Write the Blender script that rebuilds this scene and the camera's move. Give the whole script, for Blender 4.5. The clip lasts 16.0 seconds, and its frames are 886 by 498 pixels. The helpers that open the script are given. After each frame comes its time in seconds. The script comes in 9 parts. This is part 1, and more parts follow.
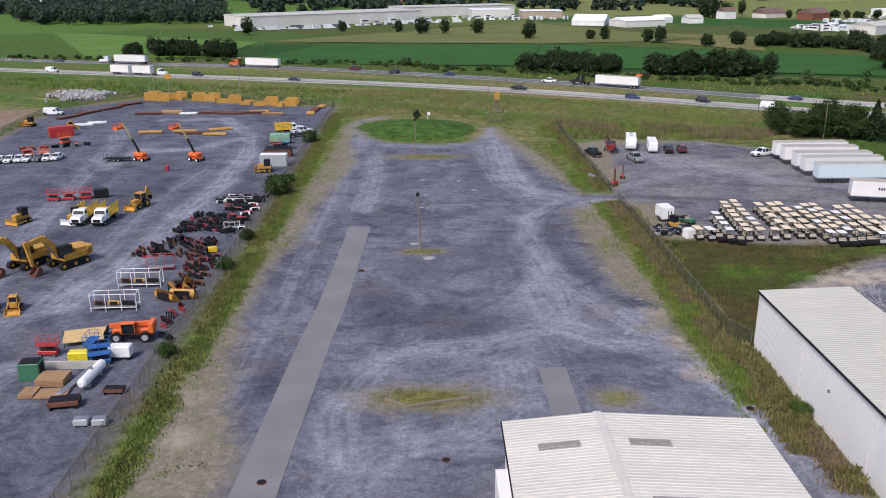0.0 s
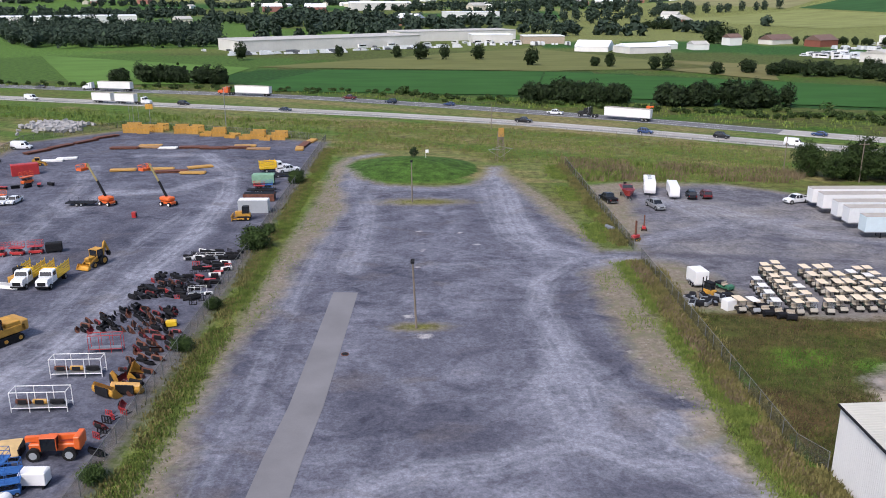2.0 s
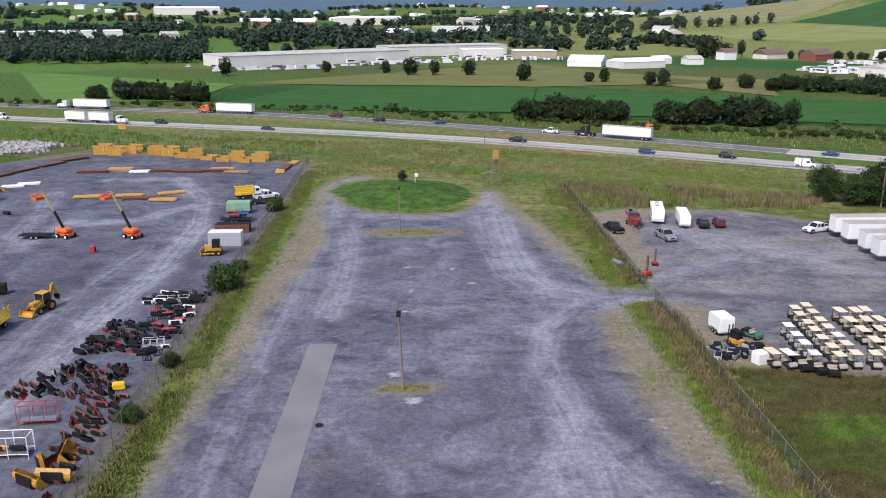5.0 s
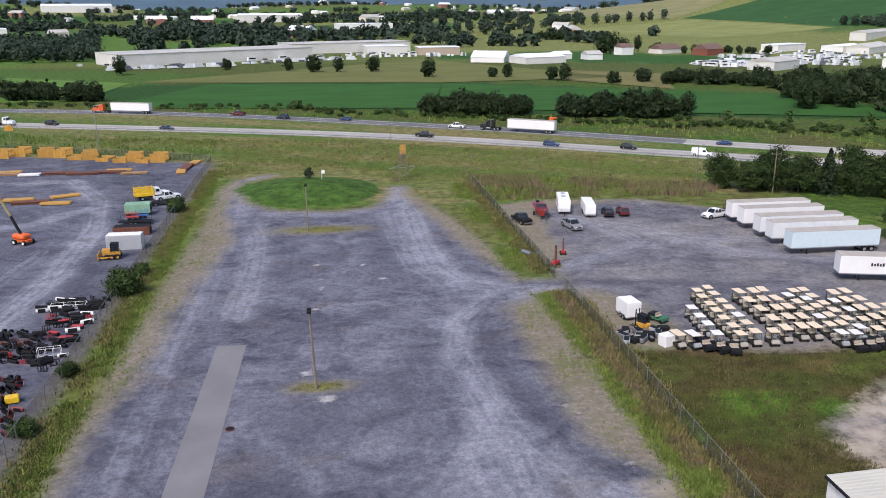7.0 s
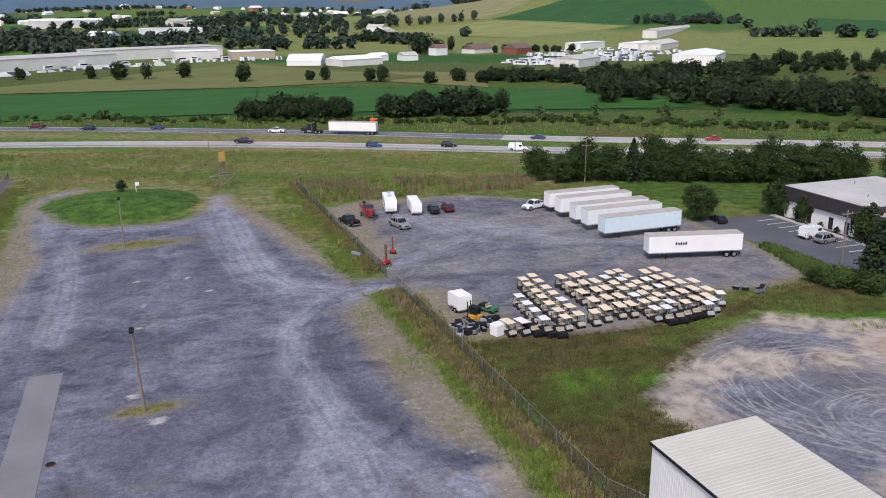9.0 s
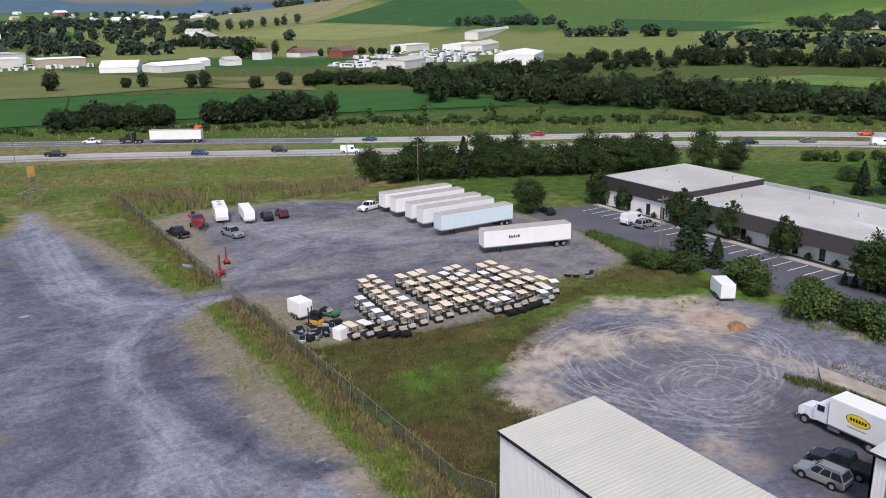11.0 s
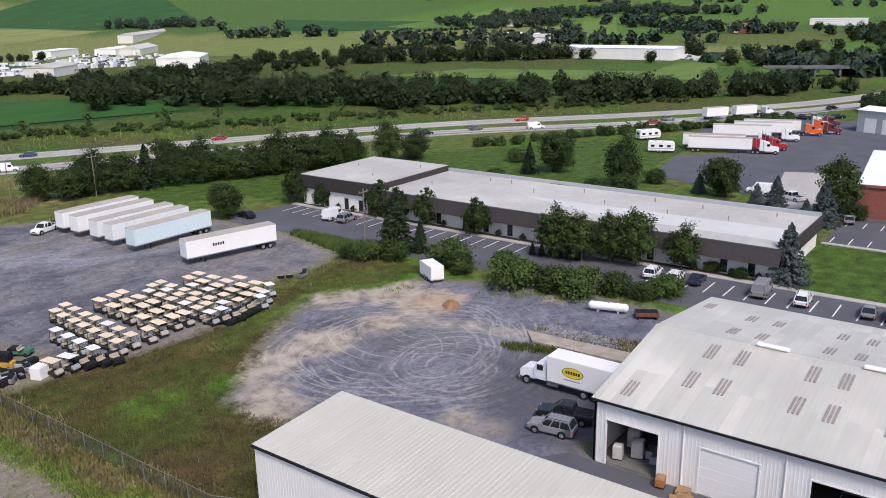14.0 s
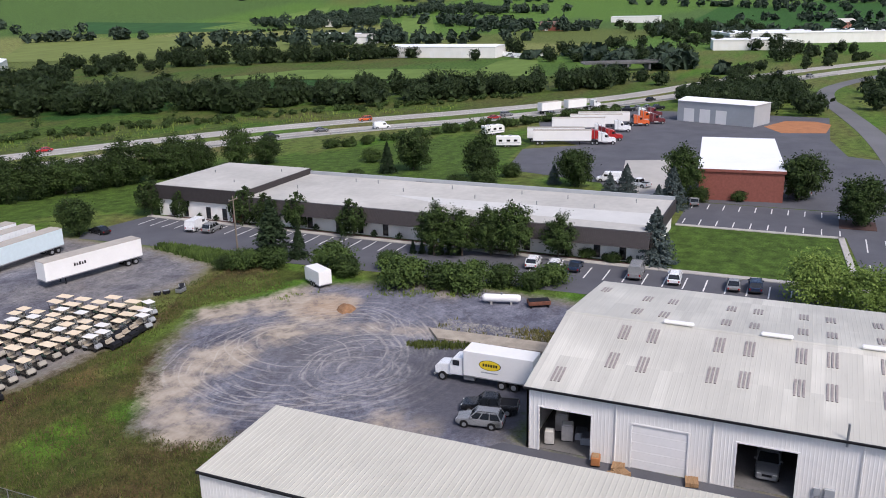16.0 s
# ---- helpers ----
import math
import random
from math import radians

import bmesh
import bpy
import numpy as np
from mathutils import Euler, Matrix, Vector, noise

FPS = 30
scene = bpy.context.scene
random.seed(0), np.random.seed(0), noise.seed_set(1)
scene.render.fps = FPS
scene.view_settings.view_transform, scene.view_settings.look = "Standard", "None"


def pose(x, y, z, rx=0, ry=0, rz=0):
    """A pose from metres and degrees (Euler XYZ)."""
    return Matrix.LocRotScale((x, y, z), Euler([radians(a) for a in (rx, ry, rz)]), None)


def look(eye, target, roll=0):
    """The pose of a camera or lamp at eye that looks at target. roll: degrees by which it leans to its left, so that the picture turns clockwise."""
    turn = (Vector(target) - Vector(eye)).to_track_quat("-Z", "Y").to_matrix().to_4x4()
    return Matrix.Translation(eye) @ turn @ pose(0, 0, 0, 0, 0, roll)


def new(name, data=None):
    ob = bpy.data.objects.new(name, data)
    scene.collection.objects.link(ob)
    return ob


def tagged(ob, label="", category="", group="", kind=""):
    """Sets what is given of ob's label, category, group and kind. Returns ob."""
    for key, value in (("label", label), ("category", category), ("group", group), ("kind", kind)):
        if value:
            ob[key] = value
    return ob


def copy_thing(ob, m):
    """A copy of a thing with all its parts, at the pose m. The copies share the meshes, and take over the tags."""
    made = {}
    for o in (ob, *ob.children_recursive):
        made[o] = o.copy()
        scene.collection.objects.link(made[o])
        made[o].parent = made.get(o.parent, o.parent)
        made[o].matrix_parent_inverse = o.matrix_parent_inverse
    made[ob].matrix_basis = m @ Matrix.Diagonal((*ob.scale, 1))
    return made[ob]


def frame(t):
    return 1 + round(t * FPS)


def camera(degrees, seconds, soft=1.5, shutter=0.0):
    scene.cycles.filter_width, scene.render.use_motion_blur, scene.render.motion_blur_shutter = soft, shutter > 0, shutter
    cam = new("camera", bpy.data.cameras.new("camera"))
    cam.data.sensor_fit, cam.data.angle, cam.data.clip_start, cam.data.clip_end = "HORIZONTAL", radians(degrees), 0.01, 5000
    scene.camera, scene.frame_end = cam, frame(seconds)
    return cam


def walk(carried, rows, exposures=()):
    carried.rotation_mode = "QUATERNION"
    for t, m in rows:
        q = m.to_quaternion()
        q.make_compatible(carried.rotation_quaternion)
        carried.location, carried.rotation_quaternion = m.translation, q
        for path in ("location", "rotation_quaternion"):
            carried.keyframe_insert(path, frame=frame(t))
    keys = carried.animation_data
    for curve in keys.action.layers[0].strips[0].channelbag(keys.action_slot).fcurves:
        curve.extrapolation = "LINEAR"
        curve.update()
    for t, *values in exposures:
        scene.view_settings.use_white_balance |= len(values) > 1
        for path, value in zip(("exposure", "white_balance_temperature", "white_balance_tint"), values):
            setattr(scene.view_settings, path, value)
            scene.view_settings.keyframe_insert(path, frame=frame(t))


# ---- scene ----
cam = camera(55.7, 16.0, 0.95)
PATH = [
    (0, (0.358, -3.339, 41.946), (0.383, -1.444, 41.307), -0.3),
    (0.5, (0.416, 2.179, 42.048), (0.442, 4.077, 41.418), -0.3),
    (1, (0.509, 7.564, 42.368), (0.536, 9.464, 41.744), -0.3),
    (1.5, (0.683, 12.584, 42.601), (0.708, 14.488, 41.989), -0.2),
    (2, (0.552, 17.16, 42.564), (0.581, 19.071, 41.973), -0.0),
    (2.5, (0.48, 22.255, 42.411), (0.511, 24.171, 41.837), -0.4),
    (3, (0.587, 25.981, 42.373), (0.618, 27.902, 41.819), -0.2),
    (5.5, (0.937, 32.711, 41.797), (1.004, 34.629, 41.236), 0.0),
    (6, (1.058, 32.825, 41.456), (1.169, 34.741, 40.893), -0.1),
    (6.5, (0.941, 32.985, 41.334), (1.13, 34.894, 40.769), -0.0),
    (7, (0.869, 33.086, 41.341), (1.133, 34.986, 40.776), -0.1),
    (7.5, (0.886, 33.037, 41.271), (1.302, 34.911, 40.707), -0.2),
    (8, (0.877, 33.082, 41.181), (1.376, 34.936, 40.619), -0.3),
    (8.5, (0.82, 33.147, 41.17), (1.396, 34.978, 40.608), -0.4),
    (11, (1.13, 33.841, 40.726), (2.133, 35.478, 40.167), -0.8),
    (11.5, (1.15, 34.087, 40.615), (2.253, 35.658, 40.055), -0.8),
    (12, (1.09, 34.186, 40.488), (2.297, 35.678, 39.927), -0.9),
    (12.5, (0.851, 34.454, 40.488), (2.157, 35.86, 39.925), -0.9),
    (13, (0.462, 35.001, 40.398), (1.855, 36.321, 39.834), -0.9),
    (13.5, (-0.164, 35.979, 40.182), (1.31, 37.207, 39.617), -1.0),
    (14, (-1.141, 37.443, 40.061), (0.406, 38.577, 39.494), -1.0),
    (14.5, (-2.221, 39.038, 40.158), (-0.617, 40.088, 39.589), -1.1),
    (15, (-3.317, 40.91, 40.098), (-1.659, 41.873, 39.528), -1.1),
    (15.5, (-4.361, 42.967, 40.106), (-2.654, 43.84, 39.535), -1.2),
    (16, (-5.383, 45.228, 40.171), (-3.632, 46.004, 39.597), -1.2),
]
walk(cam, [(t, look(eye, target, roll)) for t, eye, target, roll in PATH], [(0.0, 0.66, 6300, 16), (1.5, 0.78, 6280, 15), (3.0, 0.88, 6260, 15), (5.5, 0.88, 6260, 15), (7.0, 0.77, 6280, 16), (8.0, 0.67, 6280, 16), (11.0, 0.71, 6300, 16), (16.0, 0.74, 6360, 16)])

# ---- light ----
SUN_AZ, SUN_EL = 215.0, 50.0
world = bpy.data.worlds.new("sky")
scene.world = world
world.use_nodes = True
wn = world.node_tree
sky = wn.nodes.new("ShaderNodeTexSky")
sky.sky_type = "NISHITA"
sky.sun_disc = False
sky.sun_elevation, sky.sun_rotation = radians(SUN_EL), radians(SUN_AZ)
sky.air_density, sky.dust_density, sky.ozone_density = 1.0, 2.5, 1.0
wn.nodes["Background"].inputs["Strength"].default_value = 0.102
wn.links.new(sky.outputs[0], wn.nodes["Background"].inputs["Color"])
sun_data = bpy.data.lights.new("sun", "SUN")
sun_data.energy, sun_data.angle, sun_data.color = 1.65, radians(14), (1.0, 0.95, 0.88)
sun = new("sun", sun_data)
sun.matrix_basis = look((0, 0, 200), (-200 * math.sin(radians(SUN_AZ)) / math.tan(radians(SUN_EL)), -200 * math.cos(radians(SUN_AZ)) / math.tan(radians(SUN_EL)), 0))

# ---- materials ----
def node(nt, kind, *, props=None, **ins):
    n = nt.nodes.new("ShaderNode" + kind)
    for k, v in (props or {}).items():
        setattr(n, k, v)
    for k, v in ins.items():
        key = int(k[1:]) if k[0] == "i" and k[1:].isdigit() else k
        if isinstance(v, bpy.types.NodeSocket):
            nt.links.new(v, n.inputs[key])
        else:
            n.inputs[key].default_value = v
    return n


def blank(name):
    m = bpy.data.materials.new(name)
    m.use_nodes = True
    nt = m.node_tree
    return m, nt, nt.nodes["Principled BSDF"]


def mixc(nt, fac, a, b):
    n = node(nt, "Mix", props={"data_type": "RGBA"})
    for key, v in ((0, fac), (6, a), (7, b)):
        if isinstance(v, bpy.types.NodeSocket):
            nt.links.new(v, n.inputs[key])
        else:
            n.inputs[key].default_value = (*v, 1) if isinstance(v, tuple) and len(v) == 3 else v
    return n.outputs[2]


def math_n(nt, op, a, b=0.0, c=0.0, clamp=False):
    n = node(nt, "Math", props={"operation": op, "use_clamp": clamp}, i0=a, i1=b, i2=c)
    return n.outputs[0]


def ramp(nt, fac, lo, hi):
    n = node(nt, "MapRange", props={"clamp": True}, i0=fac, i1=lo, i2=hi, i3=0.0, i4=1.0)
    return n.outputs[0]


def noise_n(nt, vec, scale, detail=4.0, rough=0.55):
    return node(nt, "TexNoise", Vector=vec, Scale=scale, Detail=detail, Roughness=rough).outputs[0]


def place_vec(nt, scale=(1, 1, 1), world_space=True):
    src = node(nt, "NewGeometry").outputs["Position"] if world_space else node(nt, "TexCoord").outputs["Object"]
    return node(nt, "Mapping", Vector=src, Scale=scale).outputs[0]


MATS = {}


def mat(name, color, rough=0.6, metal=0.0, var=0.18, scale=1.5, bump=0.0, bump_scale=20.0, stretch=(1, 1, 1), rnd=0.0, spec=0.5, local=True):
    """A surface with two scales of tonal variation, fine relief and a little difference from piece to piece."""
    if name in MATS:
        return MATS[name]
    m, nt, b = blank(name)
    vec = place_vec(nt, stretch, not local)
    a = noise_n(nt, vec, scale, 3)
    f = noise_n(nt, vec, scale * 9, 4)
    v = math_n(nt, "ADD", math_n(nt, "MULTIPLY", a, 0.65), math_n(nt, "MULTIPLY", f, 0.35))
    v = ramp(nt, v, 0.3, 0.7)
    if rnd:
        r = node(nt, "ObjectInfo").outputs["Random"]
        v = math_n(nt, "ADD", math_n(nt, "MULTIPLY", v, 1 - rnd), math_n(nt, "MULTIPLY", r, rnd))
    dark = tuple(c * (1 - var) for c in color)
    lite = tuple(min(1, c * (1 + var)) for c in color)
    nt.links.new(mixc(nt, v, dark, lite), b.inputs["Base Color"])
    b.inputs["Metallic"].default_value = metal
    b.inputs["Specular IOR Level"].default_value = spec
    nt.links.new(math_n(nt, "ADD", math_n(nt, "MULTIPLY", f, 0.2), rough - 0.1), b.inputs["Roughness"])
    if bump:
        h = noise_n(nt, vec, bump_scale, 4)
        bp = node(nt, "Bump", Strength=bump, Distance=0.05, Height=h)
        nt.links.new(bp.outputs[0], b.inputs["Normal"])
    MATS[name] = m
    return m


def leaf_mat(name, dark, lite):
    m, nt, b = blank(name)
    isl = node(nt, "NewGeometry").outputs["Random Per Island"]
    rnd = node(nt, "ObjectInfo").outputs["Random"]
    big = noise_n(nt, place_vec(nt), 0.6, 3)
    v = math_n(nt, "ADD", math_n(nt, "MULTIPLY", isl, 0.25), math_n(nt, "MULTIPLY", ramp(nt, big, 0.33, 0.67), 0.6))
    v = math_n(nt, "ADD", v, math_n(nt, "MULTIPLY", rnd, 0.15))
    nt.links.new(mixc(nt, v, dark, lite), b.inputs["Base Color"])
    b.inputs["Roughness"].default_value = 0.75
    b.inputs["Specular IOR Level"].default_value = 0.2
    return m


# near-black low tones, in random clumps, paint the crowns' inner shade as colour
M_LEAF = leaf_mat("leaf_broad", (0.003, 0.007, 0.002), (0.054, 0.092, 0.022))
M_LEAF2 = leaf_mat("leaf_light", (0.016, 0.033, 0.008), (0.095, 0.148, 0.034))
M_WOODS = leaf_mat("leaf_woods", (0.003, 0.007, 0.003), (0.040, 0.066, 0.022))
# bluer, paler leaf colour puts distance haze into the far woods
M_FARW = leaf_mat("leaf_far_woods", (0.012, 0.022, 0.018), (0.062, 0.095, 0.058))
M_WILLOW = leaf_mat("leaf_willow", (0.045, 0.08, 0.012), (0.22, 0.31, 0.07))
M_MEADOW = leaf_mat("meadow_blades", (0.028, 0.045, 0.010), (0.125, 0.15, 0.035))
M_DRYM = leaf_mat("dry_meadow_blades", (0.06, 0.05, 0.022), (0.16, 0.135, 0.06))
M_BROWNW = leaf_mat("brown_seed_heads", (0.12, 0.092, 0.055), (0.25, 0.195, 0.115))
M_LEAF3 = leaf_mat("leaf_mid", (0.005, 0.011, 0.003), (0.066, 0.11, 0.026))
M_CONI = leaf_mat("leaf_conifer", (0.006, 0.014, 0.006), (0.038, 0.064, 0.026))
M_SPRUCE = leaf_mat("leaf_blue_spruce", (0.03, 0.046, 0.042), (0.12, 0.155, 0.15))
M_WEED = leaf_mat("weed_blades", (0.085, 0.088, 0.03), (0.23, 0.2, 0.075))
M_GRASSB = leaf_mat("grass_blades", (0.062, 0.105, 0.018), (0.21, 0.262, 0.06))
M_BARK = mat("bark", (0.09, 0.07, 0.055), 0.9, var=0.35, scale=4, bump=0.4)
M_WHITE = mat("white_paint", (0.79, 0.78, 0.765), 0.45, var=0.06, scale=0.4, rnd=0.2)
M_WALLW = mat("white_steel_cladding", (0.78, 0.765, 0.735), 0.5, var=0.06, scale=0.25, stretch=(1, 1, 0.3))
M_ROOFW = mat("pale_steel_roof", (0.57, 0.545, 0.485), 0.5, var=0.1, scale=0.25, stretch=(0.3, 1.2, 1))
M_ROOFG = mat("weathered_grey_steel_roof", (0.545, 0.528, 0.475), 0.55, var=0.12, scale=0.3, stretch=(0.3, 1.2, 1))
def sheet_roof(name, color, pitch, run, streak, uneven):
    """Ribbed steel roofing whose sheets have weathered unevenly, with streaks down the slope."""
    m, nt, b = blank(name)
    pos = place_vec(nt)
    cell = node(nt, "VectorMath", props={"operation": "SNAP"}, i0=pos, i1=(run, pitch, 900.0)).outputs[0]
    tone = node(nt, "TexWhiteNoise", Vector=cell).outputs[0]
    area = ramp(nt, noise_n(nt, pos, 0.055, 3), 0.40, 0.54)
    v = math_n(nt, "ADD", math_n(nt, "MULTIPLY", math_n(nt, "MULTIPLY", tone, area), uneven), math_n(nt, "MULTIPLY", noise_n(nt, place_vec(nt, (0.12, 2.6, 1)), 1.0, 4), streak))
    v = math_n(nt, "ADD", v, math_n(nt, "MULTIPLY", ramp(nt, noise_n(nt, pos, 0.16, 4), 0.3, 0.7), 0.25))
    col = mixc(nt, v, tuple(c * 0.80 for c in color), tuple(min(1.0, c * 1.22) for c in color))
    stain = math_n(nt, "MULTIPLY", ramp(nt, noise_n(nt, place_vec(nt, (0.4, 1.6, 1)), 1.0, 5, 0.7), 0.6, 0.78), 0.35)
    nt.links.new(mixc(nt, stain, col, (0.27, 0.235, 0.19)), b.inputs["Base Color"])
    b.inputs["Roughness"].default_value = 0.55
    MATS[name] = m
    return m


M_ROOFL = sheet_roof("long_weathered_steel_roof", (0.52, 0.50, 0.43), 1.0, 40.0, 0.5, 0.12)
M_ROOFB = sheet_roof("patched_grey_steel_roof", (0.50, 0.485, 0.43), 1.05, 7.4, 0.4, 0.8)
M_ROOFM = mat("grey_membrane_roof", (0.455, 0.44, 0.405), 0.8, var=0.2, scale=0.09)
M_ROOFWH = mat("bright_white_roof", (0.85, 0.86, 0.88), 0.5, var=0.05, scale=0.1)
M_FASCIA = mat("dark_brown_fascia", (0.034, 0.028, 0.028), 0.7, var=0.2)
M_SKYL = mat("dull_fibreglass_skylight", (0.29, 0.255, 0.24), 0.5, var=0.3, scale=3)
M_BRICK = mat("red_brick", (0.23, 0.075, 0.055), 0.85, var=0.2, scale=2, bump=0.2)
M_GREYW = mat("grey_steel_cladding", (0.36, 0.38, 0.40), 0.5, var=0.1, scale=0.3)
M_GLASS = mat("dark_glass", (0.015, 0.018, 0.022), 0.12, var=0.2, spec=0.7)
M_RUBBER = mat("tyre_rubber", (0.016, 0.016, 0.017), 0.9, var=0.3, scale=5, spec=0.2)
M_STEEL = mat("grey_steel", (0.3, 0.31, 0.32), 0.45, 0.6, var=0.2, scale=3)
M_DARK = mat("dark_steel", (0.013, 0.013, 0.015), 0.7, var=0.4, scale=3, spec=0.2)
M_RUST = mat("rusty_steel", (0.135, 0.05, 0.03), 0.85, var=0.4, scale=2)
M_RIM = mat("wheel_rim", (0.45, 0.46, 0.47), 0.35, 0.7, var=0.1)
M_YEL = mat("machine_yellow", (0.50, 0.26, 0.035), 0.5, var=0.4, scale=1.2)
M_STAKE = mat("bright_yellow_paint", (0.72, 0.47, 0.02), 0.45, var=0.15)
M_TROOF = mat("dusty_trailer_roof", (0.40, 0.365, 0.315), 0.75, var=0.22, scale=0.4, rnd=0.35)
M_TRB = mat("pale_blue_trailer_side", (0.60, 0.70, 0.73), 0.45, var=0.06)
M_TRG = mat("pale_grey_trailer_side", (0.72, 0.73, 0.73), 0.4, var=0.08)
M_TEAL = mat("teal_paint", (0.08, 0.3, 0.28), 0.5, var=0.2)
M_YEL2 = mat("faded_yellow", (0.46, 0.26, 0.06), 0.6, var=0.22, scale=1.2)
M_ORANGE = mat("lift_orange", (0.70, 0.13, 0.025), 0.45, var=0.15)
M_RED = mat("red_paint", (0.42, 0.03, 0.03), 0.45, var=0.2)
M_GREEN = mat("green_paint", (0.045, 0.16, 0.09), 0.5, var=0.2)
M_BLUE = mat("blue_paint", (0.03, 0.12, 0.35), 0.5, var=0.2)
M_WOOD = mat("weathered_timber", (0.33, 0.2, 0.1), 0.85, var=0.3, scale=3, stretch=(1, 6, 1), bump=0.2)
M_WOODG = mat("grey_utility_pole", (0.19, 0.155, 0.12), 0.85, var=0.3, scale=3, stretch=(6, 6, 0.5))
M_CONC = mat("pale_concrete", (0.40, 0.38, 0.35), 0.85, var=0.14, scale=0.5, bump=0.1, local=False)
M_STRIPE = mat("white_road_paint", (0.66, 0.66, 0.64), 0.7, var=0.2, scale=2, local=False)
M_TAN = mat("beige_canopy", (0.74, 0.61, 0.43), 0.55, var=0.08, rnd=0.5)
M_CANW = mat("cream_canopy", (0.76, 0.74, 0.69), 0.5, var=0.06, rnd=0.5)
M_SEAT = mat("beige_seat", (0.42, 0.36, 0.28), 0.7, var=0.12)
M_CLEAR = mat("clear_acrylic_screen", (0.75, 0.78, 0.78), 0.1, var=0.03)
M_CLEAR.node_tree.nodes["Principled BSDF"].inputs["Transmission Weight"].default_value = 0.95
M_CART = [mat("cart_body_" + n, c, 0.4, var=0.12, rnd=0.5) for n, c in (("cream", (0.36, 0.33, 0.275)), ("green", (0.05, 0.09, 0.07)), ("grey", (0.30, 0.31, 0.32)))]
# near black that stands for shade, under cart roofs and inside the bays
M_SHADE = mat("dark_interior", (0.035, 0.033, 0.03), 0.9, var=0.3, spec=0.2)


def asphalt(name, lo, hi, scale=0.15):
    m, nt, b = blank(name)
    vec = place_vec(nt)
    big = noise_n(nt, vec, scale, 5)
    fine = noise_n(nt, vec, 6.0, 3)
    v = math_n(nt, "ADD", math_n(nt, "MULTIPLY", ramp(nt, big, 0.3, 0.7), 0.65), math_n(nt, "MULTIPLY", fine, 0.35))
    nt.links.new(mixc(nt, v, lo, hi), b.inputs["Base Color"])
    b.inputs["Roughness"].default_value = 0.85
    b.inputs["Specular IOR Level"].default_value = 0.3
    bp = node(nt, "Bump", Strength=0.3, Distance=0.02, Height=noise_n(nt, vec, 25.0, 3))
    nt.links.new(bp.outputs[0], b.inputs["Normal"])
    return m


M_ASPH = asphalt("dark_asphalt", (0.068, 0.07, 0.082), (0.12, 0.12, 0.135))
M_STRIP = asphalt("old_grey_asphalt_strip", (0.15, 0.145, 0.15), (0.23, 0.225, 0.23))
M_HWYN = asphalt("pale_concrete_carriageway", (0.28, 0.265, 0.24), (0.4, 0.38, 0.35), 0.05)
M_HWYF = asphalt("grey_asphalt_carriageway", (0.10, 0.10, 0.105), (0.17, 0.17, 0.175), 0.05)
M_CPAD = asphalt("concrete_pad", (0.34, 0.33, 0.30), (0.48, 0.46, 0.43))


# ---- mesh helpers ----
def box(bm, x0, x1, y0, y1, z0, z1, bevel=0.0, m=None):
    vs = [bm.verts.new(v) for v in ((x0, y0, z0), (x1, y0, z0), (x1, y1, z0), (x0, y1, z0), (x0, y0, z1), (x1, y0, z1), (x1, y1, z1), (x0, y1, z1))]
    fs = [bm.faces.new([vs[i] for i in f]) for f in ((3, 2, 1, 0), (4, 5, 6, 7), (0, 1, 5, 4), (1, 2, 6, 5), (2, 3, 7, 6), (3, 0, 4, 7))]
    if bevel:
        es = list({e for f in fs for e in f.edges})
        r = bmesh.ops.bevel(bm, geom=es, offset=bevel, segments=1, affect="EDGES", profile=0.5)
        vs = list({v for f in r["faces"] for v in f.verts} | {v for v in vs if v.is_valid})
    if m is not None:
        bmesh.ops.transform(bm, matrix=m, verts=vs)
    return bm


def frustum(bm, lo, hi):
    """A solid between two four-cornered rings of points."""
    a = [bm.verts.new(p) for p in lo]
    b = [bm.verts.new(p) for p in hi]
    bm.faces.new(a[::-1])
    bm.faces.new(b)
    for i in range(len(a)):
        j = (i + 1) % len(a)
        bm.faces.new((a[i], a[j], b[j], b[i]))
    return bm


def rod(bm, p, q, r, n=8, r2=None):
    p, q = Vector(p), Vector(q)
    d = (q - p).normalized()
    u = d.orthogonal().normalized()
    w = d.cross(u)
    r2 = r if r2 is None else r2
    ring = lambda c, s: [c + (u * math.cos(k * math.tau / n) + w * math.sin(k * math.tau / n)) * s for k in range(n)]
    return frustum(bm, ring(p, r), ring(q, r2))


def prism(bm, pts, y0, y1, taper=None):
    """A side outline in x and z, drawn across y; points above the height taper[0] come in by taper[1]."""
    def ring(y, s):
        return [(x, y - s * (taper[1] * max(0, z - taper[0]) if taper else 0), z) for x, z in pts]
    return frustum(bm, ring(y0, -1)[::-1], ring(y1, 1)[::-1])


def part(name, bm, material, parent, label="", bevel=0.0, kind=""):
    if bevel:
        bmesh.ops.bevel(bm, geom=bm.edges[:], offset=bevel, segments=2, affect="EDGES", profile=0.6, clamp_overlap=True)
    bmesh.ops.recalc_face_normals(bm, faces=bm.faces[:])
    me = bpy.data.meshes.new(name)
    bm.to_mesh(me)
    bm.free()
    me.materials.append(material)
    ob = new(name, me)
    ob.parent = parent
    return tagged(ob, label, kind=kind)


def again(ob, m, parent=None):
    """The same mesh once more, as a part of its own."""
    o = new(ob.name.split(".")[0], ob.data)
    o.parent = parent or ob.parent
    o.matrix_basis = m
    for k in ob.children:
        c = new(k.name.split(".")[0], k.data)
        c.parent = o
        c.matrix_basis = k.matrix_basis
    return o


def B():
    return bmesh.new()


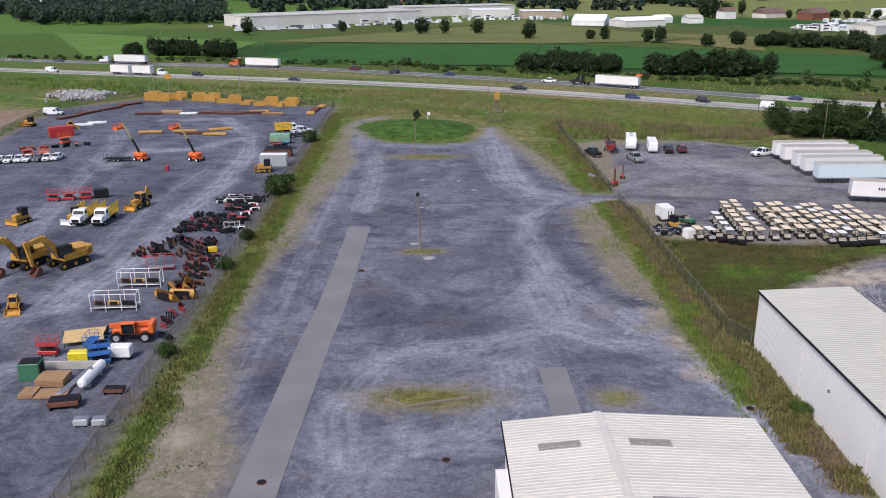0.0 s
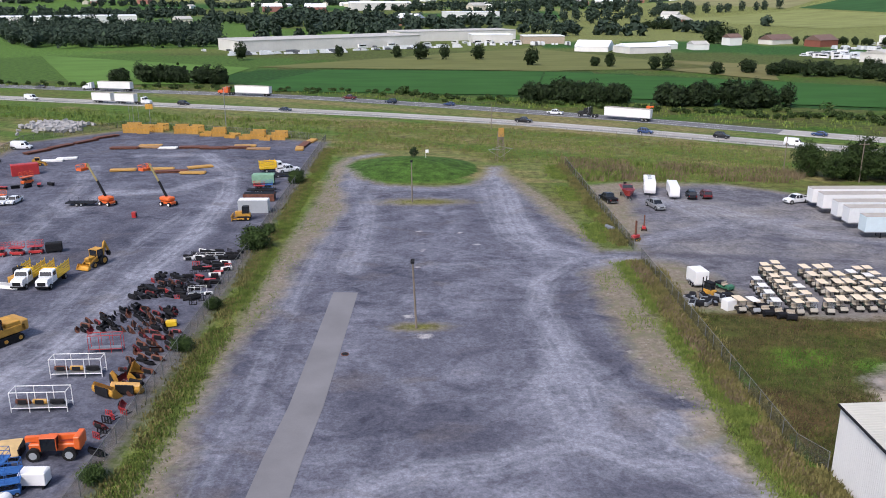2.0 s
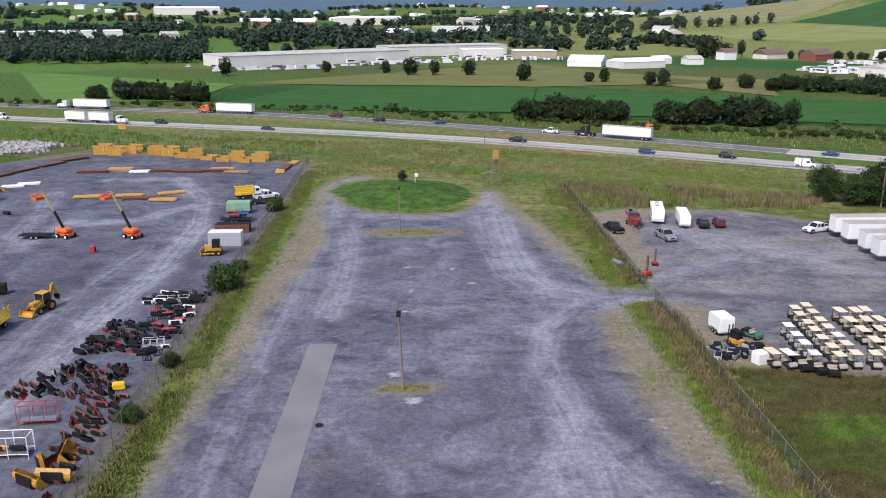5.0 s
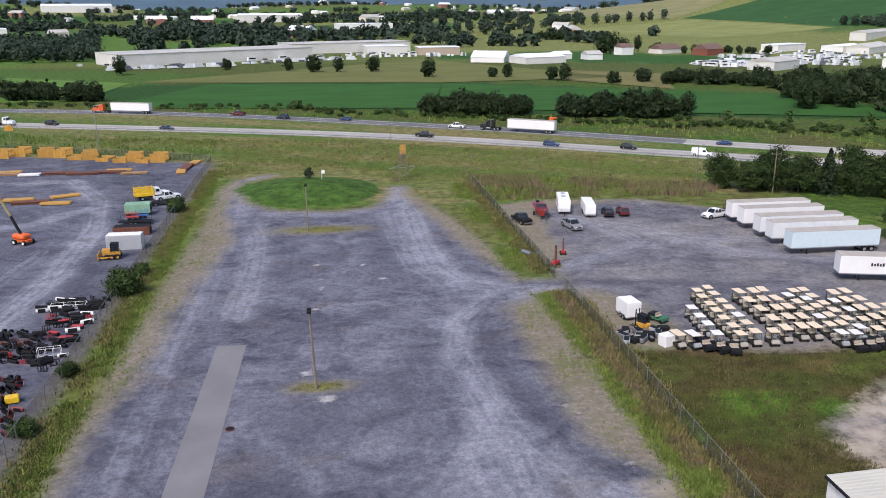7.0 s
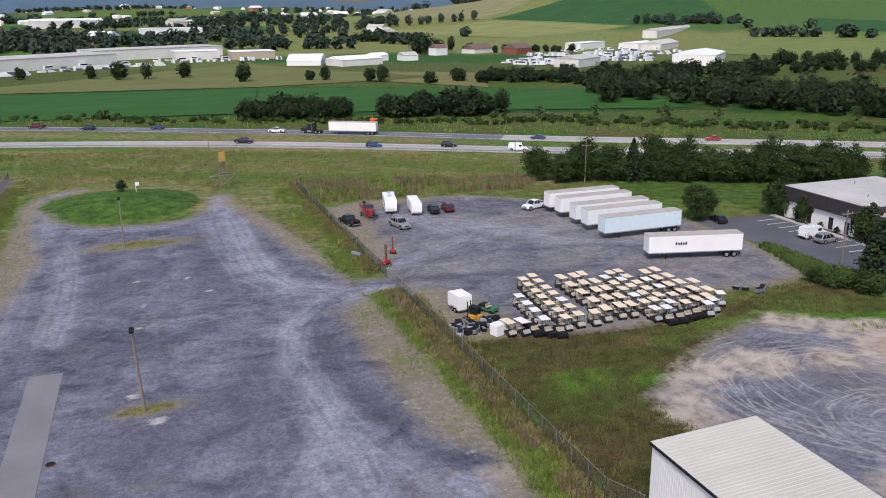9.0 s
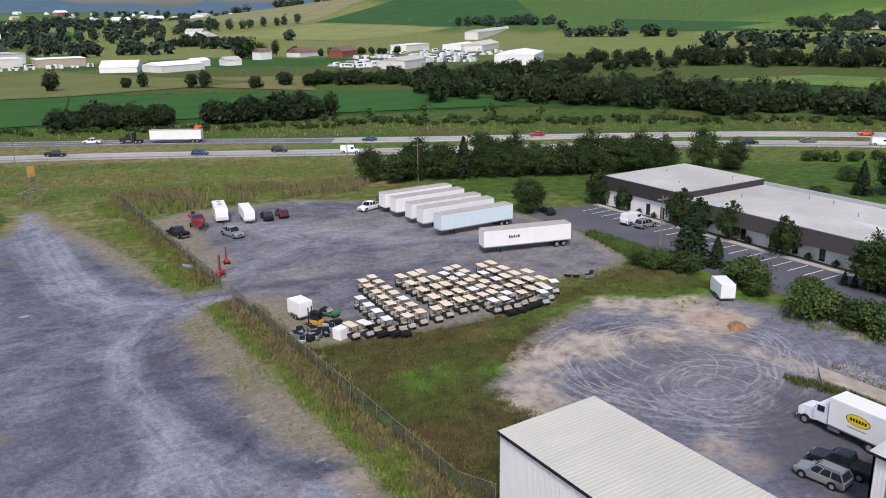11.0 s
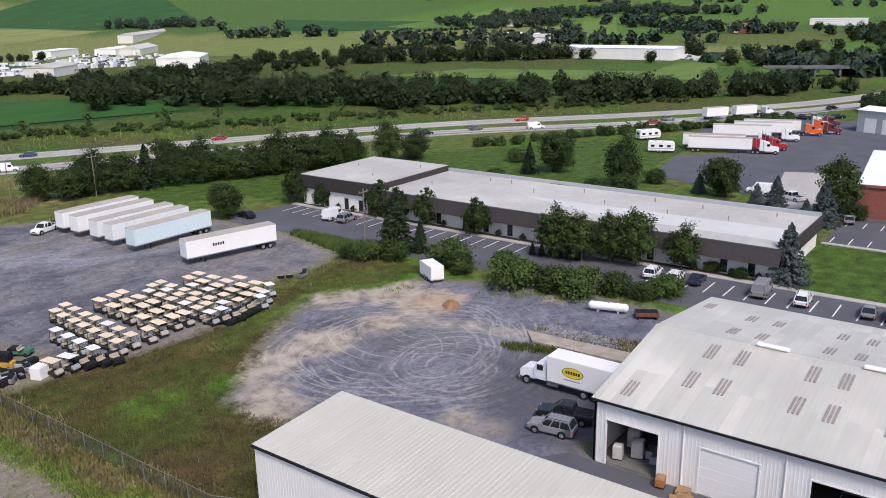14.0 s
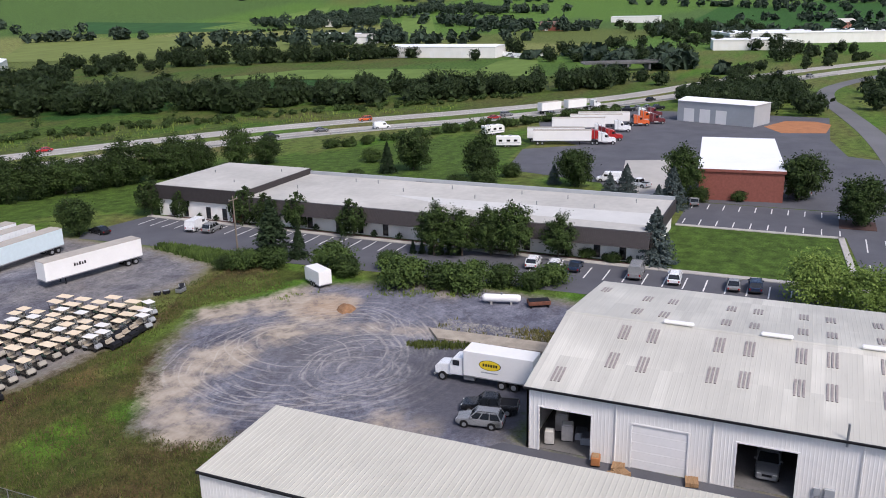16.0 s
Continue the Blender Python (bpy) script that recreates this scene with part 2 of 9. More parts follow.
def thing(name, label, category, group=""):
    return tagged(new(name), label, category, group)


def lone(name, bm, material, label, category="", kind="", group=""):
    ob = part(name, bm, material, None)
    return tagged(ob, label, category, group, kind)


class Proto:
    """Builds a thing once; the first placing moves it, the later ones copy it."""

    def __init__(self, ob):
        self.ob, self.used, self.s0 = ob, False, 1.0

    def at(self, x, y, turn=0.0, z=0.0, s=1.0, sz=None, label="", group=""):
        if not self.used:
            self.used, self.s0, self.z0 = True, s, (sz or s)
            self.ob.matrix_basis = pose(x, y, z, 0, 0, turn) @ Matrix.Diagonal((s, s, sz or s, 1))
            ob = self.ob
        else:
            m = pose(x, y, z, 0, 0, turn) @ Matrix.Diagonal((s / self.s0, s / self.s0, (sz or s) / self.z0, 1))
            ob = copy_thing(self.ob, m)
        return tagged(ob, label, group=group)


def quads(name, verts, material, parent=None, faces=None, size=4):
    """A mesh from an array of corners, four by four."""
    verts = np.asarray(verts, dtype=np.float32).reshape(-1, 3)
    me = bpy.data.meshes.new(name)
    n = len(verts)
    idx = np.arange(n, dtype=np.int32) if faces is None else np.asarray(faces, np.int32).ravel()
    me.vertices.add(n)
    me.vertices.foreach_set("co", verts.ravel())
    me.loops.add(len(idx))
    me.loops.foreach_set("vertex_index", idx)
    me.polygons.add(len(idx) // size)
    me.polygons.foreach_set("loop_start", np.arange(0, len(idx), size, dtype=np.int32))
    me.update(calc_edges=True)
    me.materials.append(material)
    ob = new(name, me)
    ob.parent = parent
    return ob

# ---- the ground ----
import mathutils

def inside(px, py, poly):
    """Distance to a closed outline, positive inside."""
    p = np.array(poly, float)
    q = np.roll(p, -1, 0)
    best = np.full(px.shape, 1e9)
    odd = np.zeros(px.shape, bool)
    for (ax, ay), (bx, by) in zip(p, q):
        dx, dy = bx - ax, by - ay
        k = np.clip(((px - ax) * dx + (py - ay) * dy) / (dx * dx + dy * dy + 1e-9), 0, 1)
        best = np.minimum(best, np.hypot(px - ax - k * dx, py - ay - k * dy))
        cut = (ay > py) != (by > py)
        odd ^= cut & (px < ax + (py - ay) * dx / (dy if abs(dy) > 1e-9 else 1e-9))
    return np.where(odd, best, -best)


def along(px, py, line):
    """Distance to an open line."""
    p = np.array(line, float)
    best = np.full(px.shape, 1e9)
    for (ax, ay), (bx, by) in zip(p[:-1], p[1:]):
        dx, dy = bx - ax, by - ay
        k = np.clip(((px - ax) * dx + (py - ay) * dy) / (dx * dx + dy * dy + 1e-9), 0, 1)
        best = np.minimum(best, np.hypot(px - ax - k * dx, py - ay - k * dy))
    return best


MOUND = (-4.0, 223.0, 16.5, 16.0, 2.6)


def hill(x, y, az, r, sr, st, h):
    a = radians(az)
    u = x * math.sin(a) + y * math.cos(a) - r
    v = x * math.cos(a) - y * math.sin(a)
    return h * np.exp(-(u / sr) ** 2 - (v / st) ** 2)


def height(x, y):
    x, y = np.asarray(x, float), np.asarray(y, float)
    d = np.hypot((x - MOUND[0]) / MOUND[2], (y - MOUND[1]) / MOUND[3])
    z = MOUND[4] * np.clip(1 - d, 0, 1) ** 0.8
    r = np.hypot(x, y)
    z = z + hill(x, y, 32, 1560, 280, 420, 62) + hill(x, y, 52, 1700, 420, 420, 34) + hill(x, y, 66, 1900, 500, 500, 40)
    z = z + hill(x, y, 80, 2100, 500, 500, 30) + hill(x, y, -28, 2600, 500, 700, 26) + hill(x, y, 5, 2700, 500, 500, 26)
    swell = np.clip((r - 900) / 2600, 0, 1)
    return z + swell * (14 + 14 * np.sin(x / 310.0 + 0.7) * np.cos(y / 260.0) + 8 * np.sin((x + y) / 190.0))


LOT = [(-26.0, -60), (-26.0, 60), (-26.6, 75), (-25.6, 92), (-25.2, 125), (-24.8, 148), (-24.4, 172), (-23.4, 198), (-24.2, 226), (-22, 237), (-14, 244.5), (-11, 242), (-18, 235),
       (-20.8, 226), (-15.5, 212), (-9, 205), (1.7, 203), (8.9, 205), (13, 214), (15, 226), (19, 226), (19.6, 216), (23.9, 200), (26.9, 183), (29.3, 168), (29.9, 154), (38, 154), (38, 148), (31, 146.5), (31.2, 133), (30.8, 119), (31.2, 109), (31.5, 98), (30.0, 90), (31, 82), (34.6, 74), (37, 66), (37, -60)]
YARD_W = [(-29.5, 35), (-29.0, 262), (-96, 284), (-118, 262), (-112, 200), (-120, 140), (-130, 35)]
YARD_FAR_W = [(-124, 40), (-114, 200), (-122, 262), (-210, 262), (-260, 120), (-200, 40)]
YARD_E = [(35.5, 148), (35, 203), (46, 207), (68, 204.5), (84, 192), (97, 187), (101, 165), (101, 146), (97, 131), (88, 128), (78, 130), (73, 121.5), (56, 121.5), (36, 126)]
TURN_E = [(49, 98), (50, 104), (57, 108.5), (66, 114.5), (79, 119.5), (87, 114), (94, 111), (99, 100), (101, 84), (100, 66), (62, 68), (61.5, -40), (48, -40), (48, 84), (52, 90)]
# dust-pale wheel ways and dark packed or damp bands: line, half width, strength
PALE = [
    ([(-12, 243.5), (-21.6, 235.5), (-22.5, 226.8), (-18.3, 209.5), (-14.1, 194.7), (-11.8, 180), (-11.6, 163), (-12.4, 143)], 2.2, .68),
    ([(-20, 212), (-18, 184), (-18.6, 150), (-19.4, 120), (-19, 98), (-20.5, 60)], .9, .42),
    ([(-17, 206), (-8, 200.5), (4, 199.5), (14, 206), (16.5, 218)], 1.6, .6),
    ([(16.5, 222), (17.4, 198), (17.0, 179), (17.6, 162), (20.5, 153.3), (26.6, 149.8), (33, 151)], 3.1, .85),
    ([(12, 205), (12.5, 180), (14, 163), (19, 152)], 1.3, .6),
    ([(32, 149.5), (23.2, 145), (18, 137.5), (15.6, 126.4), (16.6, 114), (17.5, 104), (17, 94)], 2.6, .8),
    ([(16.6, 114), (19.5, 106), (22.5, 99), (26, 90), (30, 80), (34, 67), (34.5, 40)], 3.0, .8),
    ([(14.5, 104), (15.5, 92), (21, 87), (27, 82)], 4.0, .75),
    ([(16, 92), (6.5, 86), (-.1, 85), (-4.6, 82.5), (-7.4, 77.8), (-9.5, 70), (-8, 60)], 2.2, .75),
    ([(9, 80), (9, 72), (4, 66), (-4, 64), (-8, 56)], 3.4, .5),
    ([(13, 148), (3, 144), (-8, 150)], 1.6, .4),
]
PALE_YARD = [
    ([(-56, 92), (-48.7, 98.6), (-45.1, 116), (-44.7, 145.5), (-42.4, 167), (-43.4, 195), (-48.6, 220), (-60, 242), (-76, 240)], 2.6, .95),
    ([(-72, 178), (-69, 197), (-56.5, 200), (-48, 214)], 3.0, .9), ([(-60, 95), (-63, 113), (-68, 136), (-74, 173), (-78.5, 203), (-84, 225)], 2.2, .6),
    ([(-52, 92), (-51, 118), (-52, 150), (-49, 180)], 1.0, .6), ([(-50, 60), (-47, 80), (-38, 86)], 3.0, .6),
    ([(38, 158), (52, 168), (70, 172), (84, 168)], 2.0, .55), ([(42, 192), (58, 182), (70, 162), (84, 156), (96, 152)], 3.0, .5), ([(40, 200), (52, 186), (56, 170)], 2.5, .45),
]
DARKB = [
    ([(26, 147), (20.4, 138), (19.4, 127), (20.2, 117), (22, 106), (25, 99)], 1.7, .85),
    ([(-16.6, 134), (-17.2, 112), (-18.2, 92), (-18.5, 62)], .8, .6), ([(-15, 141), (-4, 138), (8, 141)], 2.2, .45),
    ([(-9, 103), (-3, 95), (3, 91.5), (9, 93)], 3.4, .7), ([(9, 112), (0, 110), (-7, 116)], 3.2, .5), ([(13, 132), (8, 121), (10, 108)], 2.6, .5),
    ([(18, 81.5), (25, 83)], 1.9, .8), ([(-18, 81.5), (-17.2, 75.5)], 1.7, .8), ([(-14, 205), (-15, 190)], 1.6, .5), ([(-6, 190), (-5, 168), (-7, 152)], 3.5, .35),
    ([(9, 190), (8, 172), (9, 156)], 3.0, .4), ([(20, 196), (21, 178), (23, 162)], 1.2, .4), ([(-38, 150), (-36, 182)], 2.2, .5), ([(-58, 128), (-57, 160), (-60, 185)], 4.0, .45),
]
SPOTS = [(-.2, 116.8, 1.5), (-2.6, 123.8, 1.3), (-1, 154, 1.0), (-1.1, 158.7, .8), (-1.6, 166, .9), (-1.5, 145.2, .8), (8.5, 157.5, 1.0), (25.7, 110.3, 1.1), (27.5, 108.5, .9), (27.5, 99, .9), (25.4, 112, .9), (26.6, 105.5, .7), (-2.2, 177, .8), (6, 165, .7), (-24, 118, .6), (-22, 71, .9)]
TRACKS = [line for line, _, _ in PALE + PALE_YARD]
DAMP = [[(30, 152), (43, 151), (56, 148.5), (64, 145)], [(60, 160), (75, 158), (88, 150)]]
GRASS_HI, GRASS_LO = (0.082, 0.145, 0.028), (0.125, 0.135, 0.045)
CROP, CROP2, MEADOW, LAWN, TANF, CORN = (0.035, 0.10, 0.022), (0.09, 0.17, 0.035), (0.11, 0.14, 0.04), (0.062, 0.108, 0.022), (0.185, 0.205, 0.075), (0.075, 0.135, 0.04)
FIELDS = [
    ([(-700, 480), (-230, 410), (-90, 480), (-75, 560), (-250, 700), (-800, 760)], CROP2),
    ([(-120, 455), (-75, 395), (20, 372), (95, 345), (215, 310), (235, 345), (180, 420), (80, 480), (-40, 505), (-95, 490)], CROP),
    ([(215, 300), (300, 245), (420, 215), (470, 250), (350, 320), (260, 360)], CROP),
    ([(-250, 640), (-60, 560), (60, 520), (230, 470), (330, 520), (200, 620), (-100, 700)], MEADOW),
    ([(330, 245), (420, 175), (520, 120), (600, 150), (560, 240), (430, 300)], CROP2),
    ([(90, 760), (400, 640), (620, 560), (760, 700), (600, 950), (300, 1100), (150, 1000)], TANF),
    ([(180, 1000), (500, 900), (700, 1300), (500, 1600), (200, 1400)], TANF),
    ([(560, 950), (760, 800), (1200, 1000), (1100, 1500), (700, 1500)], CORN),
    ([(60, 700), (250, 600), (380, 640), (200, 760)], CROP),
    ([(620, 520), (820, 420), (1000, 560), (900, 760), (700, 700)], TANF),
    ([(820, 400), (980, 300), (1300, 420), (1200, 700), (1000, 600)], CROP2),
    ([(1000, 900), (1400, 600), (1900, 900), (1500, 1500)], CORN),
    ([(1100, 300), (1800, 100), (2000, 600), (1500, 700)], CROP2),
    ([(900, -50), (1500, -300), (1700, 50), (1000, 250)], CROP),
    ([(118, 62), (118, 180), (101, 186), (104, 202), (160, 190), (235, 140), (240, 118), (186, 116), (150, 100), (145, 66), (145, 38), (118, 38)], LAWN),
]


MEADOW_E = [(37, 125), (37, 84), (48, 84), (62, 112), (80, 122), (98, 112), (100, 128), (73, 123)]


def spaced(lo, hi, a, b, step):
    core = list(np.arange(a, b + 0.01, step))
    out, s, v = [], step, b
    while v < hi:
        s *= 1.07
        v += s
        out.append(min(v, hi))
    low, s, v = [], step, a
    while v > lo:
        s *= 1.07
        v -= s
        low.append(max(v, lo))
    return np.array(low[::-1] + core + out)


def ground():
    xs, ys = spaced(-4900, 4900, -110, 110, .95), spaced(-1500, 4900, 50, 300, .95)
    gx, gy = np.meshgrid(xs, ys)
    px, py = gx.ravel(), gy.ravel()
    nx, ny = len(xs), len(ys)
    verts = np.stack([px, py, height(px, py)], 1)
    i = np.arange(nx * ny).reshape(ny, nx)
    faces = np.stack([i[:-1, :-1], i[:-1, 1:], i[1:, 1:], i[1:, :-1]], -1).reshape(-1, 4)
    m, nt, b = blank("ground_cover")
    ob = quads("ground", verts, m, faces=faces)
    ob.data.polygons.foreach_set("use_smooth", np.ones(len(faces), bool))
    grav = np.max([inside(px, py, p) for p in (LOT, YARD_W, YARD_FAR_W, YARD_E, TURN_E)], 0)
    isl = np.min([np.hypot((px + 0.3) / 4.7, (py - 73.2) / 1.9) - 1, np.hypot((px + 1.2) / 6.0, (py - 188.3) / 1.9) - 1, np.hypot((px + 1.0) / 2.6, (py - 120.0) / 1.0) - 1, np.hypot((px - 19) / 1.8, (py - 72.8) / 1.6) - .75], 0) * 2.5
    wob = np.array([noise.noise((a * .11, c * .11, 21.0)) for a, c in zip(px, py)])
    fade = lambda lines: np.max([s * np.exp(-(np.maximum(0, along(px, py, p) + wob * w * .9) / w) ** 2) for p, w, s in lines], 0)
    pale, darkb = fade(PALE + PALE_YARD), fade(DARKB)
    spot = np.max([np.clip(1.25 - np.hypot(px - cx, (py - cy) * 1.3) / r, 0, 1) for cx, cy, r in SPOTS], 0)
    verge = [[(26.5, 90), (30.4, 96.5), (26.2, 106), (25.4, 118), (25.6, 130), (25.7, 142), (32, 146), (34, 120), (34, 92)], [(-28, 240), (-20.5, 236), (-21, 205), (-17.5, 184), (-19.5, 166), (-21.8, 148), (-22.4, 126), (-24.4, 114), (-24.5, 96), (-22, 75), (-18, 62), (-18, 40), (-28, 40)],
             [(36, 126), (36, 147), (40, 146), (44, 138), (46, 128), (43, 124)], [(35.5, 205), (35.5, 160), (39, 165), (40.5, 180), (44, 200), (60, 203), (60, 206), (45, 208)],
             [(19, 226), (17.5, 216), (20.5, 200), (23.5, 183), (26.5, 166), (31, 155), (34, 170), (34, 228)]]
    tan = np.max([inside(px, py, p) for p in verge], 0)
    grav = np.minimum(grav, isl)
    patch = np.max([r - np.hypot(px - cx, (py - cy) * 1.2) for cx, cy, r in ((86, 104, 6.5), (86.5, 111, 6), (80.5, 116, 5), (76.5, 104, 4.2), (67, 106.5, 5.5), (58, 107, 5.5), (50.5, 98, 4.6), (54, 101.5, 3.5), (60.5, 81, 2.6), (61, 77, 2.2), (97, 90, 2.0), (29.5, 86, 2.2), (30, 78, 2.4), (28, 95, 1.6), (-24, 66, 2.0), (-25, 74, 1.6))], 0)
    patch = np.maximum(patch, 1.4 - along(px, py, [(79, 100.5), (82, 94), (83.3, 87)]))
    dirt = np.maximum(patch * 1.2, inside(px, py, YARD_FAR_W) + 4)
    paved = inside(px, py, [(60.9, 55), (84, 55), (81.5, 84), (76, 86.5), (68, 84), (63, 80), (60.9, 76)])
    damp = np.min([along(px, py, t) for t in DAMP], 0)
    track = np.min([along(px, py, t) for t in TRACKS], 0)
    tint = np.empty((len(px), 4), np.float32)
    n = np.array([noise.noise((a * 0.03, c * 0.03, 3.0)) for a, c in zip(px, py)])
    k = np.clip(0.5 + 1.1 * n, 0, 1)[:, None]
    tint[:, :3] = np.array(GRASS_HI) * k + np.array(GRASS_LO) * (1 - k)
    n2 = np.array([noise.noise((a * 0.05, c * 0.09, 11.0)) + .5 * noise.noise((a * 0.17, c * 0.25, 5.0)) for a, c in zip(px, py)])
    lush, dry = np.clip(n2 * 2.2 - .25, 0, 1)[:, None], np.clip(-n2 * 2.2 - .25, 0, 1)[:, None]
    tint[:, :3] = tint[:, :3] * (1 - lush) + np.array((0.07, 0.15, 0.02)) * lush
    tint[:, :3] = tint[:, :3] * (1 - .4 * dry) + np.array((0.14, 0.10, 0.055)) * .4 * dry
    mead = inside(px, py, MEADOW_E) > 0
    mk = np.clip(.5 + 1.6 * n2, 0, 1)[:, None]
    tint[mead, :3] = (np.array((0.058, 0.075, 0.018)) * mk + np.array((0.085, 0.06, 0.03)) * (1 - mk))[mead]
    for cx, cy, rx, ry, col in ((45, 110, 5.5, 4, (0.085, 0.17, 0.02)), (53, 107, 3.2, 2.6, (0.075, 0.155, 0.02)), (57.5, 117, 5, 2.4, (0.15, 0.10, 0.05)), (70, 119.5, 8, 2.5, (0.10, 0.15, 0.03)), (86, 121, 12, 5, (0.11, 0.16, 0.035)), (62, 116, 4, 2, (0.09, 0.15, 0.03))):
        k = np.clip(1.6 * (1 - np.hypot((px - cx) / rx, (py - cy) / ry) + .5 * n2), 0, 1)[:, None] * .8
        tint[:, :3] = tint[:, :3] * (1 - k) + np.array(col) * k
    # long strips of grass that follow the highway bank, and lush grass under the fences
    bu, bv = px * .88 - py * .475, px * .475 + py * .88
    n3 = np.array([noise.noise((a * .014, c * .085, 31.0)) + .4 * noise.noise((a * .06, c * .2, 7.0)) for a, c in zip(bu, bv)])
    bank = ((py > 206) & (px > -140) & (px < 170) & (along(px, py, [(-172, 367), (5, 308), (114, 249), (207, 198)]) < 120) & (bv < 300))[:, None]
    bk = np.clip(.5 + 1.5 * n3, 0, 1)[:, None]
    tint[:, :3] = np.where(bank, np.array((0.085, 0.145, 0.03)) * bk + np.array((0.20, 0.175, 0.085)) * (1 - bk), tint[:, :3])
    fen = np.clip(1 - np.minimum(along(px, py, [(-27, 40), (-27, 240)]), along(px, py, [(33, 60), (33, 146)])) / 3.0, 0, 1)[:, None] * np.clip(.6 + n2 * 1.6, 0, 1)[:, None]
    tint[:, :3] = tint[:, :3] * (1 - fen) + np.array((0.165, 0.185, 0.05)) * fen
    far = np.hypot(px, py) > 650
    pick = np.array([noise.cell((a / 260.0 + 0.2 * c / 260, c / 200.0, 1.0)) for a, c in zip(px[far], py[far])])
    cols = np.array([CROP, CROP2, MEADOW, TANF, CORN, MEADOW, CROP2])
    tint[far, :3] = cols[(np.abs(pick) * 6.99).astype(int) % 7]
    for poly, col in FIELDS:
        tint[inside(px, py, poly) > 0, :3] = col
    md = np.hypot((px - MOUND[0]) / MOUND[2], (py - MOUND[1]) / MOUND[3]) < 1.0
    tint[md, :3] = (0.056, 0.112, 0.022)
    # ground at the ridge's foot is tinted toward its painted haze blue
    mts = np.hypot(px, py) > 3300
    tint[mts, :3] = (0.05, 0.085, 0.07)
    for cx, cy, rr in ((-.3, 73.2, 8), (-1.2, 188.3, 9), (-1, 120, 5), (19, 72.8, 4)):
        tint[np.hypot(px - cx, py - cy) < rr, :3] = (0.15, 0.145, 0.05)
    over = (np.hypot(px, py) < 650) & (inside(px, py, [(-620, 560), (-420, 498), (-192, 411), (-60, 371), (48, 317), (125, 268), (221, 211), (284, 157), (340, 117), (417, 84), (600, 300), (300, 640), (-400, 640)]) > 0)
    tint[over, :3] *= .74
    tint[:, 3] = 1
    for name, data in (("gravel", grav), ("dirt", dirt), ("track", track), ("damp", damp), ("paved", paved), ("pale", pale), ("packed", darkb), ("spot", spot), ("verge", tan)):
        ob.data.attributes.new(name, "FLOAT", "POINT").data.foreach_set("value", data.astype(np.float32))
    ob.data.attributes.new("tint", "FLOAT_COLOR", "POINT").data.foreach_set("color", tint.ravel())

    pos = place_vec(nt)
    at = lambda k, o="Fac": node(nt, "Attribute", props={"attribute_name": k}).outputs[o]
    n_big, n_mid, n_fine = noise_n(nt, pos, 0.06, 6, 0.6), noise_n(nt, pos, 0.45, 5, 0.6), noise_n(nt, pos, 3.5, 4, 0.65)
    # grass and fields
    g = mixc(nt, ramp(nt, n_mid, 0.3, 0.72), (0.45, 0.45, 0.45), (1.45, 1.45, 1.3))
    g2 = mixc(nt, ramp(nt, n_fine, 0.25, 0.75), (0.42, 0.42, 0.42), (1.5, 1.5, 1.35))
    mul = lambda a, c: node(nt, "Mix", props={"data_type": "RGBA", "blend_type": "MULTIPLY"}, i0=1.0, i6=a, i7=c).outputs[2]
    grass = mul(mul(at("tint", "Color"), g), g2)
    # gravel
    warp = node(nt, "TexNoise", Vector=pos, Scale=0.12, Detail=3.0).outputs[1]
    warp = node(nt, "VectorMath", props={"operation": "MULTIPLY_ADD"}, i0=warp, i1=(10.0, 10.0, 0.0), i2=pos).outputs[0]
    patchy = noise_n(nt, node(nt, "Mapping", Vector=warp, Scale=(0.21, 0.24, 1)).outputs[0], 1.0, 6, 0.62)
    wisps = noise_n(nt, node(nt, "Mapping", Vector=warp, Scale=(0.5, 0.62, 1)).outputs[0], 1.0, 5, 0.6)
    v = math_n(nt, "ADD", math_n(nt, "MULTIPLY", ramp(nt, n_big, 0.38, 0.62), 0.36), math_n(nt, "MULTIPLY", ramp(nt, patchy, 0.38, 0.62), 0.40))
    v = math_n(nt, "ADD", v, math_n(nt, "MULTIPLY", ramp(nt, wisps, 0.40, 0.60), 0.24))
    gravel = mixc(nt, v, (0.050, 0.052, 0.074), (0.196, 0.199, 0.240))
    # the eastern yard is a browner stone
    sx = node(nt, "SeparateXYZ", Vector=pos).outputs[0]
    sy = node(nt, "SeparateXYZ", Vector=pos).outputs[1]
    gravel = mul(gravel, mixc(nt, ramp(nt, sx, -27.0, -31.0), (1.0, 1.0, 1.0), (0.80, 0.81, 0.83)))
    gravel = mixc(nt, math_n(nt, "MULTIPLY", math_n(nt, "MULTIPLY", ramp(nt, sx, 33.0, 38.0), ramp(nt, sy, 116.0, 121.0)), math_n(nt, "ADD", 0.3, math_n(nt, "MULTIPLY", ramp(nt, math_n(nt, "ADD", n_big, math_n(nt, "MULTIPLY", sx, 0.002)), 0.56, 0.76), 0.65))), gravel, mixc(nt, v, (0.105, 0.098, 0.098), (0.262, 0.248, 0.236)))
    # dust along the wheel ways, brushed into bands that follow them
    flow = node(nt, "CombineXYZ", X=math_n(nt, "MULTIPLY", at("track"), 1.5), Y=math_n(nt, "MULTIPLY", n_big, 9.0), Z=math_n(nt, "MULTIPLY", n_mid, 0.7)).outputs[0]
    brush = noise_n(nt, flow, 0.6, 4, 0.55)
    dust = math_n(nt, "MULTIPLY", at("pale"), math_n(nt, "ADD", math_n(nt, "MULTIPLY", ramp(nt, brush, 0.34, 0.66), 0.55), math_n(nt, "MULTIPLY", ramp(nt, patchy, 0.3, 0.62), 0.6)))
